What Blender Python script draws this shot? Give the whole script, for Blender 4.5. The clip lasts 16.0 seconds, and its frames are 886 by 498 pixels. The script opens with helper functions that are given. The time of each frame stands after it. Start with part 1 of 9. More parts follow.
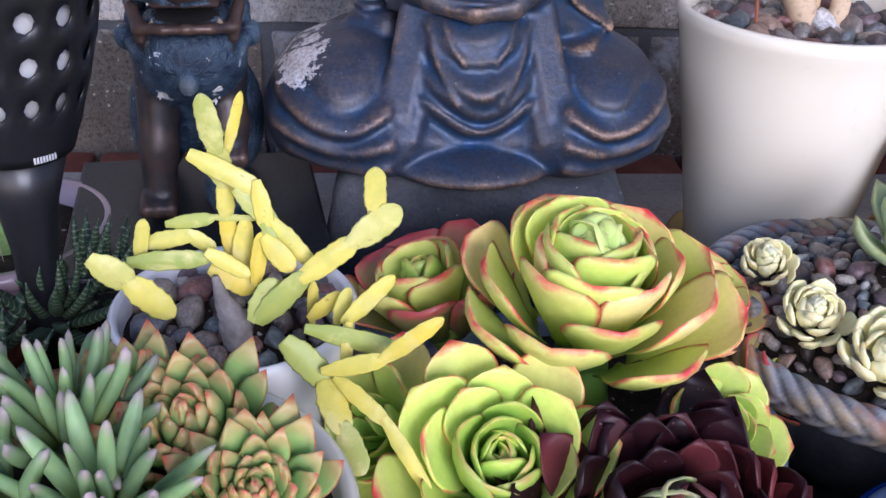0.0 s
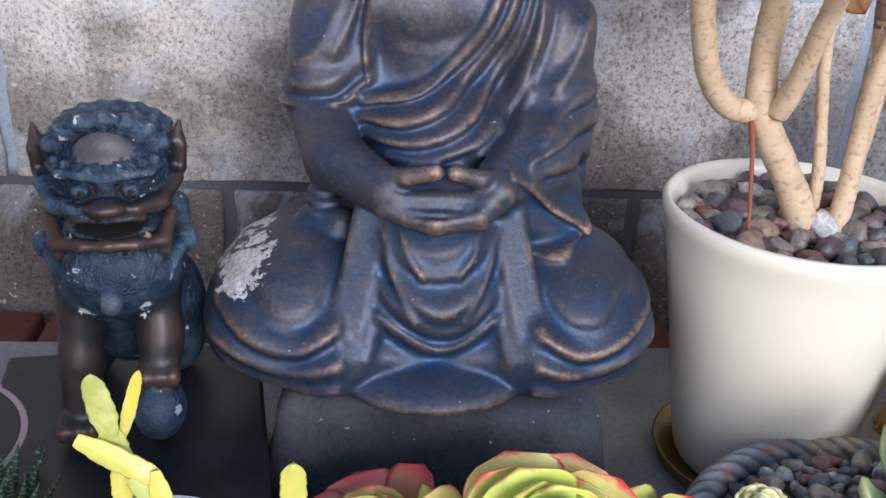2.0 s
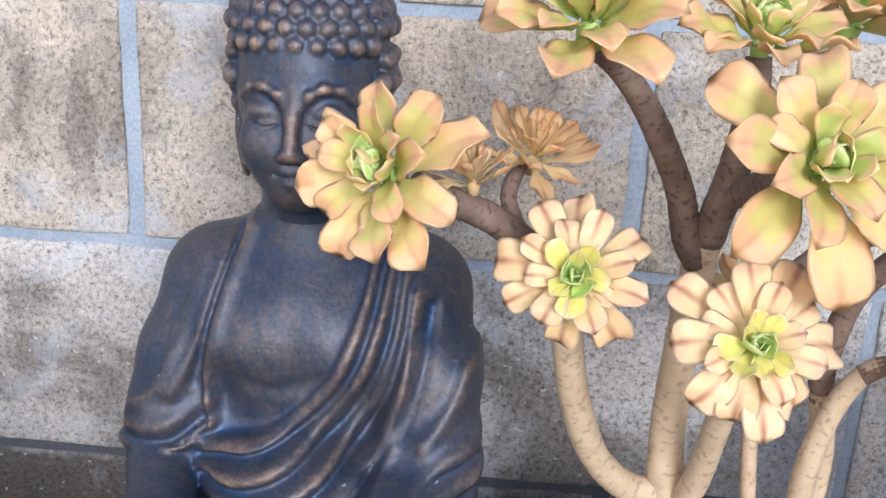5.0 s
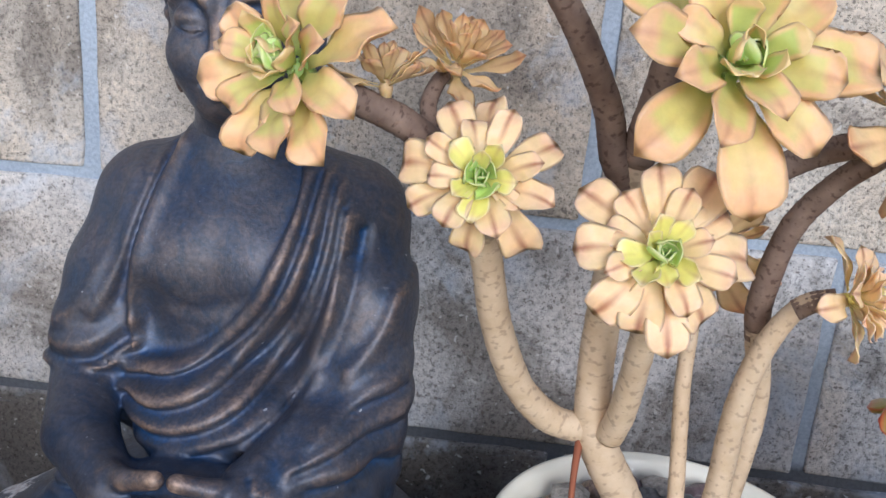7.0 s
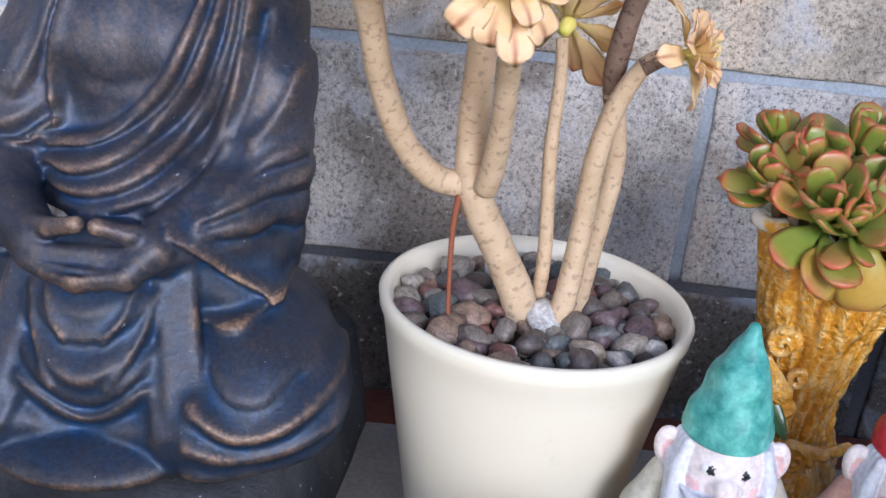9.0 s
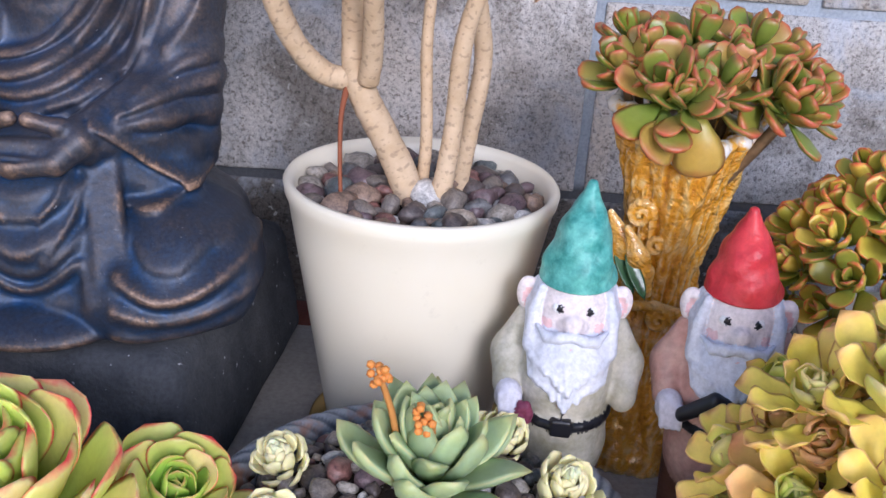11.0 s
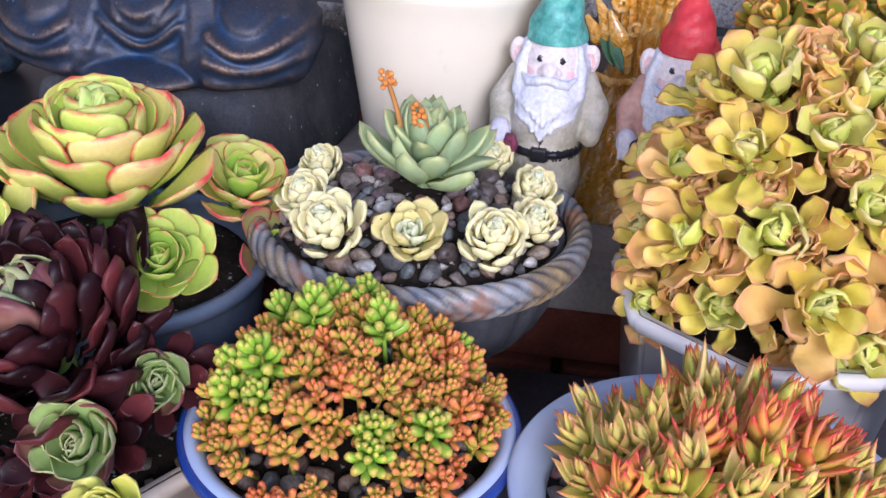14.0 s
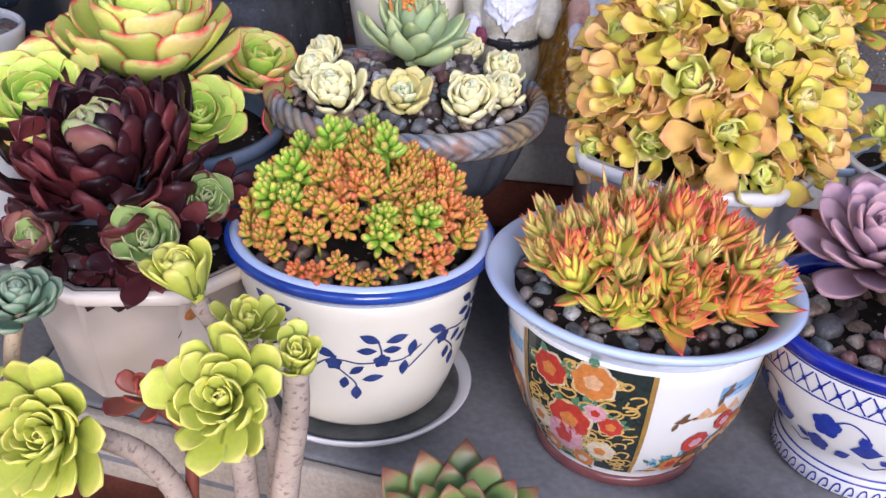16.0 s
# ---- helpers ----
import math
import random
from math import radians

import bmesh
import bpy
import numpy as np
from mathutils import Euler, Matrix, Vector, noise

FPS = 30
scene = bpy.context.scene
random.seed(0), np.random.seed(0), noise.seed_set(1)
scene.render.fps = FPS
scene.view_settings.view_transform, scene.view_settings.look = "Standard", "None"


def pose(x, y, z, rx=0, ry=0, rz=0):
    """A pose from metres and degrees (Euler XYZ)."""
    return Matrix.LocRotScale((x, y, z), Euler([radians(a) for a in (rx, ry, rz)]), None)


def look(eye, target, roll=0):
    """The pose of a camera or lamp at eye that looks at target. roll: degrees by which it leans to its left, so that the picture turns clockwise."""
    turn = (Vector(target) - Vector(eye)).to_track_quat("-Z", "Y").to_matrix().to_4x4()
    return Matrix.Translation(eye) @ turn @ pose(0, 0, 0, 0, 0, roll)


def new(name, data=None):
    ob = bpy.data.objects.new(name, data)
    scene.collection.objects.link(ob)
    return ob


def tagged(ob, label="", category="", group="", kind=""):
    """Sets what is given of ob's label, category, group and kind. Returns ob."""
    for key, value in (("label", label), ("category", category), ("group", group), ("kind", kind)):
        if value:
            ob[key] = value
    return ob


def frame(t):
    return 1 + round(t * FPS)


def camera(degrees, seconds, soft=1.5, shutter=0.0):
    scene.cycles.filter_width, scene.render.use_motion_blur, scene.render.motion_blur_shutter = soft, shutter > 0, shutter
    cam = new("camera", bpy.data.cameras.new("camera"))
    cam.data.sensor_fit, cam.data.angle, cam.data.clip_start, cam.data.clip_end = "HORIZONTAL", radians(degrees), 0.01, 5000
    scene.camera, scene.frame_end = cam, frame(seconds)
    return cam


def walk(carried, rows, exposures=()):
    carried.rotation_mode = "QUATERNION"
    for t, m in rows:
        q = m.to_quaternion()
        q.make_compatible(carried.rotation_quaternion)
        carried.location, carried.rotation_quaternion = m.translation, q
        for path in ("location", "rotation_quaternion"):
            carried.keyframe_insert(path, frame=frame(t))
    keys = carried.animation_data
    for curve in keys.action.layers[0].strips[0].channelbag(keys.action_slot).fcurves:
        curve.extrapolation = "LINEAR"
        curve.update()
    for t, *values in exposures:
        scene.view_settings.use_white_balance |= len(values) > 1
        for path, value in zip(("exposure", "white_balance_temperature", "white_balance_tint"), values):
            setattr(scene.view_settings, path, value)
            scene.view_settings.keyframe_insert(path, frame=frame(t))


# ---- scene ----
cam = camera(48.3, 16.0)
PATH = [
    (0, (-0.085, -0.022, 0.906), (0.086, 1.718, -0.066), 2.5),
    (0.5, (-0.044, 0.005, 0.923), (0.039, 1.763, -0.027), 2.3),
    (1, (-0.033, 0.04, 0.933), (0.035, 1.81, 0.004), 2.6),
    (1.5, (-0.038, 0.066, 0.947), (0.058, 1.848, 0.045), 2.8),
    (2, (-0.047, 0.091, 0.966), (0.113, 1.894, 0.115), 3.2),
    (2.5, (-0.06, 0.125, 0.982), (0.18, 1.946, 0.191), 3.5),
    (3, (-0.05, 0.151, 1.0), (0.209, 1.991, 0.26), 2.9),
    (3.5, (-0.011, 0.176, 1.024), (0.17, 2.035, 0.311), 2.3),
    (4, (0.044, 0.211, 1.041), (0.09, 2.082, 0.335), 2.6),
    (4.5, (0.083, 0.226, 1.067), (0.025, 2.111, 0.402), 2.5),
    (4.7, (0.097, 0.231, 1.078), (0.014, 2.123, 0.435), 2.6),
    (7, (0.165, 0.242, 1.039), (0.035, 2.124, 0.376), 4.9),
    (7.5, (0.174, 0.216, 1.024), (0.111, 2.1, 0.357), 4.6),
    (8, (0.195, 0.189, 1.005), (0.162, 2.057, 0.293), 4.8),
    (8.5, (0.204, 0.171, 0.985), (0.169, 2.021, 0.226), 5.2),
    (9, (0.205, 0.148, 0.973), (0.216, 1.992, 0.198), 6.0),
    (9.5, (0.228, 0.097, 0.959), (0.231, 1.953, 0.214), 5.4),
    (9.7, (0.246, 0.085, 0.957), (0.24, 1.943, 0.218), 4.6),
    (11.8, (0.302, 0.001, 0.938), (0.343, 1.824, 0.117), 4.8),
    (12, (0.313, -0.012, 0.934), (0.356, 1.812, 0.114), 5.0),
    (12.5, (0.327, -0.041, 0.91), (0.344, 1.763, 0.045), 5.2),
    (13, (0.335, -0.084, 0.908), (0.271, 1.703, 0.011), 4.6),
    (13.5, (0.355, -0.138, 0.902), (0.208, 1.639, -0.004), 3.5),
    (14, (0.383, -0.195, 0.898), (0.195, 1.568, -0.028), 3.5),
    (14.5, (0.398, -0.234, 0.893), (0.211, 1.517, -0.055), 3.6),
    (15, (0.391, -0.288, 0.887), (0.235, 1.471, -0.052), 3.6),
    (15.5, (0.391, -0.349, 0.881), (0.264, 1.418, -0.048), 3.9),
    (16, (0.388, -0.405, 0.868), (0.281, 1.361, -0.064), 4.1),
]
walk(cam, [(t, look(eye, target, roll)) for t, eye, target, roll in PATH], [(0.0, 0.36, 5400, 27), (2.0, 0.40, 5600, 17), (4.5, 0.45, 5600, 14), (7.0, 0.19, 5500, 13), (9.5, 0.25, 5550, 19), (12.5, 0.25, 5600, 24), (14.5, 0.27, 5550, 27), (16.0, 0.27, 5650, 25)])

# ---- world, sun and exposure ----
world = bpy.data.worlds.new("world")
scene.world = world
world.use_nodes = True
wn = world.node_tree.nodes
sky = wn.new("ShaderNodeTexSky")
sky.sky_type = "NISHITA"
sky.sun_disc = False
sky.sun_elevation = radians(22)
sky.sun_rotation = radians(199)
sky.air_density, sky.dust_density = 1.0, 0.8
world.node_tree.links.new(sky.outputs[0], wn["Background"].inputs[0])
wn["Background"].inputs[1].default_value = 0.150
sun = new("sun", bpy.data.lights.new("sun", "SUN"))
sun.data.energy, sun.data.angle, sun.data.color = 2.3, radians(26), (1.0, 0.95, 0.87)
sun.matrix_basis = look((1.1, -2.0, 1.61), (0.2, 0.6, 0.5))

# ---- materials ----
class Nodes:
    """A small builder of node materials."""

    def __init__(self, name, rough=0.5, metal=0.0, spec=0.5, coat=0.0, sss=0.0):
        self.mat = bpy.data.materials.new(name)
        self.mat.use_nodes = True
        self.t = self.mat.node_tree
        self.b = self.t.nodes["Principled BSDF"]
        self.put("Roughness", rough)
        self.put("Metallic", metal)
        self.put("Specular IOR Level", spec)
        self.put("Coat Weight", coat)
        self.put("Coat Roughness", 0.08)
        if sss:
            self.put("Subsurface Weight", sss)
            self.put("Subsurface Radius", (0.004, 0.003, 0.001))
            self.put("Subsurface Scale", 1.0)

    def put(self, name, v):
        if isinstance(v, bpy.types.NodeSocket):
            self.t.links.new(v, self.b.inputs[name])
        else:
            self.b.inputs[name].default_value = v

    def node(self, kind, out=0, **ins):
        n = self.t.nodes.new("ShaderNode" + kind)
        for k, v in ins.items():
            key = int(k[1:]) if k[0] == "i" and k[1:].isdigit() else k
            s = n.inputs[key]
            if isinstance(v, bpy.types.NodeSocket):
                self.t.links.new(v, s)
            else:
                s.default_value = v
        return n.outputs[out], n

    def coords(self, kind="Object"):
        if kind == "UV":
            o, n = self.node("UVMap")
            return o
        n = self.t.nodes.new("ShaderNodeTexCoord")
        return n.outputs[kind]

    def where(self):
        return self.t.nodes.new("ShaderNodeNewGeometry").outputs["Position"]

    def noise(self, scale, detail=4, rough=0.55, at=None, distort=0.0):
        n = self.t.nodes.new("ShaderNodeTexNoise")
        n.inputs["Scale"].default_value = scale
        n.inputs["Detail"].default_value = detail
        n.inputs["Roughness"].default_value = rough
        n.inputs["Distortion"].default_value = distort
        self.t.links.new(at or self.where(), n.inputs["Vector"])
        return n.outputs[0]

    def ramp(self, fac, *stops, mode="LINEAR"):
        n = self.t.nodes.new("ShaderNodeValToRGB")
        n.color_ramp.interpolation = mode
        e = n.color_ramp.elements
        while len(e) < len(stops):
            e.new(0.5)
        for el, (p, c) in zip(e, stops):
            el.position = p
            el.color = (c, c, c, 1) if isinstance(c, (int, float)) else (*c, 1)
        self.t.links.new(fac, n.inputs[0])
        return n.outputs[0]

    def mix(self, fac, a, b, how="MIX"):
        n = self.t.nodes.new("ShaderNodeMix")
        n.data_type = "RGBA"
        n.blend_type = how
        for s, v in ((n.inputs[0], fac), (n.inputs[6], a), (n.inputs[7], b)):
            if isinstance(v, bpy.types.NodeSocket):
                self.t.links.new(v, s)
            elif isinstance(v, (int, float)):
                s.default_value = v
            else:
                s.default_value = (*v, 1)
        return n.outputs[2]

    def math(self, op, a, b=0.0, c=0.0):
        n = self.t.nodes.new("ShaderNodeMath")
        n.operation = op
        for s, v in zip(n.inputs, (a, b, c)):
            if isinstance(v, bpy.types.NodeSocket):
                self.t.links.new(v, s)
            else:
                s.default_value = v
        return n.outputs[0]

    def random(self):
        return self.t.nodes.new("ShaderNodeObjectInfo").outputs["Random"]

    def island(self):
        return self.t.nodes.new("ShaderNodeNewGeometry").outputs["Random Per Island"]

    def attribute(self, name):
        n = self.t.nodes.new("ShaderNodeAttribute")
        n.attribute_name = name
        return n.outputs["Fac"]

    def point(self):
        return self.t.nodes.new("ShaderNodeNewGeometry").outputs["Pointiness"]

    def split(self, v):
        n = self.t.nodes.new("ShaderNodeSeparateXYZ")
        self.t.links.new(v, n.inputs[0])
        return n.outputs

    def bump(self, h, strength=0.4, dist=0.002):
        n = self.t.nodes.new("ShaderNodeBump")
        n.inputs["Strength"].default_value = strength
        n.inputs["Distance"].default_value = dist
        self.t.links.new(h, n.inputs["Height"])
        self.put("Normal", n.outputs[0])

    def done(self, colour=None):
        if colour is not None:
            self.put("Base Color", colour if isinstance(colour, bpy.types.NodeSocket) else (*colour, 1))
        return self.mat


def block_mat():
    m = Nodes("concrete_block", 0.93, spec=0.25)
    r = m.random()
    p = m.where()
    big = m.noise(5.5, 4, 0.6, p)
    mid = m.noise(30, 4, 0.6, p)
    fine = m.noise(460, 3, 0.75, p)
    grain = m.noise(210, 4, 0.7, p)
    c = m.ramp(r, (0.0, (0.60, 0.49, 0.39)), (0.3, (0.68, 0.62, 0.54)), (0.6, (0.56, 0.51, 0.46)), (1.0, (0.70, 0.63, 0.55)))
    c = m.mix(m.ramp(big, (0.40, 0.0), (0.66, 0.75)), c, (0.70, 0.68, 0.65))
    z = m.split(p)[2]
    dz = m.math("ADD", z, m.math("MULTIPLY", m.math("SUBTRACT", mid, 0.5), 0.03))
    # darker brown below the joint at z 0.60
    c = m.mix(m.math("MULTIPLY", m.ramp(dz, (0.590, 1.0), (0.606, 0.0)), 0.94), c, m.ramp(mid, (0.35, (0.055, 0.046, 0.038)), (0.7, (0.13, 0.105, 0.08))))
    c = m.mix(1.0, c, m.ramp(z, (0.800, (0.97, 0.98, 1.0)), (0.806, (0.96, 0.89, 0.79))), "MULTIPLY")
    stain = m.noise(8, 5, 0.65, p, 0.5)
    x0 = m.split(p)[0]
    damp = m.math("MULTIPLY", m.ramp(z, (0.70, 1.0), (0.80, 0.0)), m.math("ADD", m.ramp(m.math("MULTIPLY", x0, -1.0), (0.05, 0.0), (0.16, 1.0)), m.ramp(m.math("ABSOLUTE", m.math("SUBTRACT", x0, 0.165)), (0.03, 0.8), (0.09, 0.0))))
    stain = m.math("ADD", stain, m.math("MULTIPLY", damp, 0.07))
    c = m.mix(m.ramp(stain, (0.48, 0.0), (0.64, 0.82)), c, (0.20, 0.17, 0.14))
    c = m.mix(m.ramp(mid, (0.3, 0.30), (0.6, 0.0)), c, (0.30, 0.26, 0.22))
    c = m.mix(1.0, c, m.ramp(grain, (0.32, 0.42), (0.48, 0.97), (0.68, 1.22)), "MULTIPLY")
    c = m.mix(1.0, c, m.ramp(fine, (0.32, 0.22), (0.42, 1.0), (0.65, 1.0), (0.78, 1.25)), "MULTIPLY")
    c = m.mix(m.ramp(m.noise(230, 2, 0.5, p), (0.62, 0.0), (0.67, 0.75)), c, (0.15, 0.12, 0.10))
    c = m.mix(m.ramp(m.noise(150, 2, 0.5, p, 0.3), (0.66, 0.0), (0.70, 0.6)), c, (0.70, 0.66, 0.60))
    pale = m.noise(9, 5, 0.7, p, 0.6)
    c = m.mix(m.ramp(pale, (0.53, 0.0), (0.70, 0.6)), c, (0.62, 0.66, 0.72))
    # shade on the wall behind the jade, painted in as a blue-grey tone
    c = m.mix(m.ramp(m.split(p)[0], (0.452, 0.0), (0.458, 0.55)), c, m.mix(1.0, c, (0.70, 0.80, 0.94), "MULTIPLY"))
    m.bump(m.math("ADD", m.math("MULTIPLY", fine, 0.6), m.math("ADD", m.math("MULTIPLY", grain, 0.8), m.math("MULTIPLY", mid, 0.3))), 0.85, 0.003)
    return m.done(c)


def mortar_mat():
    m = Nodes("mortar", 0.9, spec=0.3)
    p = m.where()
    c = m.ramp(m.noise(14, 5, 0.6, p), (0.3, (0.28, 0.32, 0.37)), (0.7, (0.42, 0.47, 0.53)))
    f = m.noise(300, 3, 0.6, p)
    # mortar turns darker below the z 0.60 joint
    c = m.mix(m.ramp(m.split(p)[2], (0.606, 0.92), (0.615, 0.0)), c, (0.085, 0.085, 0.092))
    c = m.mix(0.35, c, m.ramp(f, (0.35, 0.5), (0.6, 1.1)), "MULTIPLY")
    m.bump(m.math("ADD", f, m.noise(60, 3, 0.6, p)), 0.5, 0.002)
    return m.done(c)


def rough_mat(name, a, b, scale=20, rough=0.85, bump=0.4, fine=260, spec=0.3, speck=None, rare=0.67):
    m = Nodes(name, rough, spec=spec)
    p = m.where()
    c = m.ramp(m.noise(scale, 5, 0.62, p), (0.3, a), (0.7, b))
    f = m.noise(fine, 3, 0.6, p)
    c = m.mix(0.5, c, m.ramp(f, (0.3, 0.6), (0.65, 1.15)), "MULTIPLY")
    if speck:
        c = m.mix(m.ramp(m.noise(fine * 0.55, 2, 0.5, p), (rare, 0.0), (rare + 0.05, 1.0)), c, speck)
    m.bump(f, bump, 0.0015)
    return m.done(c)


def glaze_mat(name, a, b=None, rough=0.22, scale=9, dirt=0.25, coat=0.3):
    m = Nodes(name, rough, spec=0.5, coat=coat)
    p = m.where()
    c = m.ramp(m.noise(scale, 4, 0.6, p), (0.35, a), (0.7, b or a))
    d = m.noise(55, 5, 0.7, p)
    c = m.mix(m.ramp(d, (0.62, 0.0), (0.76, dirt)), c, (0.22, 0.18, 0.13))
    m.bump(m.noise(28, 3, 0.5, p), 0.06, 0.002)
    return m.done(c)


def leaf_mat(name, base, mid, tip, edge, edge_amount=0.8, edge_at=0.8, tip_at=0.8, rough=0.42, var=0.25, other=None, spots=None, sss=0.25, streak=0.0, island=False, blue_cast=0.03):
    """Leaf colour from base to tip along the leaf, with a rim of its own along the margin."""
    m = Nodes(name, rough, spec=0.45, sss=sss)
    s = m.split(m.coords("UV"))
    u, v = s[0], s[1]
    p = m.where()
    n1 = m.noise(60, 3, 0.6, p)
    vv = m.math("ADD", v, m.math("MULTIPLY", m.math("SUBTRACT", n1, 0.5), 0.25))
    c = m.ramp(vv, (0.0, base), (0.45, mid), (tip_at, mid), (1.0, tip))
    r = m.island() if island else m.random()
    if other:
        c = m.mix(m.ramp(r, (0.35, 0.0), (1.0, 0.9)), c, m.ramp(vv, (0.0, mid), (1.0, other)))
    e = m.math("MULTIPLY", m.math("ABSOLUTE", m.math("SUBTRACT", u, 0.5)), 2.0)
    e = m.math("MAXIMUM", e, m.math("MULTIPLY", m.math("SUBTRACT", v, 0.5), 2.0))
    e = m.math("ADD", e, m.math("MULTIPLY", m.math("SUBTRACT", n1, 0.5), 0.2))
    ef = m.math("MULTIPLY", m.ramp(e, (edge_at, 0.0), (min(edge_at + 0.2, 1.0), 1.0)), m.ramp(v, (0.25, 0.0), (0.6, edge_amount)))
    c = m.mix(ef, c, edge)
    if streak:
        w = m.math("ABSOLUTE", m.math("SUBTRACT", u, 0.5))
        sf = m.math("MULTIPLY", m.ramp(m.math("ADD", w, m.math("MULTIPLY", m.math("SUBTRACT", n1, 0.5), 0.12)), (0.01, streak), (0.13, 0.0)), m.ramp(v, (0.35, 0.0), (0.9, 1.0)))
        c = m.mix(sf, c, (0.36, 0.13, 0.06))
    bright = m.ramp(r, (0.0, 1.0 - var), (1.0, 1.0 + var * 0.6))
    c = m.mix(1.0, c, bright, "MULTIPLY")
    c = m.mix(m.ramp(m.noise(220, 3, 0.6, p), (0.35, 0.25), (0.6, 0.0)), c, m.mix(1.0, c, (0.72, 0.72, 0.6), "MULTIPLY"))
    if spots:
        c = m.mix(m.ramp(m.noise(240, 2, 0.5, p), (0.70, 0.0), (0.74, 1.0)), c, spots)
    # faint pale blue: waxy bloom plus the sky's sheen painted into the colour
    c = m.mix(m.ramp(m.noise(35, 3, 0.6, p), (0.35, 0.0), (0.7, blue_cast)), c, (0.70, 0.74, 0.84))
    m.bump(m.math("ADD", n1, m.math("MULTIPLY", m.noise(500, 2, 0.5, p), 0.3)), 0.22, 0.0012)
    return m.done(c)


def pebble_mat():
    m = Nodes("pebble", 0.42, spec=0.5)
    r = m.random()
    p = m.where()
    c = m.ramp(r, (0.0, (0.090, 0.070, 0.064)), (0.11, (0.20, 0.168, 0.142)), (0.26, (0.27, 0.185, 0.135)), (0.38, (0.115, 0.112, 0.112)), (0.48, (0.20, 0.095, 0.080)),
               (0.56, (0.33, 0.295, 0.25)), (0.66, (0.140, 0.095, 0.100)), (0.76, (0.34, 0.275, 0.21)), (0.84, (0.13, 0.145, 0.145)), (0.94, (0.52, 0.50, 0.47)), mode="CONSTANT")
    n = m.noise(130, 5, 0.65, p, 0.8)
    c = m.mix(0.75, c, m.ramp(m.math("ADD", m.math("MULTIPLY", n, 0.6), m.math("MULTIPLY", m.noise(520, 3, 0.7, p, 0.4), 0.4)), (0.36, 0.18), (0.64, 1.65)), "MULTIPLY")
    c = m.mix(m.ramp(m.noise(60, 4, 0.6, p, 2.5), (0.66, 0.0), (0.70, 0.4)), c, (0.45, 0.43, 0.40))
    m.bump(n, 0.5, 0.0014)
    return m.done(c)


def bronze_mat():
    """Dark cold-cast resin bronze: blue patina in the hollows, copper rubbed through on the ridges."""
    m = Nodes("patinated_bronze", 0.45, metal=0.3, spec=0.55)
    p = m.where()
    q = m.coords("Object")
    n = m.noise(24, 5, 0.65, p)
    fine = m.noise(330, 4, 0.75, p)
    brush = m.noise(75, 5, 0.75, p, 1.2)
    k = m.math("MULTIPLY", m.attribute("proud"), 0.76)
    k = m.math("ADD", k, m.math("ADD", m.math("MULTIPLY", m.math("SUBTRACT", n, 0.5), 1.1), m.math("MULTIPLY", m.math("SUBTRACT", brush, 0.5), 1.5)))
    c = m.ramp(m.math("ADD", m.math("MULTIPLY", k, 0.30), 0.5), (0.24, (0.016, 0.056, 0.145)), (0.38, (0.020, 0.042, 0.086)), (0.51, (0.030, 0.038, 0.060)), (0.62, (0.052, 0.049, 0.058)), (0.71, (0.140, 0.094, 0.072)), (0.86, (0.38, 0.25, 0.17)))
    blue_cast = m.ramp(m.noise(9, 4, 0.6, p), (0.48, 0.0), (0.68, 0.6))
    c = m.mix(blue_cast, c, m.ramp(brush, (0.35, (0.017, 0.038, 0.084)), (0.7, (0.036, 0.050, 0.084))))
    # breast and shoulders get paler rub than the lap, to paint in stronger light
    worn_lit = m.ramp(m.split(q)[2], (0.08, 0.0), (0.18, 0.17), (0.24, 0.20))
    rub_lit = m.ramp(m.math("ADD", m.noise(13, 5, 0.7, p, 0.6), worn_lit), (0.54, 0.0), (0.76, 0.7))
    c = m.mix(rub_lit, c, m.ramp(brush, (0.35, (0.050, 0.060, 0.082)), (0.7, (0.150, 0.116, 0.104))))
    c = m.mix(0.6, c, m.ramp(fine, (0.3, 0.45), (0.7, 1.6)), "MULTIPLY")
    c = m.mix(m.ramp(m.noise(190, 3, 0.7, p), (0.66, 0.0), (0.72, 0.35)), c, (0.20, 0.21, 0.23))
    # old paint flaked over one thigh
    s = m.split(q)
    along = m.math("ADD", s[0], m.math("MULTIPLY", m.math("SUBTRACT", s[2], 0.074), 0.3))
    u = m.math("DIVIDE", m.math("ADD", along, 0.130), 0.026)
    v = m.math("DIVIDE", m.math("SUBTRACT", s[2], m.math("ADD", 0.152, m.math("MULTIPLY", s[0], 0.60))), 0.013)
    r = m.math("ADD", m.math("MULTIPLY", u, u), m.math("MULTIPLY", v, v))
    flake = m.math("SUBTRACT", m.math("MULTIPLY", m.noise(85, 4, 0.75, p), 2.3), m.math("MULTIPLY", r, 0.55))
    c = m.mix(m.ramp(flake, (0.84, 0.0), (0.90, 0.95)), c, m.ramp(fine, (0.4, (0.42, 0.36, 0.35)), (0.55, (0.66, 0.66, 0.66))))
    c = m.mix(m.ramp(m.noise(170, 2, 0.5, p), (0.765, 0.0), (0.785, 0.8)), c, (0.45, 0.46, 0.48))
    m.put("Roughness", m.ramp(brush, (0.3, 0.36), (0.7, 0.52)))
    m.bump(m.math("ADD", m.math("MULTIPLY", fine, 0.7), brush), 0.34, 0.0014)
    return m.done(c)


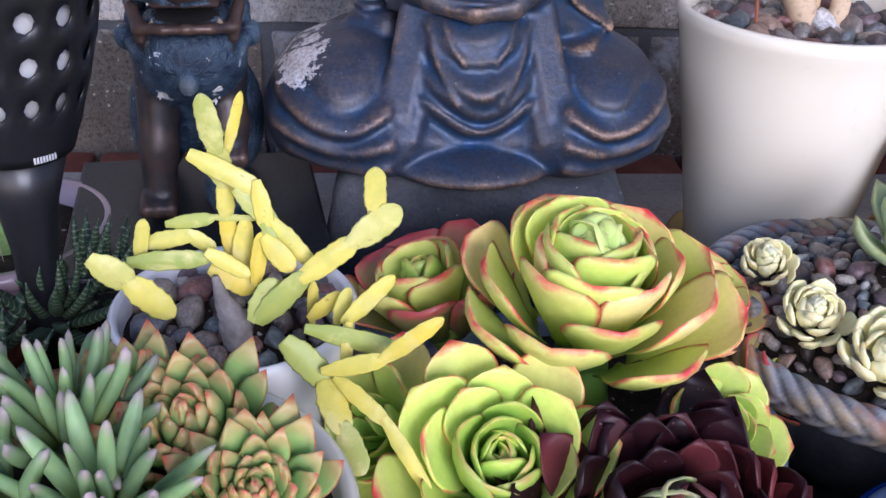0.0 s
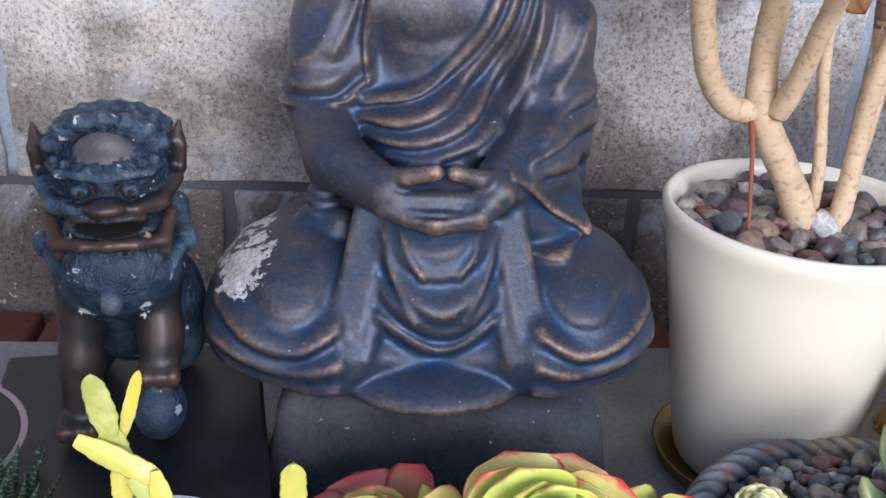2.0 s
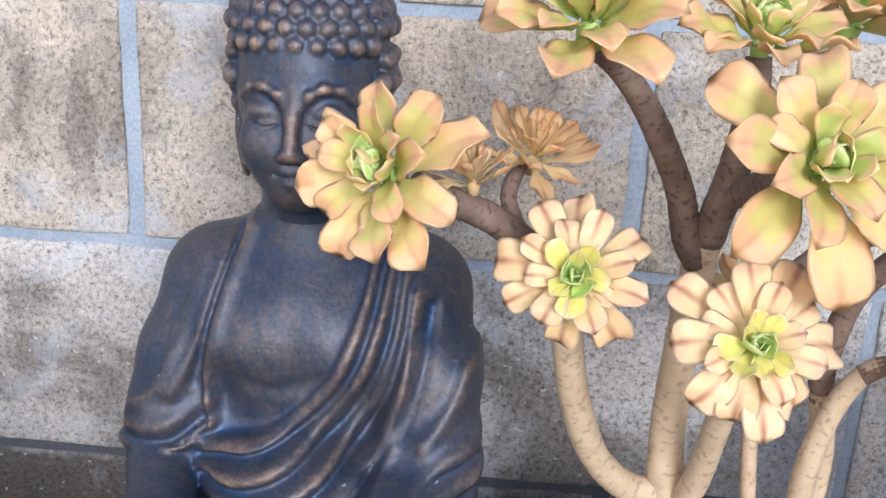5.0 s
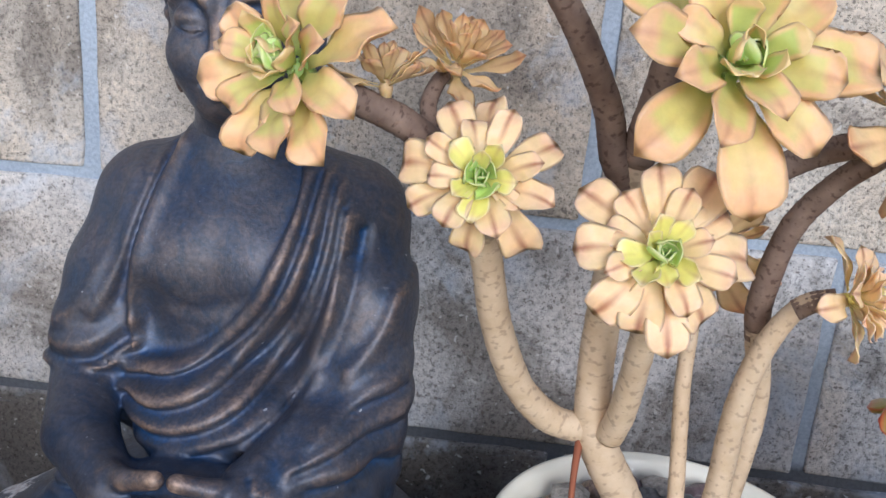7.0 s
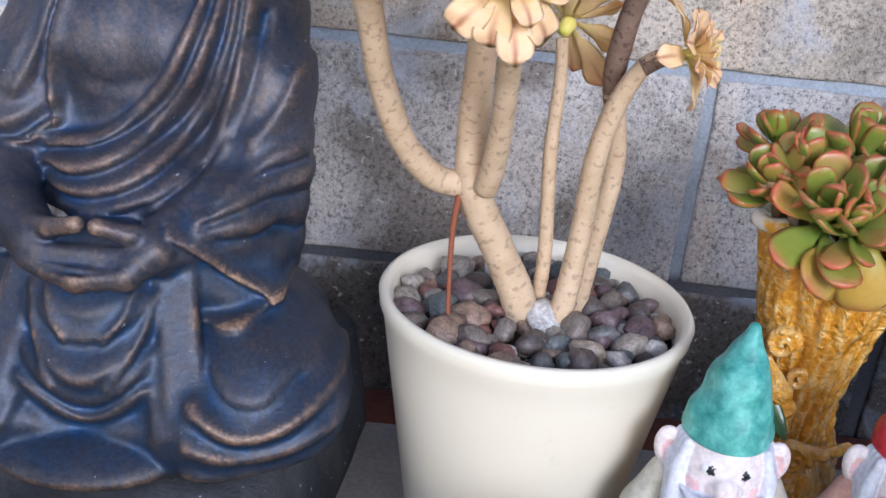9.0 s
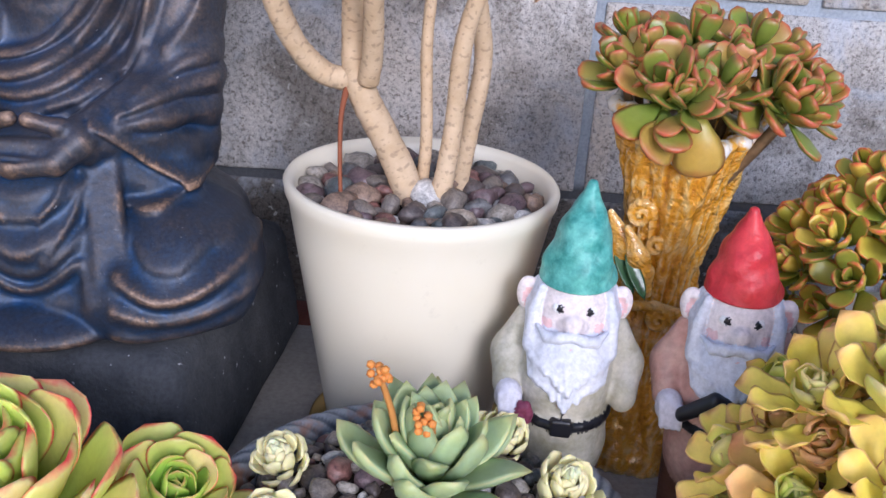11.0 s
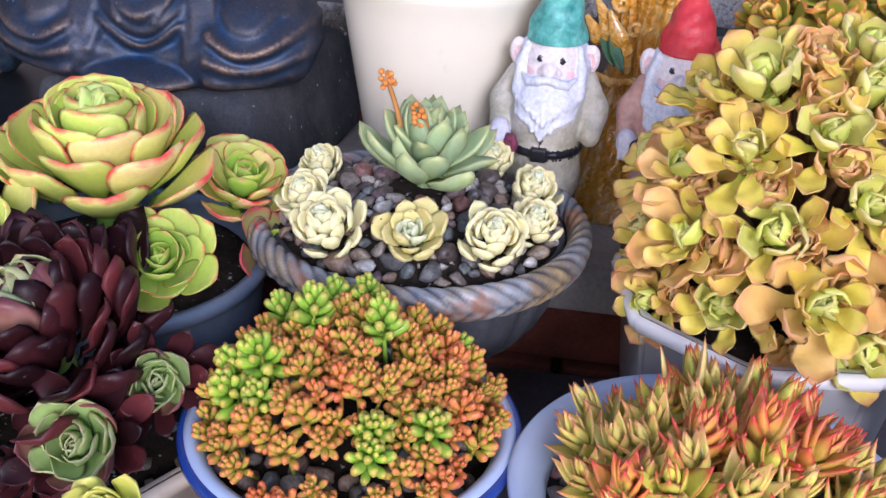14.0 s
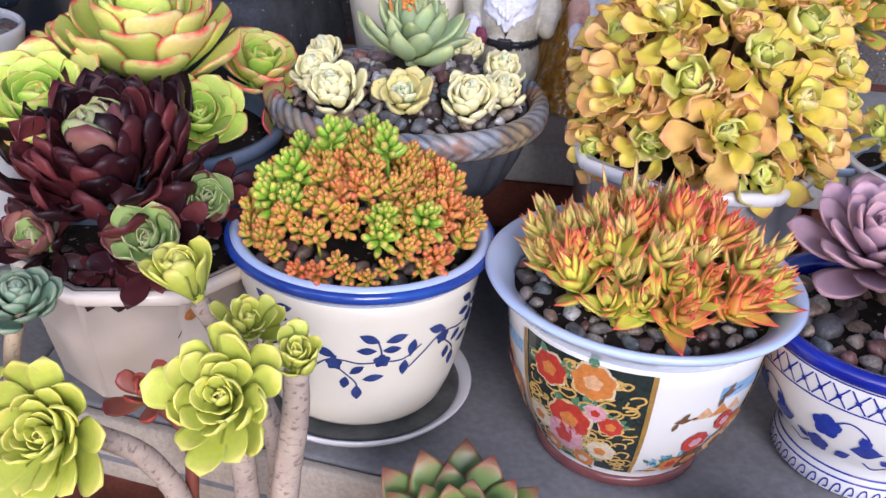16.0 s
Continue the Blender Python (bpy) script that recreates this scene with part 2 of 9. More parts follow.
def stem_mat(name, a, b, ring=180.0, dark=(0.10, 0.07, 0.05), amount=0.5):
    m = Nodes(name, 0.75, spec=0.3)
    s = m.split(m.coords("UV"))
    p = m.where()
    c = m.ramp(m.noise(70, 4, 0.6, p), (0.3, a), (0.7, b))
    comb = m.t.nodes.new("ShaderNodeCombineXYZ")
    m.t.links.new(m.math("MULTIPLY", s[0], 9.0), comb.inputs[0])
    m.t.links.new(m.math("MULTIPLY", s[1], ring), comb.inputs[1])
    k = m.noise(1.0, 2, 0.5, comb.outputs[0])
    c = m.mix(m.ramp(k, (0.56, 0.0), (0.66, amount)), c, dark)
    m.bump(m.math("SUBTRACT", m.noise(160, 3, 0.6, p), k), 0.35, 0.001)
    return m.done(c)

# ---- mesh builders ----
PLACE = {}


def settle(ob, parent, m):
    """Gives ob the world pose m, under parent."""
    PLACE[ob] = m
    if parent:
        ob.parent = parent
        ob.matrix_basis = PLACE[parent].inverted() @ m
    else:
        ob.matrix_basis = m
    return ob


def thing(name, at, label, category, group="", kind=""):
    """A top-level Empty at the base of a thing."""
    return tagged(settle(new(name), None, Matrix.Translation(at)), label, category, group, kind)


def mesh_of(name, bm, *mats, smooth=True):
    me = bpy.data.meshes.new(name)
    bm.normal_update()
    bm.to_mesh(me)
    bm.free()
    for m in mats:
        me.materials.append(m)
    if smooth:
        me.polygons.foreach_set("use_smooth", [True] * len(me.polygons))
    return me


def part(name, bm, material, parent, label="", m=None, smooth=True):
    """Links a bmesh (or a mesh) as one object under a thing or a part."""
    me = mesh_of(name, bm, material, smooth=smooth) if isinstance(bm, bmesh.types.BMesh) else bm
    ob = new(name, me)
    settle(ob, parent, m if m is not None else (PLACE[parent] if parent else Matrix()))
    return tagged(ob, label)


def box(sx, sy, sz, bevel=0.0, at=(0, 0, 0), seg=2):
    bm = bmesh.new()
    bmesh.ops.create_cube(bm, size=1, matrix=Matrix.Translation(at) @ Matrix.Diagonal((sx, sy, sz, 1)))
    if bevel:
        bmesh.ops.bevel(bm, geom=bm.edges[:], offset=bevel, segments=seg, affect="EDGES", profile=0.5)
    return bm


def lathe(profile, n=64, wob=None, square=0):
    """Turns (radius, height) pairs round z. wob(angle, i) scales a radius. With square, n is the number of flat sides."""
    bm = bmesh.new()
    uv = bm.loops.layers.uv.new("UVMap")
    rings = []
    for i, (r, z) in enumerate(profile):
        ring = []
        for k in range(n):
            a = 2 * math.pi * (k + (0.5 if square else 0)) / n
            q = r * (wob(a, i) if wob else 1)
            ring.append(bm.verts.new((q * math.cos(a), q * math.sin(a), z)))
        rings.append(ring)
    top = len(profile) - 1
    for i in range(top):
        for k in range(n):
            f = bm.faces.new((rings[i][k], rings[i][(k + 1) % n], rings[i + 1][(k + 1) % n], rings[i + 1][k]))
            for lp, (u, v) in zip(f.loops, ((k / n, i / top), ((k + 1) / n, i / top), ((k + 1) / n, (i + 1) / top), (k / n, (i + 1) / top))):
                lp[uv].uv = (u, v)
    bmesh.ops.remove_doubles(bm, verts=bm.verts[:], dist=1e-6)
    bmesh.ops.recalc_face_normals(bm, faces=bm.faces[:])
    return bm


def spline(pts, per=8):
    """Points along a Catmull-Rom curve through pts."""
    p = [Vector(q) for q in pts]
    p = [p[0] * 2 - p[1]] + p + [p[-1] * 2 - p[-2]]
    out = []
    for i in range(1, len(p) - 2):
        for k in range(per):
            t = k / per
            a, b, c, d = p[i - 1:i + 3]
            out.append(0.5 * (2 * b + (c - a) * t + (2 * a - 5 * b + 4 * c - d) * t * t + (3 * b - a - 3 * c + d) * t ** 3))
    return out + [p[-2]]


def tube(pts, radii, n=10, per=8, bumpy=0.0, bm=None):
    """A bent tapering tube through pts, with rings of uneven thickness."""
    path = spline(pts, per)
    bm = bm or bmesh.new()
    uv = bm.loops.layers.uv.verify()
    rs = np.interp(np.linspace(0, 1, len(path)), np.linspace(0, 1, len(radii)), radii)
    side = Vector((1, 0.3, 0))
    rings, dist, ds = [], 0.0, []
    for i, q in enumerate(path):
        d = (path[min(i + 1, len(path) - 1)] - path[max(i - 1, 0)]).normalized()
        x = (side - d * side.dot(d)).normalized()
        y = d.cross(x)
        side = x
        if i:
            dist += (q - path[i - 1]).length
        ds.append(dist)
        r = rs[i] * (1 + bumpy * (noise.noise(q * 90) + (0.35 if i % 2 else -0.35)))
        rings.append([bm.verts.new(q + (x * math.cos(2 * math.pi * k / n) + y * math.sin(2 * math.pi * k / n)) * r) for k in range(n)])
    for i in range(len(rings) - 1):
        for k in range(n):
            f = bm.faces.new((rings[i][k], rings[i][(k + 1) % n], rings[i + 1][(k + 1) % n], rings[i + 1][k]))
            for lp, (u, v) in zip(f.loops, ((k / n, ds[i]), ((k + 1) / n, ds[i]), ((k + 1) / n, ds[i + 1]), (k / n, ds[i + 1]))):
                lp[uv].uv = (u, v)
    bm.faces.new(rings[0][::-1])
    bm.faces.new(rings[-1])
    return bm


def leaf_into(bm, m, L=1.0, W=0.6, T=0.1, a=0.7, b=0.45, base=0.25, point=0.06, cup=0.12, bend=0.4, n=8, nv=7, ruffle=0.0, fold=0.0, curl=0.0, twist=0.0):
    """One thick succulent leaf along +x, upper face towards +z; u runs across it and v along it."""
    uv = bm.loops.layers.uv.verify()
    top = (a / (a + b)) ** a * (b / (a + b)) ** b
    rows = []
    x = z = last = 0.0
    for i in range(nv + 1):
        v = i / nv
        v = 1 - (1 - v) ** 1.35
        f = v ** a * (1 - v) ** b / top if 0 < v < 1 else 0.0
        f = max(f, base * (1 - v) ** 0.7)
        w = 0.5 * W * f
        half = 0.5 * (v + last)
        ang = bend * half + curl * half ** 3
        x += L * (v - last) * math.cos(ang)
        z += L * (v - last) * math.sin(ang)
        last = v
        ang = bend * v + curl * v ** 3
        if v == 1:
            x += point * L * math.cos(ang)
            z += point * L * math.sin(ang)
            rows.append([(bm.verts.new(m @ Vector((x, 0, z))), 0.5, 1.0)])
            continue
        row = []
        tw = twist * v * v
        for k in range(n):
            ph = 2 * math.pi * k / n
            s = math.cos(ph)
            h = math.sin(ph)
            th = T * L * (0.35 if h > 0 else 0.75) * h * (f ** 0.6)
            up = cup * W * s * s * f + fold * W * abs(s) * f + ruffle * W * math.sin(v * 11 + s * 2.5) * abs(s) * f + th
            y, up = w * s * math.cos(tw) - up * math.sin(tw), up * math.cos(tw) + w * s * math.sin(tw)
            row.append((bm.verts.new(m @ Vector((x - up * math.sin(ang), y, z + up * math.cos(ang)))), (s + 1) / 2, v))
        rows.append(row)
    for r0, r1 in zip(rows, rows[1:]):
        for k in range(n):
            if len(r1) == 1:
                q = (r0[k], r0[(k + 1) % n], r1[0])
            else:
                q = (r0[k], r0[(k + 1) % n], r1[(k + 1) % n], r1[k])
            f = bm.faces.new([c[0] for c in q])
            for lp, c in zip(f.loops, q):
                lp[uv].uv = (c[1], c[2])
    bm.faces.new([c[0] for c in rows[0]][::-1])


def leaf_set(name, mat, count, seed, vary=1.0, **kw):
    """Several leaves of one kind, each curled, twisted and waved a little differently."""
    q = random.Random(seed)
    out = []
    for _ in range(count):
        own = dict(kw)
        own["W"] = kw["W"] * q.uniform(0.88, 1.14)
        own["bend"] = kw["bend"] + vary * q.uniform(-0.25, 0.25)
        own["curl"] = kw.get("curl", 0.0) + vary * q.uniform(-0.45, 0.45)
        own["twist"] = vary * q.uniform(-0.45, 0.45)
        own["ruffle"] = kw.get("ruffle", 0.03) * q.uniform(0.5, 1.5)
        out.append(leaf_mesh(name, mat, **own))
    return out


def leaf_mesh(name, mat, **kw):
    bm = bmesh.new()
    leaf_into(bm, Matrix(), **kw)
    return mesh_of(name, bm, mat)


def up_to(axis):
    """The turn that brings +z to axis."""
    return Vector((0, 0, 1)).rotation_difference(Vector(axis).normalized()).to_matrix().to_4x4()


def rosette(plant, at, axis, R, n, leaves, elev=(82, 12), size=(0.3, 1.0), ring=(0.02, 0.16), core=None, rng=None, wild=5.0, power=0.75, name="rosette", lift=0.35, spin=None, shape=1.0):
    """A rosette of n leaf objects in a spiral from a tight heart to spread outer leaves. leaves: (share of n, mesh), from the heart outwards."""
    rng = rng or random
    m0 = Matrix.Translation(at) @ up_to(axis) @ Matrix.Rotation(rng.uniform(0, 6.3) if spin is None else spin, 4, "Z")
    bm = lathe([(0.0, -R * 0.22), (R * 0.10, -R * 0.2), (R * 0.14, 0.0), (R * 0.07, R * 0.12), (0.0, R * 0.15)], 8)
    heart = part(name, bm, core or (leaves[0][1][0] if isinstance(leaves[0][1], list) else leaves[0][1]).materials[0], plant, m=m0)
    for i in range(n):
        f = i / max(n - 1, 1)
        k = f ** power
        e = elev[0] + (elev[1] - elev[0]) * k ** shape + rng.uniform(-wild, wild)
        s = R * (size[0] + (size[1] - size[0]) * k) * rng.uniform(0.92, 1.06)
        r = R * (ring[0] + (ring[1] - ring[0]) * k)
        h = R * lift * (1 - k)
        mesh = next((me for share, me in leaves if f <= share), leaves[-1][1])
        m = m0 @ Matrix.Rotation(i * 2.39996 + rng.uniform(-0.08, 0.08), 4, "Z") @ Matrix.Translation((r, 0, h)) @ Matrix.Rotation(-radians(e), 4, "Y") @ Matrix.Rotation(radians(rng.uniform(-wild, wild)), 4, "X") @ Matrix.Diagonal((s, s, s, 1))
        part("leaf", rng.choice(mesh) if isinstance(mesh, list) else mesh, None, heart, m=m)
    return heart


def pebble_meshes(mat, count=9):
    out = []
    rng = random.Random(5)
    for i in range(count):
        bm = bmesh.new()
        bmesh.ops.create_icosphere(bm, subdivisions=2, radius=1)
        off = Vector((rng.uniform(0, 50), rng.uniform(0, 50), rng.uniform(0, 50)))
        sc = (1.0, rng.uniform(0.66, 0.95), rng.uniform(0.45, 0.72))
        for v in bm.verts:
            k = 1 + 0.42 * noise.noise(v.co * 0.9 + off) + 0.14 * noise.noise(v.co * 2.4 + off)
            v.co = Vector((v.co.x * sc[0], v.co.y * sc[1], v.co.z * sc[2])) * k
        # worn flat sides
        for _ in range(5):
            d = Vector((rng.gauss(0, 1), rng.gauss(0, 1), rng.gauss(0, 0.7))).normalized()
            cut = rng.uniform(0.34, 0.58)
            for v in bm.verts:
                over = v.co.dot(d) - cut
                if over > 0:
                    v.co -= d * over * 0.85
        out.append(mesh_of("pebble", bm, mat))
    return out


def soil(pot, centre, r, z, mat, mound=0.006, n=36, sides=0):
    """The potting mix in a pot."""
    bm = bmesh.new()
    rows = []
    for i in range(7):
        q = r * i / 6
        rows.append([bm.verts.new((q * math.cos(2 * math.pi * (k + 0.5) / n), q * math.sin(2 * math.pi * (k + 0.5) / n), mound * (1 - (i / 6) ** 2) + (0.0016 * noise.noise(Vector((q * 90 * math.cos(k), q * 90 * math.sin(k), i))) if i < 6 else -0.002))) for k in range(n if i else 1)])
    for i in range(6):
        for k in range(n):
            a, b = rows[i], rows[i + 1]
            if i == 0:
                bm.faces.new((a[0], b[k], b[(k + 1) % n]))
            else:
                bm.faces.new((a[k], b[k], b[(k + 1) % n], a[(k + 1) % n]))
    bot = [bm.verts.new((r * 0.96 * math.cos(2 * math.pi * (k + 0.5) / n), r * 0.96 * math.sin(2 * math.pi * (k + 0.5) / n), -0.03)) for k in range(n)]
    for k in range(n):
        bm.faces.new((rows[6][k], bot[k], bot[(k + 1) % n], rows[6][(k + 1) % n]))
    bm.faces.new(bot[::-1])
    return part("soil", bm, mat, pot, "dark potting mix", Matrix.Translation((*centre, z)))


def pebbles(bed, centre, r, z, n, size, meshes, rng, keep=None, mound=0.006, inner=0.0):
    """Pebbles strewn on a bed of soil, none through another by much."""
    put = []
    tries = 0
    while len(put) < n and tries < n * 40:
        tries += 1
        s = rng.uniform(*size)
        q = math.sqrt(rng.uniform(inner * inner, 1)) * (r - s * 0.8)
        a = rng.uniform(0, 2 * math.pi)
        x, y = q * math.cos(a), q * math.sin(a)
        if any((x - X) ** 2 + (y - Y) ** 2 < (0.78 * (s + S)) ** 2 for X, Y, S in put):
            continue
        if keep and not keep(x, y):
            continue
        put.append((x, y, s))
        h = z + mound * (1 - (q / r) ** 2) + s * rng.uniform(0.1, 0.4)
        m = Matrix.Translation((centre[0] + x, centre[1] + y, h)) @ Euler((rng.uniform(-0.4, 0.4), rng.uniform(-0.4, 0.4), rng.uniform(0, 6.3))).to_matrix().to_4x4() @ Matrix.Diagonal((1.28 * s, 1.28 * s, 1.28 * s, 1))
        part("pebble", rng.choice(meshes), None, bed, m=m)


# ---- carved forms: a distance field on a grid, skinned into one mesh ----
class Carving:
    def __init__(self, lo, hi, step):
        self.lo, self.h = np.array(lo, np.float32), step
        self.ax = [np.arange(a, b, step, dtype=np.float32) for a, b in zip(lo, hi)]
        shape = [len(a) for a in self.ax]
        self.f = np.full(shape, 1.0, np.float32)
        self.tag = np.zeros(shape, np.int8)

    def window(self, lo, hi):
        s, c = [], []
        for a, l, h in zip(self.ax, lo, hi):
            i, j = int(np.searchsorted(a, l)), int(np.searchsorted(a, h))
            if j - i < 1:
                return None, None
            s.append(slice(i, j))
            c.append(a[i:j])
        return tuple(s), np.meshgrid(*c, indexing="ij", sparse=True)

    def join(self, s, d, k, tag, cut):
        f = self.f[s]
        if cut:
            d = -d
            h = np.maximum(k - np.abs(f - d), 0) / max(k, 1e-6)
            if tag:
                self.tag[s] = np.where(d > f, tag, self.tag[s])
            self.f[s] = np.maximum(f, d) + h * h * k / 4
            return
        h = np.maximum(k - np.abs(f - d), 0) / max(k, 1e-6)
        self.tag[s] = np.where(d < f, tag, self.tag[s])
        self.f[s] = np.minimum(f, d) - h * h * k / 4

    def blob(self, c, r, k=0.01, tag=0, turn=None, cut=False):
        """An ellipsoid; turn: Euler degrees."""
        r = np.array([r] * 3 if isinstance(r, (int, float)) else r, np.float32)
        g = float(r.max()) + k + 2 * self.h
        s, p = self.window([q - g for q in c], [q + g for q in c])
        if s is None:
            return self
        x, y, z = [a - b for a, b in zip(p, c)]
        if turn:
            R = np.array(Euler([radians(t) for t in turn]).to_matrix()).T
            x, y, z = [R[i][0] * x + R[i][1] * y + R[i][2] * z for i in range(3)]
        k0 = np.sqrt((x / r[0]) ** 2 + (y / r[1]) ** 2 + (z / r[2]) ** 2) + 1e-6
        k1 = np.sqrt((x / r[0] ** 2) ** 2 + (y / r[1] ** 2) ** 2 + (z / r[2] ** 2) ** 2) + 1e-6
        self.join(s, k0 * (k0 - 1) / k1, k, tag, cut)
        return self

    def limb(self, pts, rs, k=0.01, tag=0, cut=False, flat=1.0):
        """Tapering capsules along pts; flat squeezes their depth."""
        rs = [rs] * len(pts) if isinstance(rs, (int, float)) else rs
        for a, b, ra, rb in zip(pts, pts[1:], rs, rs[1:]):
            g = max(ra, rb) + k + 2 * self.h
            s, p = self.window([min(u, v) - g for u, v in zip(a, b)], [max(u, v) + g for u, v in zip(a, b)])
            if s is None:
                continue
            ab = [v - u for u, v in zip(a, b)]
            q = [w - u for w, u in zip(p, a)]
            t = np.clip((q[0] * ab[0] + q[1] * ab[1] + q[2] * ab[2]) / (sum(w * w for w in ab) + 1e-9), 0, 1)
            d = np.sqrt((q[0] - t * ab[0]) ** 2 + ((q[1] - t * ab[1]) / flat) ** 2 + (q[2] - t * ab[2]) ** 2) - (ra + (rb - ra) * t)
            self.join(s, d, k, tag, cut)
        return self

    def slab(self, c, half, r=0.004, k=0.004, tag=0, cut=False, turn=None):
        """A box with rounded edges."""
        g = max(half) * (1.75 if turn else 1) + k + r + 2 * self.h
        s, p = self.window([q - g for q in c], [q + g for q in c])
        if s is None:
            return self
        q = [a - b for a, b in zip(p, c)]
        if turn:
            R = np.array(Euler([radians(t) for t in turn]).to_matrix()).T
            q = [R[i][0] * q[0] + R[i][1] * q[1] + R[i][2] * q[2] for i in range(3)]
        q = [np.abs(a) - (b - r) for a, b in zip(q, half)]
        d = np.sqrt(sum(np.maximum(a, 0) ** 2 for a in q)) + np.minimum(np.maximum(np.maximum(q[0], q[1]), q[2]), 0) - r
        self.join(s, d, k, tag, cut)
        return self

    def folds(self, lines, y_max, y_min=-9.0):
        """Raises (or sinks) ridges on what faces the front: each line is points (x, z), height, width, power, lean."""
        X, Z = np.meshgrid(self.ax[0], self.ax[2], indexing="ij")
        out = np.zeros_like(X)
        for pts, amp, wid, *more in lines:
            power, lean = (list(more) + [1.0, 0.0][len(more):])
            path = [Vector((p[0], 0, p[1])) for p in pts]
            path = spline(path, 6)
            best, side = np.full_like(X, 9.0), np.zeros_like(X)
            for a, b in zip(path, path[1:]):
                dx, dz = b.x - a.x, b.z - a.z
                t = np.clip(((X - a.x) * dx + (Z - a.z) * dz) / (dx * dx + dz * dz + 1e-12), 0, 1)
                d = (X - a.x - t * dx) ** 2 + (Z - a.z - t * dz) ** 2
                side = np.where(d < best, np.sign((X - a.x) * dz - (Z - a.z) * dx), side)
                best = np.minimum(best, d)
            out += amp * np.exp(-(best / (wid * (1 - lean * side)) ** 2) ** power)
        i, j = np.searchsorted(self.ax[1], y_min), np.searchsorted(self.ax[1], y_max)
        self.f[:, i:j, :] -= out[:, None, :].astype(np.float32)
        return self

    def skin(self, name, mats):
        f, h = self.f, self.h
        neg = f < 0
        n = [k - 1 for k in f.shape]
        acc = np.zeros((*n, 3), np.float32)
        cnt = np.zeros(n, np.float32)
        cor = [(i, j, k) for i in (0, 1) for j in (0, 1) for k in (0, 1)]
        view = lambda A, c: A[c[0]:c[0] + n[0], c[1]:c[1] + n[1], c[2]:c[2] + n[2]]
        for a in cor:
            for ax in range(3):
                if a[ax]:
                    continue
                b = list(a)
                b[ax] = 1
                fa, fb = view(f, a), view(f, b)
                cross = view(neg, a) != view(neg, b)
                t = np.where(cross, fa / np.where(cross, fa - fb, 1), 0)
                for q in range(3):
                    acc[..., q] += np.where(cross, a[q] + (t if q == ax else 0), 0)
                cnt += cross
        live = cnt > 0
        idx = np.full(n, -1, np.int64)
        idx[live] = np.arange(live.sum())
        cell = np.argwhere(live).astype(np.float32)
        co = (cell + acc[live] / cnt[live][:, None]) * h + self.lo
        quads = []
        for ax in range(3):
            u, v = (ax + 1) % 3, (ax + 2) % 3
            lo = [slice(1, m) for m in n]
            lo[ax] = slice(0, n[ax])
            nx = list(lo)
            nx[ax] = slice(1, n[ax] + 1)
            a, b = neg[tuple(lo)], neg[tuple(nx)]
            for sgn in (True, False):
                w = np.argwhere((a != b) & (a == sgn))
                if not len(w):
                    continue
                w = w + np.array([0 if q == ax else 1 for q in range(3)])
                e = []
                for du, dv in ((0, 0), (1, 0), (1, 1), (0, 1)):
                    c = w.copy()
                    c[:, u] -= du
                    c[:, v] -= dv
                    e.append(idx[c[:, 0], c[:, 1], c[:, 2]])
                q = np.stack(e if sgn else e[::-1], 1)
                quads.append(q)
        quads = np.concatenate(quads)
        quads = quads[(quads >= 0).all(1)]
        me = bpy.data.meshes.new(name)
        me.vertices.add(len(co))
        me.vertices.foreach_set("co", co.ravel())
        me.loops.add(quads.size)
        me.loops.foreach_set("vertex_index", quads.ravel())
        me.polygons.add(len(quads))
        me.polygons.foreach_set("loop_start", np.arange(0, quads.size, 4))
        for m in mats:
            me.materials.append(m)
        vt = self.tag[tuple(np.clip(np.rint((co - self.lo) / h).astype(int), 0, np.array(f.shape) - 1).T)]
        me.update(calc_edges=True)
        me.validate()
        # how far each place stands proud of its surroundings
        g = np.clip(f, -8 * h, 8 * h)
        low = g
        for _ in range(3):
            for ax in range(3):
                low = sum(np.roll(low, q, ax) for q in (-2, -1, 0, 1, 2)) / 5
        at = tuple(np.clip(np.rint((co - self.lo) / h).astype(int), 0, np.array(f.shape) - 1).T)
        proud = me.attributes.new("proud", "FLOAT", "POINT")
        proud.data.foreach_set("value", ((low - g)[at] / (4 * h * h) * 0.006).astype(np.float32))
        me.polygons.foreach_set("material_index", np.minimum(vt[quads[:, 0]], len(mats) - 1).astype(np.int32))
        me.polygons.foreach_set("use_smooth", [True] * len(me.polygons))
        return me

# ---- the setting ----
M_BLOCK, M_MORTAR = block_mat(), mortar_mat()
M_LEDGE = rough_mat("grey_board", (0.30, 0.285, 0.26), (0.40, 0.385, 0.36), 16, 0.6, 0.25, 200, 0.4)
M_SHELF = rough_mat("painted_shelf", (0.155, 0.155, 0.16), (0.215, 0.215, 0.22), 12, 0.45, 0.2, 150, 0.45)
M_BRICK = rough_mat("red_brick", (0.15, 0.045, 0.03), (0.24, 0.08, 0.05), 25, 0.9, 0.5)
M_GROUND = rough_mat("patio_concrete", (0.16, 0.15, 0.14), (0.24, 0.225, 0.21), 6, 0.9, 0.5)
M_SOIL = rough_mat("potting_mix", (0.012, 0.009, 0.007), (0.035, 0.025, 0.018), 90, 0.95, 0.9, 350, 0.2, (0.45, 0.42, 0.38))
M_PEB = pebble_mat()
PEB = pebble_meshes(M_PEB)
rng = random.Random(11)

ground = tagged(part("ground", box(400, 400, 0.2, at=(0, 0, -0.1)), M_GROUND, None), "grey concrete patio floor under the shelves", "ground", kind="structure")

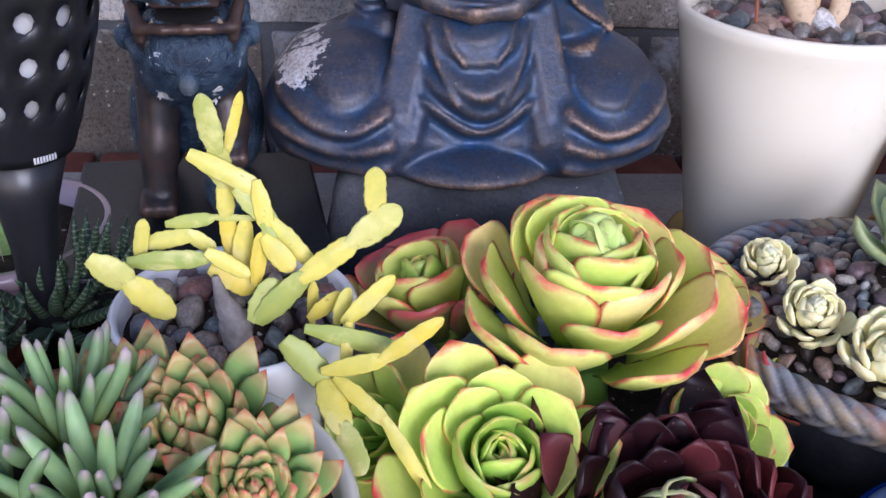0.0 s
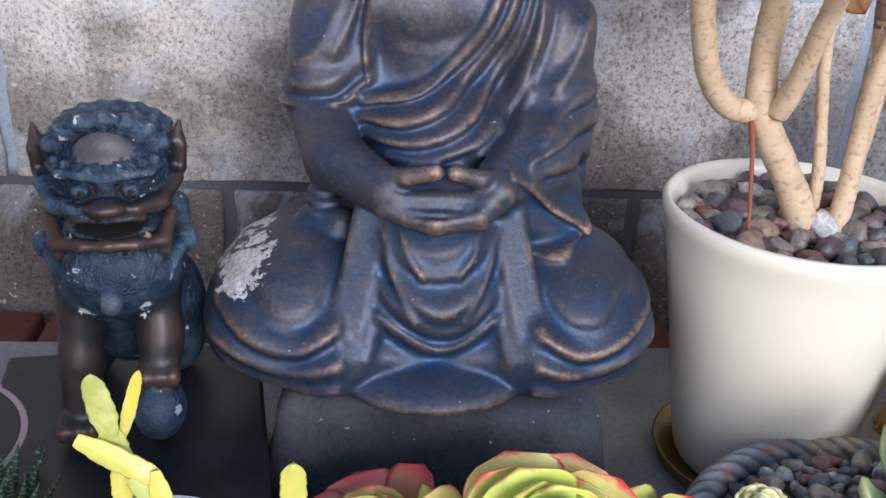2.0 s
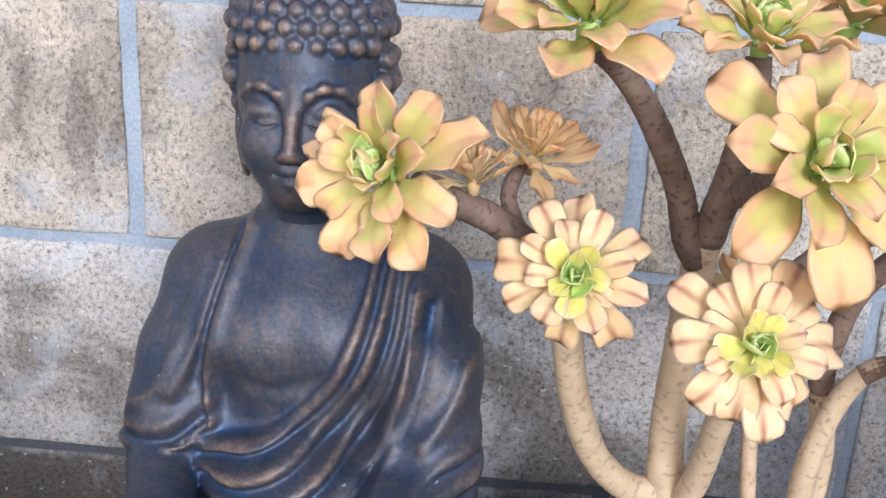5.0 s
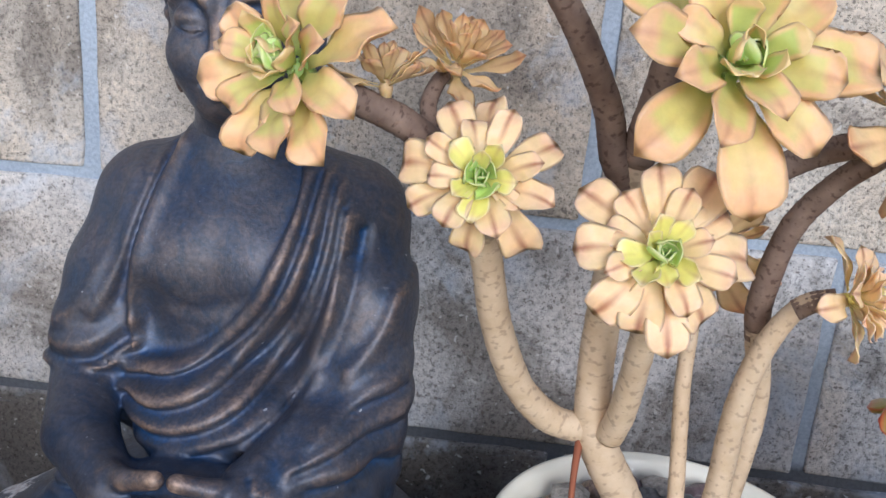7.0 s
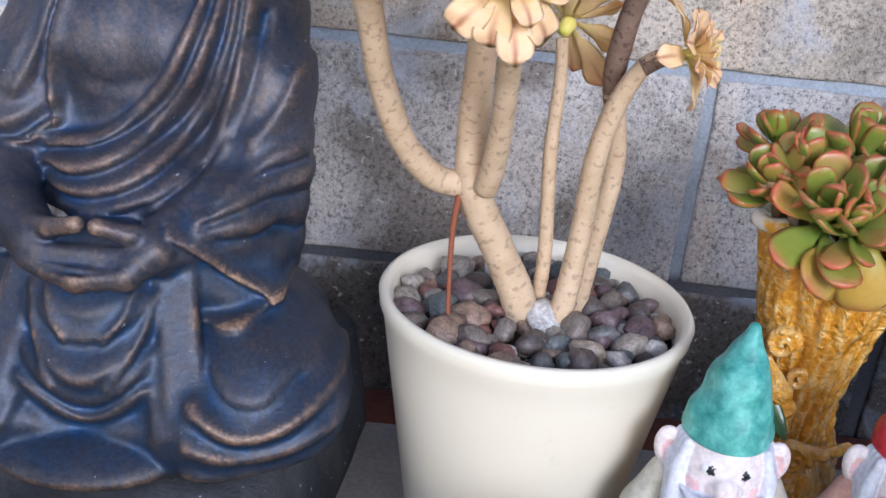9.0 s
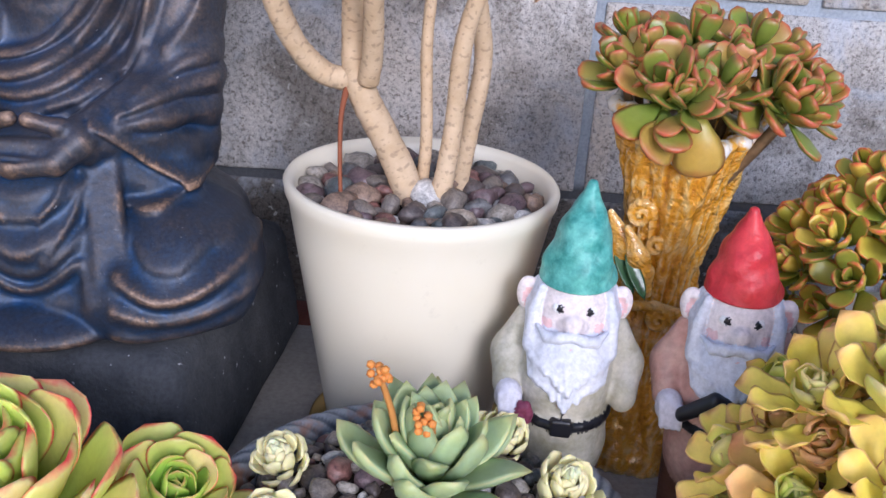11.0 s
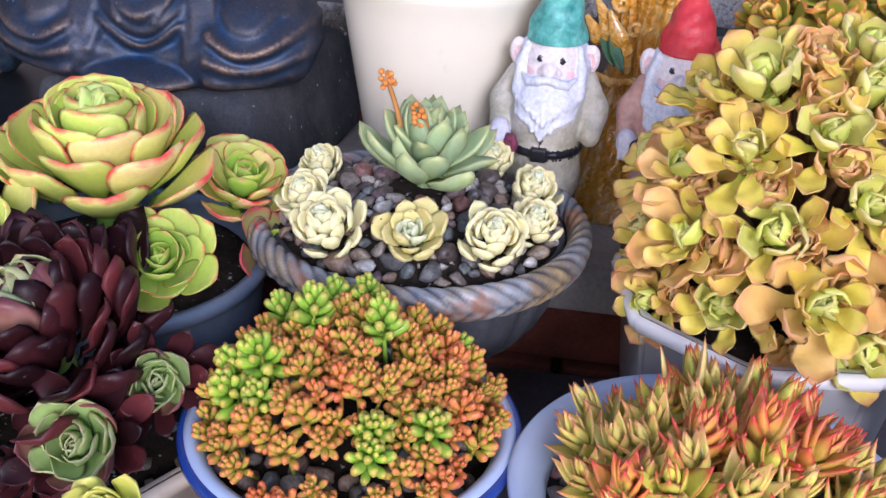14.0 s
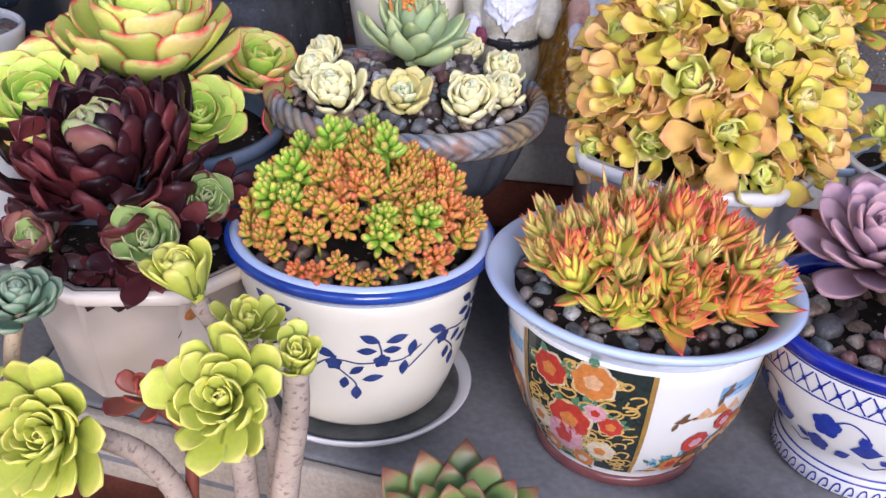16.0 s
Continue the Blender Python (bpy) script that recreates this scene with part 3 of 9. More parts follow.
wall = tagged(settle(new("wall_north"), None, Matrix()), "weathered concrete block garden wall with grey mortar joints", "wall", kind="structure")
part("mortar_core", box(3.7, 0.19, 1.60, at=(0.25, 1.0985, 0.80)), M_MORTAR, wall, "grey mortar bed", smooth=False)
BLOCK = []
for i in range(4):
    bm = box(0.392, 0.03, 0.193, 0.0025, seg=2)
    bmesh.ops.subdivide_edges(bm, edges=[e for e in bm.edges if e.calc_length() > 0.1], cuts=9, use_grid_fill=True)
    for v in bm.verts:
        edge = max(abs(v.co.x) / 0.1965, abs(v.co.z) / 0.0965)
        if edge > 0.95:
            v.co.x += 0.0022 * noise.noise(v.co * 60 + Vector((i * 9, 0, 0)))
            v.co.z += 0.0022 * noise.noise(v.co * 60 + Vector((0, i * 9, 5)))
        v.co.y += 0.0012 * noise.noise(v.co * 40 + Vector((i * 7, 3, 0)))
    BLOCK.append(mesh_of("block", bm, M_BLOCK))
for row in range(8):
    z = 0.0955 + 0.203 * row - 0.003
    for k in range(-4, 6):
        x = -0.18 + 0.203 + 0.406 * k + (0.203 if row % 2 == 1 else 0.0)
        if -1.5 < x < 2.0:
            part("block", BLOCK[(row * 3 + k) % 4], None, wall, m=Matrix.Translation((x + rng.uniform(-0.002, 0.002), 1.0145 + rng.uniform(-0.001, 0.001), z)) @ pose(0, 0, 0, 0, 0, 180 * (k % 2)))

ledge = tagged(settle(new("ledge"), None, Matrix()), "grey-beige stone ledge with red brick edging along the wall", "ledge", kind="structure")
part("ledge_top", box(2.6, 0.315, 0.045, 0.004, at=(0.25, 0.7575, 0.4525)), M_LEDGE, ledge, "grey-beige board")
for k in range(11):
    part("edging_brick", box(0.205, 0.075, 0.06, 0.004), M_BRICK, ledge, m=Matrix.Translation((-0.9 + 0.214 * k, 0.957, 0.432)))
for row in range(6):
    for k in range(12):
        part("brick", box(0.2, 0.09, 0.062, 0.004), M_BRICK, ledge, m=Matrix.Translation((-0.95 + 0.21 * k + (0.105 if row % 2 else 0), 0.675, 0.035 + 0.0705 * row)))

shelf = tagged(settle(new("shelf"), None, Matrix()), "grey painted timber shelf with a tan front edge", "shelf", kind="structure")
def board(x0, x1, front, back, z0, z1):
    """A flat board whose front edge runs from front[0] to front[1] in depth."""
    bm = bmesh.new()
    lo, hi = [[bm.verts.new(p + (z,)) for p in ((x0, front[0]), (x1, front[1]), (x1, back), (x0, back))] for z in (z0, z1)]
    bm.faces.new(lo[::-1])
    bm.faces.new(hi)
    for k in range(4):
        bm.faces.new((lo[k], lo[(k + 1) % 4], hi[(k + 1) % 4], hi[k]))
    bmesh.ops.bevel(bm, geom=bm.edges[:], offset=0.003, segments=2, affect="EDGES", profile=0.5)
    return bm


M_TAN = rough_mat("tan_trim", (0.42, 0.35, 0.27), (0.52, 0.45, 0.36), 18, 0.6, 0.2)
# the near board runs slightly askew to the wall; a second board carries the pots beyond it
EDGE = lambda x: 0.2565 - 0.180 * x
part("shelf_top", board(-0.005, 1.10, (EDGE(-0.005), EDGE(1.10)), 0.6245, 0.307, 0.345), M_SHELF, shelf)
part("shelf_top", board(-1.0, -0.008, (0.205, 0.205), 0.6245, 0.307, 0.345), M_SHELF, shelf)
part("fascia", board(-0.005, 1.10, (EDGE(-0.005) - 0.014, EDGE(1.10) - 0.014), 0.60, 0.2965, 0.3065), M_SHELF, shelf)
turn = -math.degrees(math.atan(0.180))
bm = box(1.12, 0.012, 0.062, 0.003)
part("fascia", bm, M_TAN, shelf, "tan painted front board", pose(0.5475, EDGE(0.5475) - 0.0075, 0.3115, 0, 0, turn))
part("fascia", box(0.99, 0.012, 0.062, 0.003), M_TAN, shelf, "tan painted front board", pose(-0.504, 0.1985, 0.3115))
for row in range(4):
    for k in range(11):
        part("brick", box(0.2, 0.09, 0.062, 0.004), M_BRICK, shelf, m=Matrix.Translation((-0.85 + 0.21 * k + (0.105 if row % 2 else 0), 0.36, 0.035 + 0.0705 * row)))

# ---- pots ----
M_CREAM = glaze_mat("cream_glaze", (0.80, 0.74, 0.59), (0.83, 0.78, 0.65), 0.28, 7, 0.12, 0.25)
M_WHITE = glaze_mat("white_glaze", (0.78, 0.76, 0.74), (0.80, 0.79, 0.78), 0.2, 8, 0.12, 0.4)
M_BLUEWHITE = glaze_mat("pale_blue_glaze", (0.50, 0.62, 0.86), (0.58, 0.69, 0.88), 0.16, 8, 0.06, 0.5)
M_BLUE = glaze_mat("cobalt_glaze", (0.015, 0.05, 0.30), (0.03, 0.09, 0.40), 0.18, 30, 0.05, 0.5)
M_NAVYB = glaze_mat("porcelain_blue", (0.010, 0.022, 0.26), (0.03, 0.06, 0.36), 0.2, 40, 0.0, 0.4)
M_NAVY = glaze_mat("brush_blue", (0.02, 0.035, 0.14), (0.05, 0.08, 0.24), 0.25, 60, 0.0, 0.4)
M_SLATE = glaze_mat("slate_blue_glaze", (0.12, 0.16, 0.23), (0.20, 0.25, 0.33), 0.3, 25, 0.2, 0.3)
M_BRASS = Nodes("old_brass", 0.35, metal=0.8).done((0.33, 0.24, 0.09))
M_PLASTIC = Nodes("black_plastic", 0.35).done((0.012, 0.012, 0.014))
M_TERRA = rough_mat("terracotta", (0.30, 0.09, 0.05), (0.42, 0.14, 0.08), 20, 0.85, 0.3)


def pot_profile(rt, rb, h, wall_t=0.006, rim=0.004, lip=0.0, belly=0.0):
    """Outside from the foot up, round the lip, and down inside."""
    pts = [(0.0, 0.0), (rb * 0.97, 0.0), (rb, 0.004)]
    for i in range(1, 13):
        f = i / 13
        pts.append((rb + (rt - rb) * f + belly * math.sin(math.pi * f), h * f))
    pts += [(rt, h - rim * 2), (rt + lip, h - rim * 1.8), (rt + lip + 0.001, h - rim * 0.6), (rt + lip - 0.001, h), (rt - wall_t * 0.5, h + 0.0005), (rt - wall_t, h - rim)]
    pts += [(rt - wall_t - (rt - rb) * 0.3 * (0.5 if lip else 1), h * 0.72), (0.0, h * 0.7)]
    return pts


# tall cream planter with the tree aeonium
WP = (0.272, 0.732)
white_pot = thing("tall_planter", (*WP, 0.475), "tall tapered cream ceramic planter filled with river pebbles", "planter")
part("body", lathe(pot_profile(0.1015, 0.064, 0.217, 0.0075, 0.005), 96), M_CREAM, white_pot, m=Matrix.Translation((*WP, 0.486)))
part("saucer", lathe([(0, 0), (0.070, 0.0), (0.077, 0.006), (0.081, 0.016), (0.079, 0.017), (0.073, 0.010), (0, 0.009)], 64), M_BRASS, white_pot, "tarnished brass saucer", Matrix.Translation((*WP, 0.4755)))
bed = soil(white_pot, WP, 0.093, 0.685, M_SOIL)
pebbles(bed, WP, 0.092, 0.687, 110, (0.0078, 0.0150), PEB, rng)
pebbles(bed, WP, 0.091, 0.683, 100, (0.006, 0.011), PEB, rng)

# blue-and-white pot of jelly-bean stonecrop
BP = (0.277, 0.310)
blue_pot = thing("blue_flower_pot", (*BP, 0.3455), "white ceramic pot with a blue rim and painted blue leaf sprays", "flower pot")
prof = [(0.0, 0.0), (0.073, 0.0), (0.076, 0.004), (0.082, 0.02), (0.089, 0.045), (0.095, 0.08), (0.099, 0.115), (0.100, 0.138)]
part("body", lathe(prof + [(0.096, 0.138), (0.088, 0.09), (0.0, 0.088)], 96), M_CREAM, blue_pot, m=Matrix.Translation((*BP, 0.358)))
part("rim", lathe([(0.1030, 0.134), (0.107, 0.1345), (0.1105, 0.139), (0.110, 0.1435), (0.107, 0.1452), (0.1050, 0.1440), (0.1030, 0.134)], 96), M_BLUE, blue_pot, "cobalt blue glazed rim", Matrix.Translation((*BP, 0.358)))
part("inner_glaze", lathe([(0.0995, 0.128), (0.1055, 0.1330), (0.1058, 0.1450), (0.101, 0.1475), (0.0960, 0.1445), (0.092, 0.136), (0.090, 0.120), (0.0945, 0.120)], 96), M_BLUEWHITE, blue_pot, "pale blue glaze inside the rim", Matrix.Translation((*BP, 0.358)))
part("saucer", lathe([(0, 0), (0.080, 0.0), (0.094, 0.006), (0.101, 0.015), (0.0995, 0.0165), (0.092, 0.0095), (0.0, 0.008)], 80), M_WHITE, blue_pot, "shallow white saucer", Matrix.Translation((*BP, 0.3457)))
part("saucer_well", lathe([(0.060, 0.0085), (0.0870, 0.0092), (0.0900, 0.0096), (0.0900, 0.0104), (0.0870, 0.0104), (0.060, 0.0100)], 80), rough_mat("dark_well", (0.06, 0.065, 0.06), (0.14, 0.14, 0.13), 40, 0.35, 0.2), blue_pot, "dark grey well", Matrix.Translation((*BP, 0.3457)))
bed = soil(blue_pot, BP, 0.092, 0.487, M_SOIL, 0.008)
pebbles(bed, BP, 0.091, 0.488, 105, (0.004, 0.0085), PEB, rng, inner=0.55)


def decal(shapes, mat, name, parent, label=""):
    """Thin raised glaze figures, each (pose function(x, y) -> place, polygon points)."""
    bm = bmesh.new()
    for fn, poly in shapes:
        vs = [bm.verts.new(fn(x, y)) for x, y in poly]
        cx, cy = sum(p[0] for p in poly) / len(poly), sum(p[1] for p in poly) / len(poly)
        c = bm.verts.new(fn(cx, cy))
        for a, b in zip(vs, vs[1:] + vs[:1]):
            bm.faces.new((c, a, b))
    bmesh.ops.recalc_face_normals(bm, faces=bm.faces[:])
    return part(name, bm, mat, parent, label, Matrix())


def wrap(profile, centre, z0, out=0.0007):
    """Maps (arc length from the front, height) on to a turned wall."""
    zs, rs = [p[1] for p in profile], [p[0] for p in profile]

    def fn(s, h, ref=0.095):
        r = float(np.interp(h, zs, rs)) + out
        a = -math.pi / 2 + s / ref
        return Vector((centre[0] + r * math.cos(a), centre[1] + r * math.sin(a), z0 + h))
    return fn


def oval(x, y, l, w, ang, n=12, sharp=1.3):
    """A leaf outline from its base (x, y)."""
    c, s = math.cos(ang), math.sin(ang)
    pts = []
    for k in range(n):
        t = k / (n - 1)
        pts.append((l * t, 0.5 * w * math.sin(math.pi * t) ** sharp))
    pts += [(p, -q) for p, q in pts[-2:0:-1]]
    return [(x + p * c - q * s, y + p * s + q * c) for p, q in pts]


def stroke(pts, w):
    """The outline of a line of width w."""
    q = [Vector((*p, 0)) for p in pts]
    q = [v.xy for v in spline(q, 4)]
    a, b = [], []
    for i, v in enumerate(q):
        d = (q[min(i + 1, len(q) - 1)] - q[max(i - 1, 0)]).normalized()
        n = Vector((-d.y, d.x)) * w / 2
        a.append(tuple(v + n))
        b.append(tuple(v - n))
    return a, b


def strip(fn, pts, w):
    """Quads along a painted line."""
    a, b = stroke(pts, w)
    return [(fn, [a[i], a[i + 1], b[i + 1], b[i]]) for i in range(len(a) - 1)]


W_BLUE = wrap(prof, BP, 0.358)
# a vine with two flowers: leaves as base, length, width and bearing
VINE = ((-0.024, 0.006, 0.019, 0.0085, 160), (0.009, 0.020, 0.0175, 0.008, 155), (0.013, 0.020, 0.018, 0.008, 15), (0.007, 0.012, 0.016, 0.007, 178), (0.011, 0.012, 0.015, 0.007, 2), (0.034, 0.003, 0.016, 0.008, 82),
        (0.030, 0.000, 0.016, 0.008, 268), (-0.014, -0.011, 0.014, 0.007, 35), (-0.017, -0.014, 0.013, 0.008, 262), (-0.004, -0.017, 0.018, 0.0075, 10), (-0.008, -0.023, 0.016, 0.009, 270))
for s0, h0 in ((0.022, 0.076), (-0.066, 0.094), (0.112, 0.088), (-0.154, 0.076), (0.200, 0.076), (-0.242, 0.090)):
    sprays = []
    for pts in (((-0.056, -0.021), (-0.033, 0.001), (-0.020, 0.003), (-0.006, 0.000), (0.011, 0.001), (0.028, 0.001), (0.043, 0.012)), ((0.011, 0.001), (0.010, 0.012), (0.007, 0.022)), ((-0.026, -0.003), (-0.016, -0.012), (-0.009, -0.020), (-0.008, -0.026)), ((-0.026, 0.001), (-0.024, 0.007)), ((0.034, 0.002), (0.034, 0.006))):
        sprays += strip(W_BLUE, [(s0 + x, h0 + y) for x, y in pts], 0.0014)
    for x, y, l, w, an in VINE:
        sprays.append((W_BLUE, oval(s0 + x, h0 + y, l, w, radians(an), 12, 1.0)))
    for x, y in ((-0.026, -0.001), (0.011, 0.002)):
        for k in range(5):
            sprays.append((W_BLUE, oval(s0 + x, h0 + y, 0.0072, 0.0062, radians(72 * k + 20), 8, 0.7)))
    decal(sprays, M_NAVY, "leaf_spray", blue_pot, "painted dark blue leaf sprays")

# painted pot with flower panels
IP = (0.504, 0.279)
imari = thing("painted_flower_pot", (*IP, 0.3455), "ceramic pot with gilt flower and bird panels, pale blue rim", "flower pot")
iprof = [(0.0, 0.0), (0.062, 0.0), (0.066, 0.006), (0.0665, 0.012), (0.072, 0.02), (0.085, 0.045), (0.094, 0.07), (0.099, 0.095), (0.102, 0.12), (0.104, 0.14)]
M_CHINA = glaze_mat("china_white", (0.74, 0.73, 0.70), (0.78, 0.77, 0.74), 0.16, 8, 0.05, 0.5)
part("body", lathe(iprof + [(0.100, 0.142), (0.094, 0.11), (0.0, 0.105)], 96), M_CHINA, imari, m=Matrix.Translation((*IP, 0.346)))
part("foot", lathe([(0.0, 0.0), (0.0640, 0.0), (0.0685, 0.003), (0.0688, 0.010), (0.0665, 0.0115), (0.0, 0.0110)], 80), glaze_mat("oxblood_glaze", (0.16, 0.05, 0.05), (0.22, 0.08, 0.07), 0.25, 30, 0.1), imari, "dull red foot ring", Matrix.Translation((*IP, 0.3456)))
part("rim", lathe([(0.1035, 0.136), (0.112, 0.146), (0.1215, 0.154), (0.1240, 0.158), (0.1215, 0.161), (0.113, 0.157), (0.103, 0.150), (0.098, 0.138)], 96), M_BLUEWHITE, imari, "flared pale blue glazed rim", Matrix.Translation((*IP, 0.346)))
bed = soil(imari, IP, 0.1015, 0.488, M_SOIL, 0.010)
pebbles(bed, IP, 0.1005, 0.489, 120, (0.0045, 0.0095), PEB, rng, inner=0.5)

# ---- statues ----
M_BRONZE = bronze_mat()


def sitting_statue():
    """Seated figure in draped robes, one mesh."""
    c = Carving((-0.18, -0.165, -0.03), (0.18, 0.13, 0.36), 0.0017)
    # crossed legs and lap
    for s in (-1, 1):
        e = 0.004 if s < 0 else 0.0
        c.blob((s * (0.094 + e), -0.068, 0.038), (0.060, 0.060, 0.040), 0.012)
        c.blob((s * (0.078 + e), -0.030, 0.050), (0.060, 0.066, 0.042), 0.034)
        c.blob((s * 0.074, 0.020, 0.040), (0.056, 0.056, 0.044), 0.016)
        c.limb([(s * (0.124 + e), -0.082, 0.024), (s * 0.07, -0.104, 0.022), (s * 0.02, -0.098, 0.02)], [0.025, 0.027, 0.022], 0.014)
    c.blob((0, -0.03, 0.045), (0.085, 0.085, 0.052), 0.02)
    c.blob((0, 0.04, 0.05), (0.088, 0.058, 0.055), 0.02)
    c.blob((-0.002, -0.080, 0.018), (0.078, 0.070, 0.017), 0.003, turn=(14, 0, 0))
    c.blob((-0.002, -0.068, 0.080), (0.048, 0.044, 0.046), 0.014)
    c.blob((-0.002, -0.088, 0.060), (0.047, 0.036, 0.024), 0.010)
    # body
    c.blob((0, 0.030, 0.16), (0.062, 0.052, 0.105), 0.02)
    c.blob((0, 0.045, 0.16), (0.078, 0.042, 0.10), 0.02)
    c.blob((-0.052, 0.012, 0.160), (0.036, 0.032, 0.045), 0.012)
    c.blob((0.002, -0.018, 0.146), (0.050, 0.040, 0.036), 0.014)
    c.blob((0, 0.022, 0.236), (0.066, 0.046, 0.052), 0.018)
    c.blob((-0.028, 0.004, 0.234), (0.030, 0.024, 0.022), 0.016)
    c.blob((0.026, 0.004, 0.236), (0.030, 0.024, 0.022), 0.016)
    c.limb([(-0.054, 0.042, 0.258), (0, 0.046, 0.272), (0.064, 0.042, 0.260)], [0.036, 0.036, 0.036], 0.022)
    # sleeves
    c.limb([(-0.058, 0.040, 0.254), (-0.070, 0.018, 0.215), (-0.080, 0.000, 0.184)], [0.034, 0.032, 0.026], 0.010)
    c.limb([(0.066, 0.040, 0.256), (0.078, 0.018, 0.215), (0.082, -0.002, 0.168), (0.088, -0.004, 0.118)], [0.033, 0.032, 0.030, 0.024], 0.010)
    c.limb([(-0.084, 0.002, 0.176), (-0.094, -0.004, 0.170)], [0.022, 0.013], 0.006)
    c.limb([(0.082, -0.004, 0.160), (0.066, -0.046, 0.143), (0.038, -0.078, 0.134)], [0.027, 0.024, 0.016], 0.008)
    c.limb([(0.058, -0.046, 0.124), (0.080, -0.034, 0.112)], [0.024, 0.024], 0.012)
    c.limb([(0.056, -0.064, 0.104), (0.094, -0.050, 0.094)], [0.016, 0.011], 0.010)
    # neck, head, ears, on a finer grid
    b, c = c, Carving((-0.062, -0.035, 0.27), (0.062, 0.105, 0.505), 0.0013)
    c.limb([(0, 0.040, 0.285), (0, 0.036, 0.330)], [0.032, 0.029], 0.018)
    c.blob((0, 0.030, 0.385), (0.0410, 0.047, 0.058), 0.010)
    c.blob((0, 0.006, 0.346), (0.028, 0.026, 0.026), 0.016)
    c.blob((0, -0.006, 0.331), (0.011, 0.010, 0.009), 0.012)
    for s in (-1, 1):
        c.blob((s * 0.0410, 0.036, 0.362), (0.0050, 0.011, 0.036), 0.002, turn=(0, s * 4, 0))
        c.blob((s * 0.0450, 0.032, 0.372), (0.0035, 0.006, 0.016), 0.002, cut=True)
        c.blob((s * 0.018, -0.0070, 0.358), (0.013, 0.010, 0.014), 0.012)
        c.blob((s * 0.0172, -0.0250, 0.3775), (0.0125, 0.0078, 0.0080), 0.006, cut=True)
        c.limb([(s * 0.0042, -0.0165, 0.3800), (s * 0.0085, -0.0165, 0.3868), (s * 0.0165, -0.0148, 0.3908), (s * 0.0250, -0.0092, 0.3895), (s * 0.0320, -0.001, 0.3820)], [0.0011, 0.0013, 0.0014, 0.0013, 0.0010], 0.0048)
        c.blob((s * 0.0168, -0.0098, 0.3765), (0.0098, 0.0070, 0.0070), 0.0020)
        c.limb([(s * 0.0075, -0.0142, 0.3728), (s * 0.0125, -0.0170, 0.3708), (s * 0.0190, -0.0160, 0.3706), (s * 0.0265, -0.0098, 0.3735)], [0.0007, 0.0010, 0.0010, 0.0007], 0.0008)
        c.limb([(s * 0.0075, -0.0150, 0.3708), (s * 0.0150, -0.0180, 0.3686), (s * 0.0250, -0.0125, 0.3710)], 0.0008, 0.0012, cut=True)
        c.blob((s * 0.0046, -0.0205, 0.3540), (0.0036, 0.0042, 0.0032), 0.0025)
        c.blob((s * 0.0030, -0.0262, 0.3512), (0.0014, 0.0022, 0.0010), 0.001, cut=True)
    c.limb([(0, -0.0140, 0.390), (0, -0.0185, 0.374), (0, -0.0240, 0.3560)], [0.0030, 0.0033, 0.0044], 0.0045)
    c.limb([(-0.0115, -0.0130, 0.3448), (-0.004, -0.0190, 0.3462), (0, -0.0186, 0.3452), (0.004, -0.0190, 0.3462), (0.0115, -0.0130, 0.3448)], [0.0010, 0.0022, 0.0024, 0.0022, 0.0010], 0.0022)
    c.limb([(-0.0085, -0.0140, 0.3405), (0, -0.0180, 0.3388), (0.0085, -0.0140, 0.3405)], [0.0012, 0.0034, 0.0012], 0.0028)
    c.limb([(-0.0120, -0.0165, 0.3438), (-0.005, -0.0216, 0.3422), (0.005, -0.0216, 0.3422), (0.0120, -0.0165, 0.3438)], 0.0008, 0.001, cut=True)
    # hair: a cap of snail curls with a topknot
    c.blob((0, 0.040, 0.415), (0.0445, 0.046, 0.042), 0.004)
    c.blob((0, 0.040, 0.462), (0.026, 0.027, 0.024), 0.008)
    for row in range(8):
        el = radians(3 + row * 11.5)
        n = max(3, round(27 * math.cos(el)))
        for k in range(n):
            a = 2 * math.pi * (k + 0.5 * (row % 2)) / n
            x, y = math.sin(a), -math.cos(a)
            z = 0.4095 + 0.045 * math.sin(el) - (0.022 * max(0, -y - 0.0) ** 0 if y > -0.55 and row == 0 else 0.0)
            c.blob((0.046 * math.cos(el) * x, 0.040 + 0.0475 * math.cos(el) * y, z), 0.0066, 0.0012)
    for row, rr in ((0, 0.0275), (1, 0.0225), (2, 0.012)):
        n = (16, 12, 6)[row]
        for k in range(n):
            a = 2 * math.pi * (k + 0.5 * (row % 2)) / n
            c.blob((rr * math.sin(a), 0.040 - rr * math.cos(a), 0.464 + 0.010 * row), 0.006, 0.0012)
    for s in (-1, 1):
        for row in range(4):
            for k in range(6):
                c.blob((s * (0.0435 - 0.001 * row - 0.0035 * max(0, k - 3)), 0.030 + 0.0095 * k, 0.402 - 0.0095 * row), 0.0062, 0.0012)
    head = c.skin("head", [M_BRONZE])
    c = b
    c.limb([(0, 0.042, 0.270), (0, 0.038, 0.300)], [0.034, 0.030], 0.018)
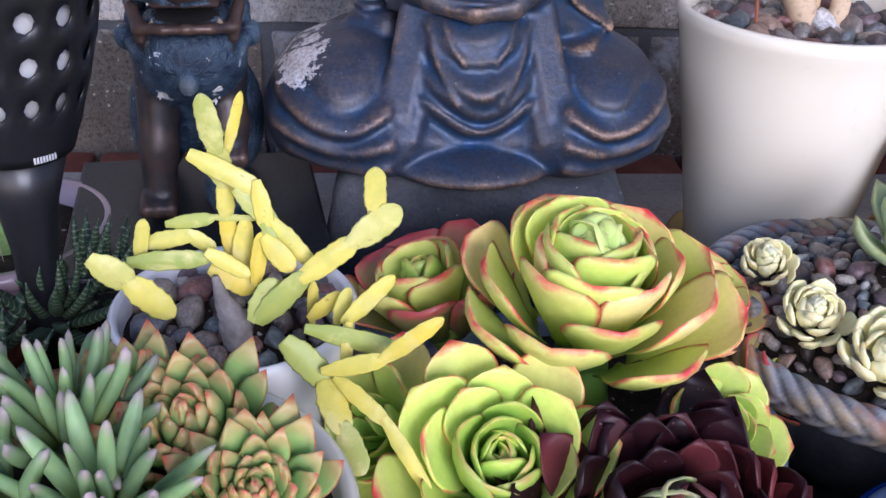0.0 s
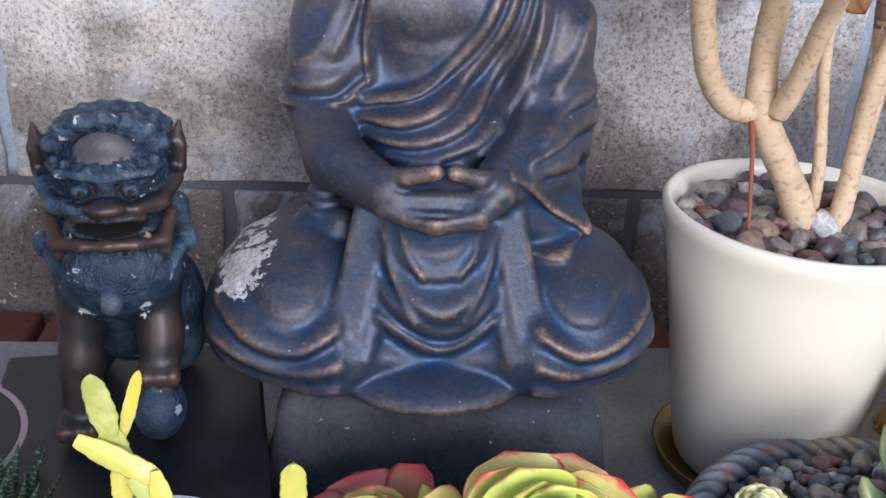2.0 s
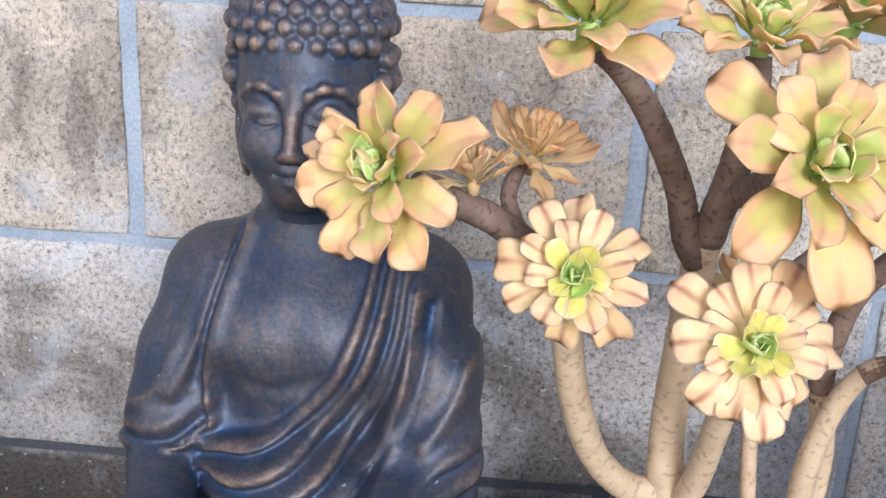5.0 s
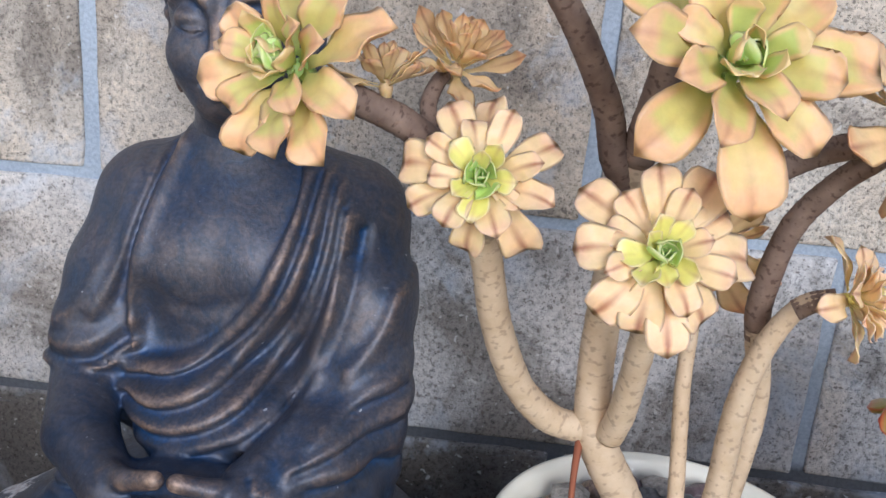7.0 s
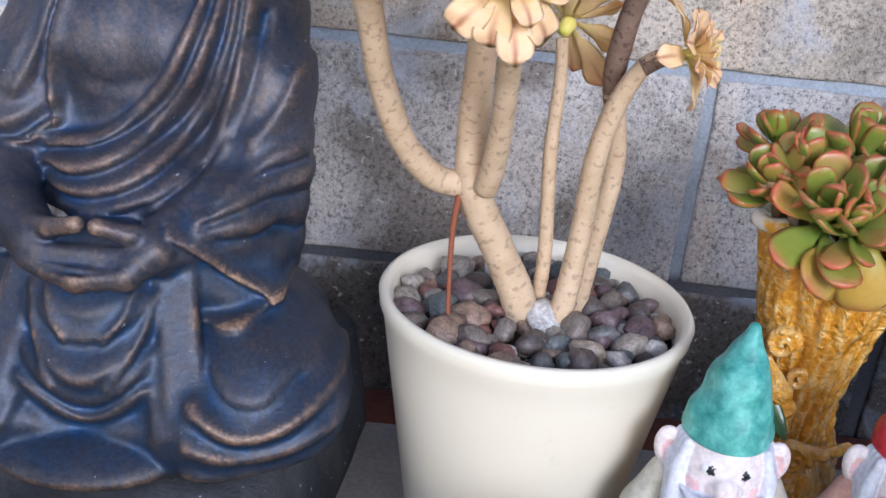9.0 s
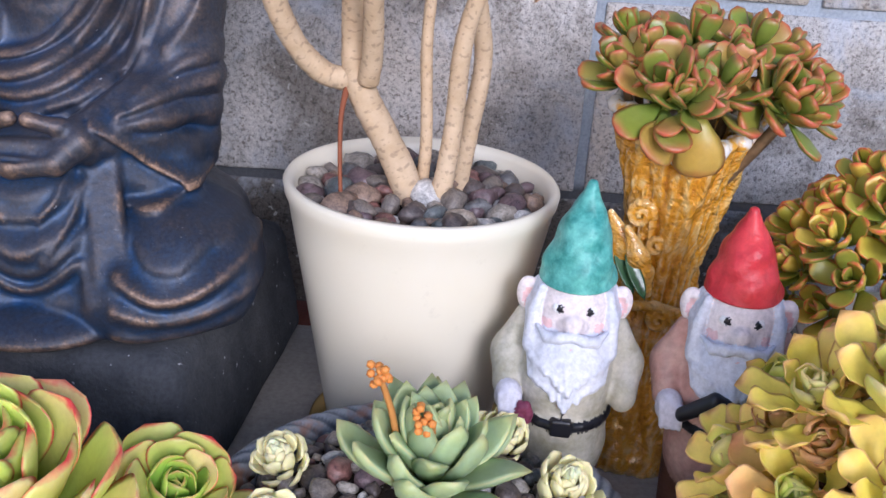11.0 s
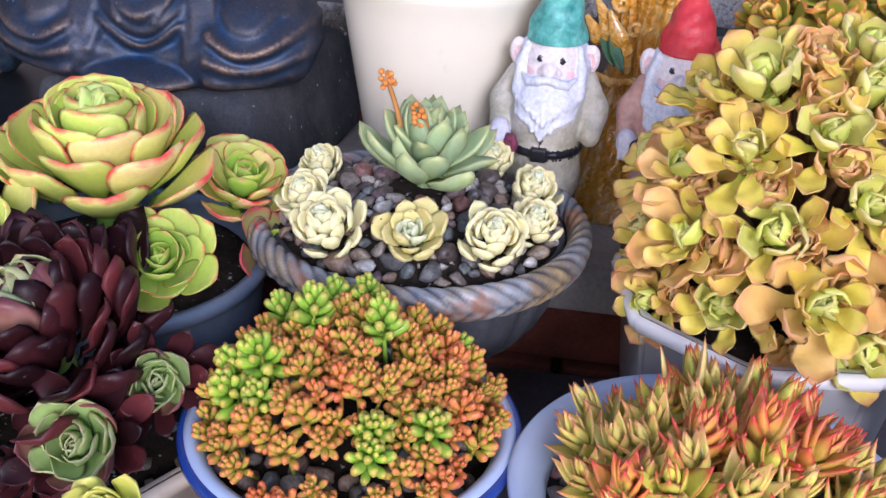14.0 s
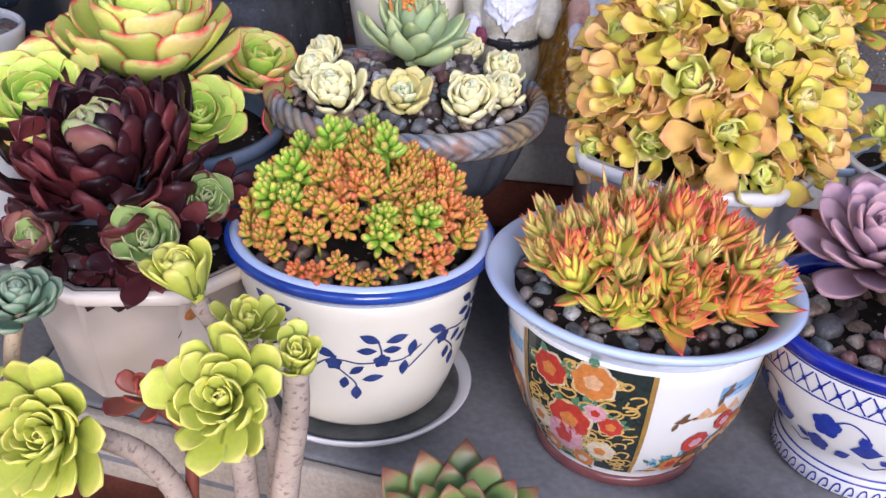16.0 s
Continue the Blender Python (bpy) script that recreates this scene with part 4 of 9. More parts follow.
    # folds of the robe: points (x, z), height, width, power, lean
    lines = [
        # hem across the chest, a layer over the skin
        ([(0.042, 0.300), (0.044, 0.278), (0.034, 0.246), (0.018, 0.216), (-0.008, 0.190), (-0.032, 0.179), (-0.058, 0.176)], 0.0034, 0.0110, 1.6, 0.72),
        ([(0.046, 0.292), (0.038, 0.250), (0.022, 0.216), (-0.006, 0.188), (-0.050, 0.173)], 0.0026, 0.0042),
        ([(0.056, 0.292), (0.050, 0.252), (0.036, 0.216), (0.010, 0.186), (-0.020, 0.170), (-0.054, 0.163)], 0.0040, 0.0056, 1.0, 0.25),
        ([(0.064, 0.286), (0.060, 0.244), (0.046, 0.204), (0.020, 0.172), (-0.016, 0.156), (-0.050, 0.153)], 0.0046, 0.0058, 1.0, 0.25),
        ([(0.070, 0.272), (0.066, 0.228), (0.052, 0.186), (0.028, 0.160), (-0.004, 0.146), (-0.036, 0.143)], 0.0044, 0.0060, 1.0, 0.25),
        ([(0.072, 0.240), (0.064, 0.196), (0.046, 0.164), (0.026, 0.150)], 0.0036, 0.0056),
        ([(0.078, 0.262), (0.075, 0.225), (0.066, 0.190)], -0.0034, 0.0040),
        # sleeve on the far shoulder
        ([(0.104, 0.232), (0.096, 0.210), (0.080, 0.190)], 0.0042, 0.0062, 1.0, 0.2),
        ([(0.108, 0.186), (0.092, 0.180), (0.070, 0.164)], 0.0036, 0.0062),
        ([(0.110, 0.166), (0.086, 0.164), (0.060, 0.154)], 0.0044, 0.0062),
        ([(0.108, 0.142), (0.086, 0.148), (0.064, 0.146)], 0.0034, 0.0064),
        ([(0.044, 0.148), (0.058, 0.137), (0.076, 0.117), (0.104, 0.099)], 0.0052, 0.0042, 1.0, 0.35),
        ([(0.104, 0.098), (0.080, 0.089), (0.056, 0.090)], 0.0036, 0.0040),
        # edge and folds of the other sleeve
        ([(-0.034, 0.302), (-0.042, 0.272), (-0.048, 0.244), (-0.052, 0.216), (-0.050, 0.190)], 0.0034, 0.0042, 1.2, 0.5),
        ([(-0.044, 0.290), (-0.052, 0.260), (-0.060, 0.230), (-0.072, 0.206)], 0.0036, 0.0050),
        ([(-0.056, 0.285), (-0.066, 0.244), (-0.082, 0.210), (-0.098, 0.198)], 0.0032, 0.0062),
        ([(-0.052, 0.200), (-0.076, 0.186), (-0.100, 0.183)], 0.0026, 0.0060),
        ([(-0.052, 0.186), (-0.070, 0.174), (-0.090, 0.171), (-0.112, 0.168)], 0.0040, 0.0036, 1.2, 0.4),
        # chest
        ([(-0.040, 0.222), (-0.014, 0.214), (0.002, 0.217), (0.016, 0.222)], -0.0016, 0.0060),
        ([(0.0, 0.262), (0.001, 0.224)], -0.0010, 0.0090),
    ]
    lap = [
        ([(-0.040, 0.122), (-0.014, 0.101), (0.012, 0.103), (0.038, 0.122)], 0.0024, 0.0060),
        ([(-0.044, 0.112), (-0.012, 0.088), (0.014, 0.090), (0.042, 0.112)], 0.0030, 0.0052, 1.0, 0.2),
        ([(-0.044, 0.098), (-0.008, 0.066), (0.016, 0.070), (0.042, 0.098)], 0.0040, 0.0072, 1.0, 0.2),
        ([(-0.044, 0.078), (-0.006, 0.050), (0.018, 0.053), (0.040, 0.076)], 0.0030, 0.0050),
        ([(-0.040, 0.058), (-0.006, 0.037), (0.014, 0.039), (0.036, 0.056)], 0.0046, 0.0048, 1.2, -0.3),
        ([(-0.034, 0.038), (-0.006, 0.028), (0.030, 0.038)], -0.0020, 0.0050),
        ([(-0.036, 0.030), (-0.008, 0.017), (0.020, 0.024)], 0.0008, 0.0080),
    ]
    for s in (-1, 1):
        lap += [
            ([(s * 0.126, 0.064), (s * 0.108, 0.051), (s * 0.084, 0.053), (s * 0.066, 0.070)], -0.0030, 0.0060, 1.0, 0.2),
            ([(s * 0.146, 0.058), (s * 0.120, 0.042), (s * 0.094, 0.037), (s * 0.066, 0.052)], 0.0036, 0.0056, 1.0, 0.15),
            ([(s * 0.150, 0.036), (s * 0.124, 0.025), (s * 0.098, 0.021), (s * 0.066, 0.030)], 0.0034, 0.0056),
            ([(s * 0.138, 0.016), (s * 0.106, 0.005), (s * 0.066, 0.010)], 0.0034, 0.0050),
            ([(s * 0.144, 0.044), (s * 0.118, 0.032), (s * 0.094, 0.029), (s * 0.070, 0.040)], -0.0022, 0.0046),
        ]
    c.folds([(pts, amp * 1.1, wid * 1.0, *more) for pts, amp, wid, *more in lines], 0.034)
    # narrow creases between the folds
    c.folds([(pts, -0.0026, 0.0026) for pts in (
        [(0.051, 0.292), (0.044, 0.251), (0.029, 0.217), (0.002, 0.188), (-0.024, 0.1755), (-0.054, 0.1685)],
        [(0.060, 0.288), (0.055, 0.248), (0.041, 0.210), (0.015, 0.179), (-0.018, 0.163), (-0.052, 0.158)],
        [(0.067, 0.276), (0.063, 0.236), (0.049, 0.195), (0.024, 0.166), (-0.010, 0.151), (-0.042, 0.148)],
        [(0.072, 0.250), (0.068, 0.212), (0.052, 0.173), (0.030, 0.154), (0.0, 0.141)],
        [(-0.039, 0.296), (-0.047, 0.264), (-0.054, 0.236), (-0.060, 0.212)],
        [(0.110, 0.176), (0.090, 0.172), (0.066, 0.159)],
        [(0.109, 0.154), (0.086, 0.156), (0.062, 0.150)],
        [(0.108, 0.128), (0.090, 0.136), (0.070, 0.138)])], 0.034)
    for s in (-1, 1):
        lap += [
            ([(s * 0.030, 0.134), (s * 0.024, 0.104), (s * 0.012, 0.084)], 0.0022, 0.0030),
            ([(s * 0.038, 0.108), (s * 0.030, 0.080), (s * 0.016, 0.058)], 0.0020, 0.0028),
            ([(s * 0.142, 0.080), (s * 0.120, 0.074), (s * 0.098, 0.080), (s * 0.078, 0.094)], 0.0016, 0.0085),
        ]
    c.folds(lap, -0.02)
    # cloth ends hanging at either side of the lap, each turned over at its foot
    for s in (-1, 1):
        c.slab((s * 0.0515, -0.0945, 0.083), (0.0128, 0.0060, 0.046), 0.0048, 0.0050, turn=(-30, s * -5, s * 14))
        c.slab((s * 0.0550, -0.1105, 0.051), (0.0168, 0.0038, 0.026), 0.0032, 0.0065, turn=(-31, s * -9, s * 13))
        c.limb([(s * 0.0715, -0.1085, 0.041), (s * 0.060, -0.1215, 0.033), (s * 0.0440, -0.1235, 0.026)], [0.0016, 0.0024, 0.0028], 0.002)
        c.slab((s * 0.0580, -0.1160, 0.023), (0.0130, 0.0030, 0.0085), 0.0016, 0.003, turn=(-20, s * 32, s * 12))
        c.limb([(s * 0.0360, -0.112, 0.090), (s * 0.0375, -0.1225, 0.058), (s * 0.0405, -0.1275, 0.034)], 0.0016, 0.0025, cut=True)
    c.limb([(-0.084, -0.006, 0.160), (-0.070, -0.048, 0.141), (-0.036, -0.088, 0.133)], [0.021, 0.021, 0.015], 0.004)
    # folded palms with thumbs touching
    c.blob((-0.002, -0.074, 0.128), (0.046, 0.026, 0.016), 0.006)
    c.limb([(-0.036, -0.096, 0.1255), (-0.005, -0.107, 0.1205), (0.022, -0.103, 0.1235), (0.036, -0.092, 0.136)], [0.0080, 0.0080, 0.0085, 0.012], 0.004)
    c.limb([(0.020, -0.098, 0.1330), (-0.030, -0.099, 0.1335)], [0.0060, 0.0046], 0.004)
    c.limb([(0.016, -0.1015, 0.1262), (-0.030, -0.101, 0.1270)], [0.0052, 0.0042], 0.003)
    for s in (-1, 1):
        c.limb([(s * 0.040, -0.084, 0.140), (s * 0.024, -0.096, 0.1465), (s * 0.006, -0.102, 0.1525)], [0.0100, 0.0060, 0.0052], 0.003)
    c.limb([(-0.028, -0.109, 0.1402), (0.014, -0.109, 0.1398)], [0.0022, 0.0030], 0.002, cut=True)
    c.limb([(-0.028, -0.107, 0.1300), (0.012, -0.107, 0.1296)], 0.0014, 0.001, cut=True)
    c.limb([(-0.030, -0.108, 0.1262), (0.0, -0.112, 0.1268), (0.018, -0.109, 0.1310), (0.020, -0.106, 0.1370)], 0.0016, 0.0015, cut=True)
    # foot resting on the thigh
    c.limb([(-0.066, -0.050, 0.092), (-0.086, -0.040, 0.093)], [0.014, 0.011], 0.006)
    for q in range(4):
        c.blob((-0.078, -0.044 + 0.004 * q, 0.101 + 0.0062 * q), (0.014 - 0.001 * q, 0.010, 0.0042), 0.002)
    # flat underside
    c.slab((0, 0, -0.06), (0.3, 0.3, 0.06), 0.002, 0.004, cut=True)
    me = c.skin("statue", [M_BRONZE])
    both = bmesh.new()
    both.from_mesh(me)
    both.from_mesh(head)
    return mesh_of("statue", both, M_BRONZE)


SP = (0.003, 0.770, 0.5935)
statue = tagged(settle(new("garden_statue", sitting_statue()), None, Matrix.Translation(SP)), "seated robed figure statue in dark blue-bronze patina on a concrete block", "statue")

M_CONC = rough_mat("concrete_plinth", (0.036, 0.040, 0.048), (0.085, 0.088, 0.094), 22, 0.95, 0.9, 300, 0.2, (0.42, 0.43, 0.45), 0.715)


def plinth_mesh():
    bm = box(0.216, 0.285, 0.118, 0.016, seg=4)
    bmesh.ops.subdivide_edges(bm, edges=[e for e in bm.edges if e.calc_length() > 0.04], cuts=8, use_grid_fill=True)
    for v in bm.verts:
        v.co += v.normal * 0.0028 * noise.noise(v.co * 38)
        k = 1 + 0.18 * (0.059 - v.co.z) / 0.118
        v.co.x *= k
        v.co.y *= 1 + 0.06 * (0.059 - v.co.z) / 0.118
    return mesh_of("plinth", bm, M_CONC)


tagged(settle(new("concrete_plinth", plinth_mesh()), None, pose(0.020, 0.775, 0.5345, 0, 0, -6)), "rough dark grey concrete block under the seated statue", "plinth")


def lion_mesh():
    """Guardian lion with an open mouth, collar and ball, one mesh."""
    c = Carving((-0.085, -0.085, -0.01), (0.075, 0.10, 0.245), 0.0022)
    c.blob((0, 0.035, 0.085), (0.042, 0.048, 0.065), 0.02, 0)
    c.blob((0.0, 0.0, 0.105), (0.040, 0.036, 0.036), 0.02, 0)
    c.blob((0.035, 0.06, 0.04), (0.026, 0.035, 0.042), 0.015, 0)
    c.blob((-0.035, 0.06, 0.04), (0.026, 0.035, 0.042), 0.015, 0)
    c.limb([(-0.028, -0.010, 0.085), (-0.032, -0.022, 0.045), (-0.034, -0.028, 0.012)], [0.019, 0.0150, 0.0150], 0.008, 1)
    c.limb([(0.026, -0.010, 0.085), (0.028, -0.022, 0.058), (0.026, -0.032, 0.044)], [0.019, 0.0145, 0.0135], 0.012, 1)
    c.blob((0.024, -0.040, 0.020), 0.0205, 0.002, 0)
    for x0, y0, z0 in ((-0.036, -0.046, 0.010), (0.026, -0.046, 0.043)):
        for q in (-1, 0, 1):
            c.limb([(x0 + 0.009 * q, y0 + 0.012, z0 + 0.003), (x0 + 0.010 * q, y0, z0 - 0.001)], [0.0068, 0.006], 0.003, 1)
    # bib
    c.blob((0, -0.012, 0.104), (0.047, 0.039, 0.031), 0.006, 0)
    # head: flat boss on the brow, short muzzle, wide open jaws
    c.blob((0.002, -0.002, 0.176), (0.045, 0.036, 0.042), 0.010, 0)
    c.blob((0, -0.025, 0.200), (0.020, 0.009, 0.016), 0.004, 4)
    c.blob((0, -0.016, 0.134), (0.034, 0.024, 0.010), 0.006, 0)
    c.limb([(-0.030, -0.034, 0.158), (0, -0.045, 0.160), (0.030, -0.034, 0.158)], [0.0066, 0.0080, 0.0066], 0.005, 0)
    c.blob((0, -0.049, 0.163), (0.014, 0.008, 0.0062), 0.003, 1)
    c.blob((0, -0.038, 0.1440), (0.033, 0.030, 0.0100), 0.001, 2, cut=True)
    for s in (-1, 1):
        c.limb([(s * 0.024, -0.040, 0.1450), (s * 0.034, -0.034, 0.1480), (s * 0.043, -0.020, 0.1600)], [0.0090, 0.0075, 0.0045], 0.001, 2, cut=True)
    c.limb([(-0.042, -0.022, 0.146), (-0.036, -0.037, 0.1300), (-0.018, -0.047, 0.1320), (0, -0.050, 0.1330), (0.018, -0.047, 0.1320), (0.036, -0.037, 0.1300), (0.042, -0.022, 0.146)],
           [0.0052, 0.0056, 0.0046, 0.0044, 0.0046, 0.0056, 0.0052], 0.004, 1)
    c.limb([(-0.024, -0.044, 0.1525), (0, -0.050, 0.1545), (0.024, -0.044, 0.1525)], [0.0026, 0.0030, 0.0026], 0.002, 1)
    for s in (-1, 1):
        c.limb([(s * 0.020, -0.044, 0.161), (s * 0.036, -0.032, 0.161), (s * 0.046, -0.012, 0.171)], [0.0058, 0.0060, 0.0060], 0.004, 1 if s > 0 else 0)
        c.limb([(s * 0.026, -0.041, 0.1330), (s * 0.026, -0.040, 0.1415)], [0.0024, 0.0010], 0.001, 3)
        c.blob((s * 0.0085, -0.0590, 0.1560), (0.0034, 0.0040, 0.0026), 0.001, 2, cut=True)
        c.blob((s * 0.0165, -0.0400, 0.1725), (0.0110, 0.0090, 0.0085), 0.002, 2, cut=True)
        c.blob((s * 0.0165, -0.0345, 0.1725), (0.0072, 0.0080, 0.0068), 0.0004, 0)
        c.blob((s * 0.0165, -0.0428, 0.1720), 0.0028, 0.001, 2, cut=True)
        c.limb([(s * 0.002, -0.036, 0.1815), (s * 0.015, -0.038, 0.1860), (s * 0.030, -0.031, 0.1850), (s * 0.039, -0.018, 0.188)], [0.0030, 0.0040, 0.0038, 0.0028], 0.002, 0)
        for q in range(4):
            c.blob((s * (0.010 + 0.008 * q), -0.036 + 0.004 * q, 0.1895 + 0.0012 * q), 0.0038, 0.001, 0)
        c.limb([(s * 0.0440, 0.000, 0.176), (s * 0.0470, -0.002, 0.195), (s * 0.0500, 0.002, 0.214)], [0.0100, 0.0075, 0.0018], 0.003, 1)
        c.limb([(s * 0.0465, -0.0110, 0.182), (s * 0.0490, -0.0100, 0.204)], [0.0055, 0.0030], 0.002, 1, cut=True)
        c.blob((s * 0.050, -0.004, 0.115), 0.0095, 0.003, 0)
    for s in (-1, 1):
        c.limb([(s * 0.036, -0.037, 0.129), (s * 0.036, -0.037, 0.121), (s * 0.035, -0.036, 0.116)], [0.0044, 0.0042, 0.0020], 0.002, 1)
    # mane of snail curls
    rr = random.Random(4)
    for row in range(4):
        for k in range(7 + row % 2):
            a = radians(-66 + 132 * k / (6 + row % 2))
            o = (0.038 * math.sin(a), -0.010 + 0.017 * row - 0.004 * math.cos(a), 0.187 + (0.034 - 0.003 * row) * math.cos(a))
            c.blob(o, (0.0095, 0.0078, 0.0078), 0.002, 0)
            n = Vector((math.sin(a), -0.8 if row == 0 else -0.2, math.cos(a))).normalized() * 0.0066
            c.blob((o[0] + n.x, o[1] + n.y, o[2] + n.z), 0.0034, 0.001, 0)
            c.limb([(o[0] + n.x + 0.005 * math.cos(w), o[1] + n.y * 0.9, o[2] + n.z + 0.005 * math.sin(w)) for w in (0, 1.2, 2.4, 3.6)], 0.0012, 0.001, cut=True)
    for k in range(30):
        a = rr.uniform(-2.4, 2.4)
        c.blob((0.043 * math.sin(a), 0.03 + 0.015 * abs(math.cos(a)), rr.uniform(0.11, 0.19)), 0.010, 0.003, 0)
    # collar with bell
    pts = [(0.0465 * math.sin(radians(a)), -0.010 - 0.0365 * math.cos(radians(a)), 0.103 + 0.012 * (abs(a) / 90) ** 2) for a in range(-100, 101, 20)]
    c.limb(pts, 0.0042, 0.002, 0)
    c.blob((-0.002, -0.049, 0.095), 0.0088, 0.002, 0)
    c.slab((0, 0, -0.02), (0.2, 0.2, 0.02), 0.001, 0.002, cut=True)
    return c


def patina_mat():
    m = Nodes("verdigris_bronze", 0.42, metal=0.15)
    p = m.where()
    n = m.noise(45, 5, 0.65, p)
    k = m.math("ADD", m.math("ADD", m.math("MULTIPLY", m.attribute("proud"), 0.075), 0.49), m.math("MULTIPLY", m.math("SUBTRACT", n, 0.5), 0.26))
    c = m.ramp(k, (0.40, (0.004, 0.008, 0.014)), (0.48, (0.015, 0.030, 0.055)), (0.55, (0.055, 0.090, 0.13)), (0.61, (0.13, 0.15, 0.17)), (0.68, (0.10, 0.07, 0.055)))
    c = m.mix(m.ramp(m.noise(95, 3, 0.55, p), (0.665, 0.0), (0.69, 0.9)), c, (0.50, 0.54, 0.58))
    c = m.mix(m.ramp(m.noise(42, 3, 0.6, p), (0.665, 0.0), (0.68, 0.95)), c, (0.74, 0.73, 0.70))
    m.bump(m.math("ADD", m.noise(220, 4, 0.7, p), m.noise(70, 4, 0.7, p)), 0.9, 0.003)
    return m.done(c)


def brown_bronze():
    m = Nodes("brown_bronze", 0.42, metal=0.3)
    p = m.where()
    n = m.noise(50, 5, 0.65, p)
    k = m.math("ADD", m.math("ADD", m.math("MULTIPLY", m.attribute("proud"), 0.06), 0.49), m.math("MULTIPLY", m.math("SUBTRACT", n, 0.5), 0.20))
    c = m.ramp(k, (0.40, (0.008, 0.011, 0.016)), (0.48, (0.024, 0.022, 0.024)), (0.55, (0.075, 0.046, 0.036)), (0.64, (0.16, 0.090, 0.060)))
    c = m.mix(m.ramp(m.noise(75, 3, 0.5, p), (0.70, 0.0), (0.73, 0.9)), c, (0.62, 0.60, 0.57))
    m.bump(n, 0.3, 0.001)
    return m.done(c)


M_PATINA, M_BROWNB = patina_mat(), brown_bronze()
M_BOSS = rough_mat("worn_grey_bronze", (0.055, 0.052, 0.058), (0.13, 0.115, 0.115), 60, 0.5, 0.3, 300, 0.4)
M_MOUTH = Nodes("mouth_black", 0.8).done((0.01, 0.008, 0.008))
M_IVORY = Nodes("aged_tooth", 0.5).done((0.28, 0.21, 0.14))
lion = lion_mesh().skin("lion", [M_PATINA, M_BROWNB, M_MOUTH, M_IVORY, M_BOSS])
for v in lion.vertices:
    v.co.z = v.co.z * 1.18 if v.co.z < 0.118 else 0.1392 + (v.co.z - 0.118) * 0.80
tagged(settle(new("guardian_lion_statue", lion), None, pose(-0.205, 0.680, 0.562, 0, 0, 8) @ Matrix.Diagonal((0.86, 0.9, 0.96, 1))), "small guardian lion statue with blue-green patina and worn brown bronze", "statue")
M_BLACK = rough_mat("black_lacquer", (0.008, 0.009, 0.011), (0.02, 0.022, 0.026), 30, 0.4, 0.2, spec=0.5)
stand = thing("statue_stand", (-0.206, 0.664, 0.4757), "black lacquered stand under the lion statue", "stand")
for what, dims, z in (("foot_slab", (0.188, 0.196, 0.014), 0.007), ("body", (0.172, 0.182, 0.058), 0.043), ("top_slab", (0.186, 0.194, 0.013), 0.0785)):
    part(what, box(*dims, 0.003, (0, 0, z)), M_BLACK, stand, "", pose(-0.206, 0.664, 0.4757, 0, 0, 8), smooth=False)

# ---- garden gnomes ----
M_LILAC = rough_mat("gnome_glove", (0.58, 0.57, 0.66), (0.68, 0.66, 0.72), 40, 0.6, 0.2)
M_SKIN = rough_mat("gnome_pale_face", (0.74, 0.65, 0.64), (0.78, 0.71, 0.70), 30, 0.55, 0.15)
M_BEARD = rough_mat("gnome_white_beard", (0.60, 0.63, 0.72), (0.74, 0.75, 0.80), 40, 0.6, 0.3)
M_TEAL = rough_mat("teal_paint", (0.04, 0.28, 0.25), (0.18, 0.54, 0.47), 70, 0.4, 0.7, 140)
M_RED = rough_mat("red_paint", (0.52, 0.025, 0.04), (0.70, 0.07, 0.07), 50, 0.36, 0.7, 140)
M_COAT = rough_mat("oatmeal_coat", (0.34, 0.32, 0.22), (0.60, 0.57, 0.50), 50, 0.7, 0.4, 160)
M_SALMON = rough_mat("salmon_coat", (0.50, 0.27, 0.22), (0.60, 0.40, 0.33), 50, 0.7, 0.4, 160)
M_EYE = Nodes("eye_white", 0.4).done((0.80, 0.80, 0.80))
M_INK = Nodes("ink_black", 0.35).done((0.012, 0.012, 0.016))
M_BOOT = rough_mat("brown_boot", (0.10, 0.045, 0.03), (0.16, 0.075, 0.05), 40, 0.6)
M_PLUM = rough_mat("plum_flower", (0.16, 0.03, 0.07), (0.24, 0.06, 0.10), 40, 0.5)
M_ROSY = rough_mat("rosy_cheek", (0.74, 0.48, 0.48), (0.76, 0.54, 0.53), 60, 0.55, 0.15)


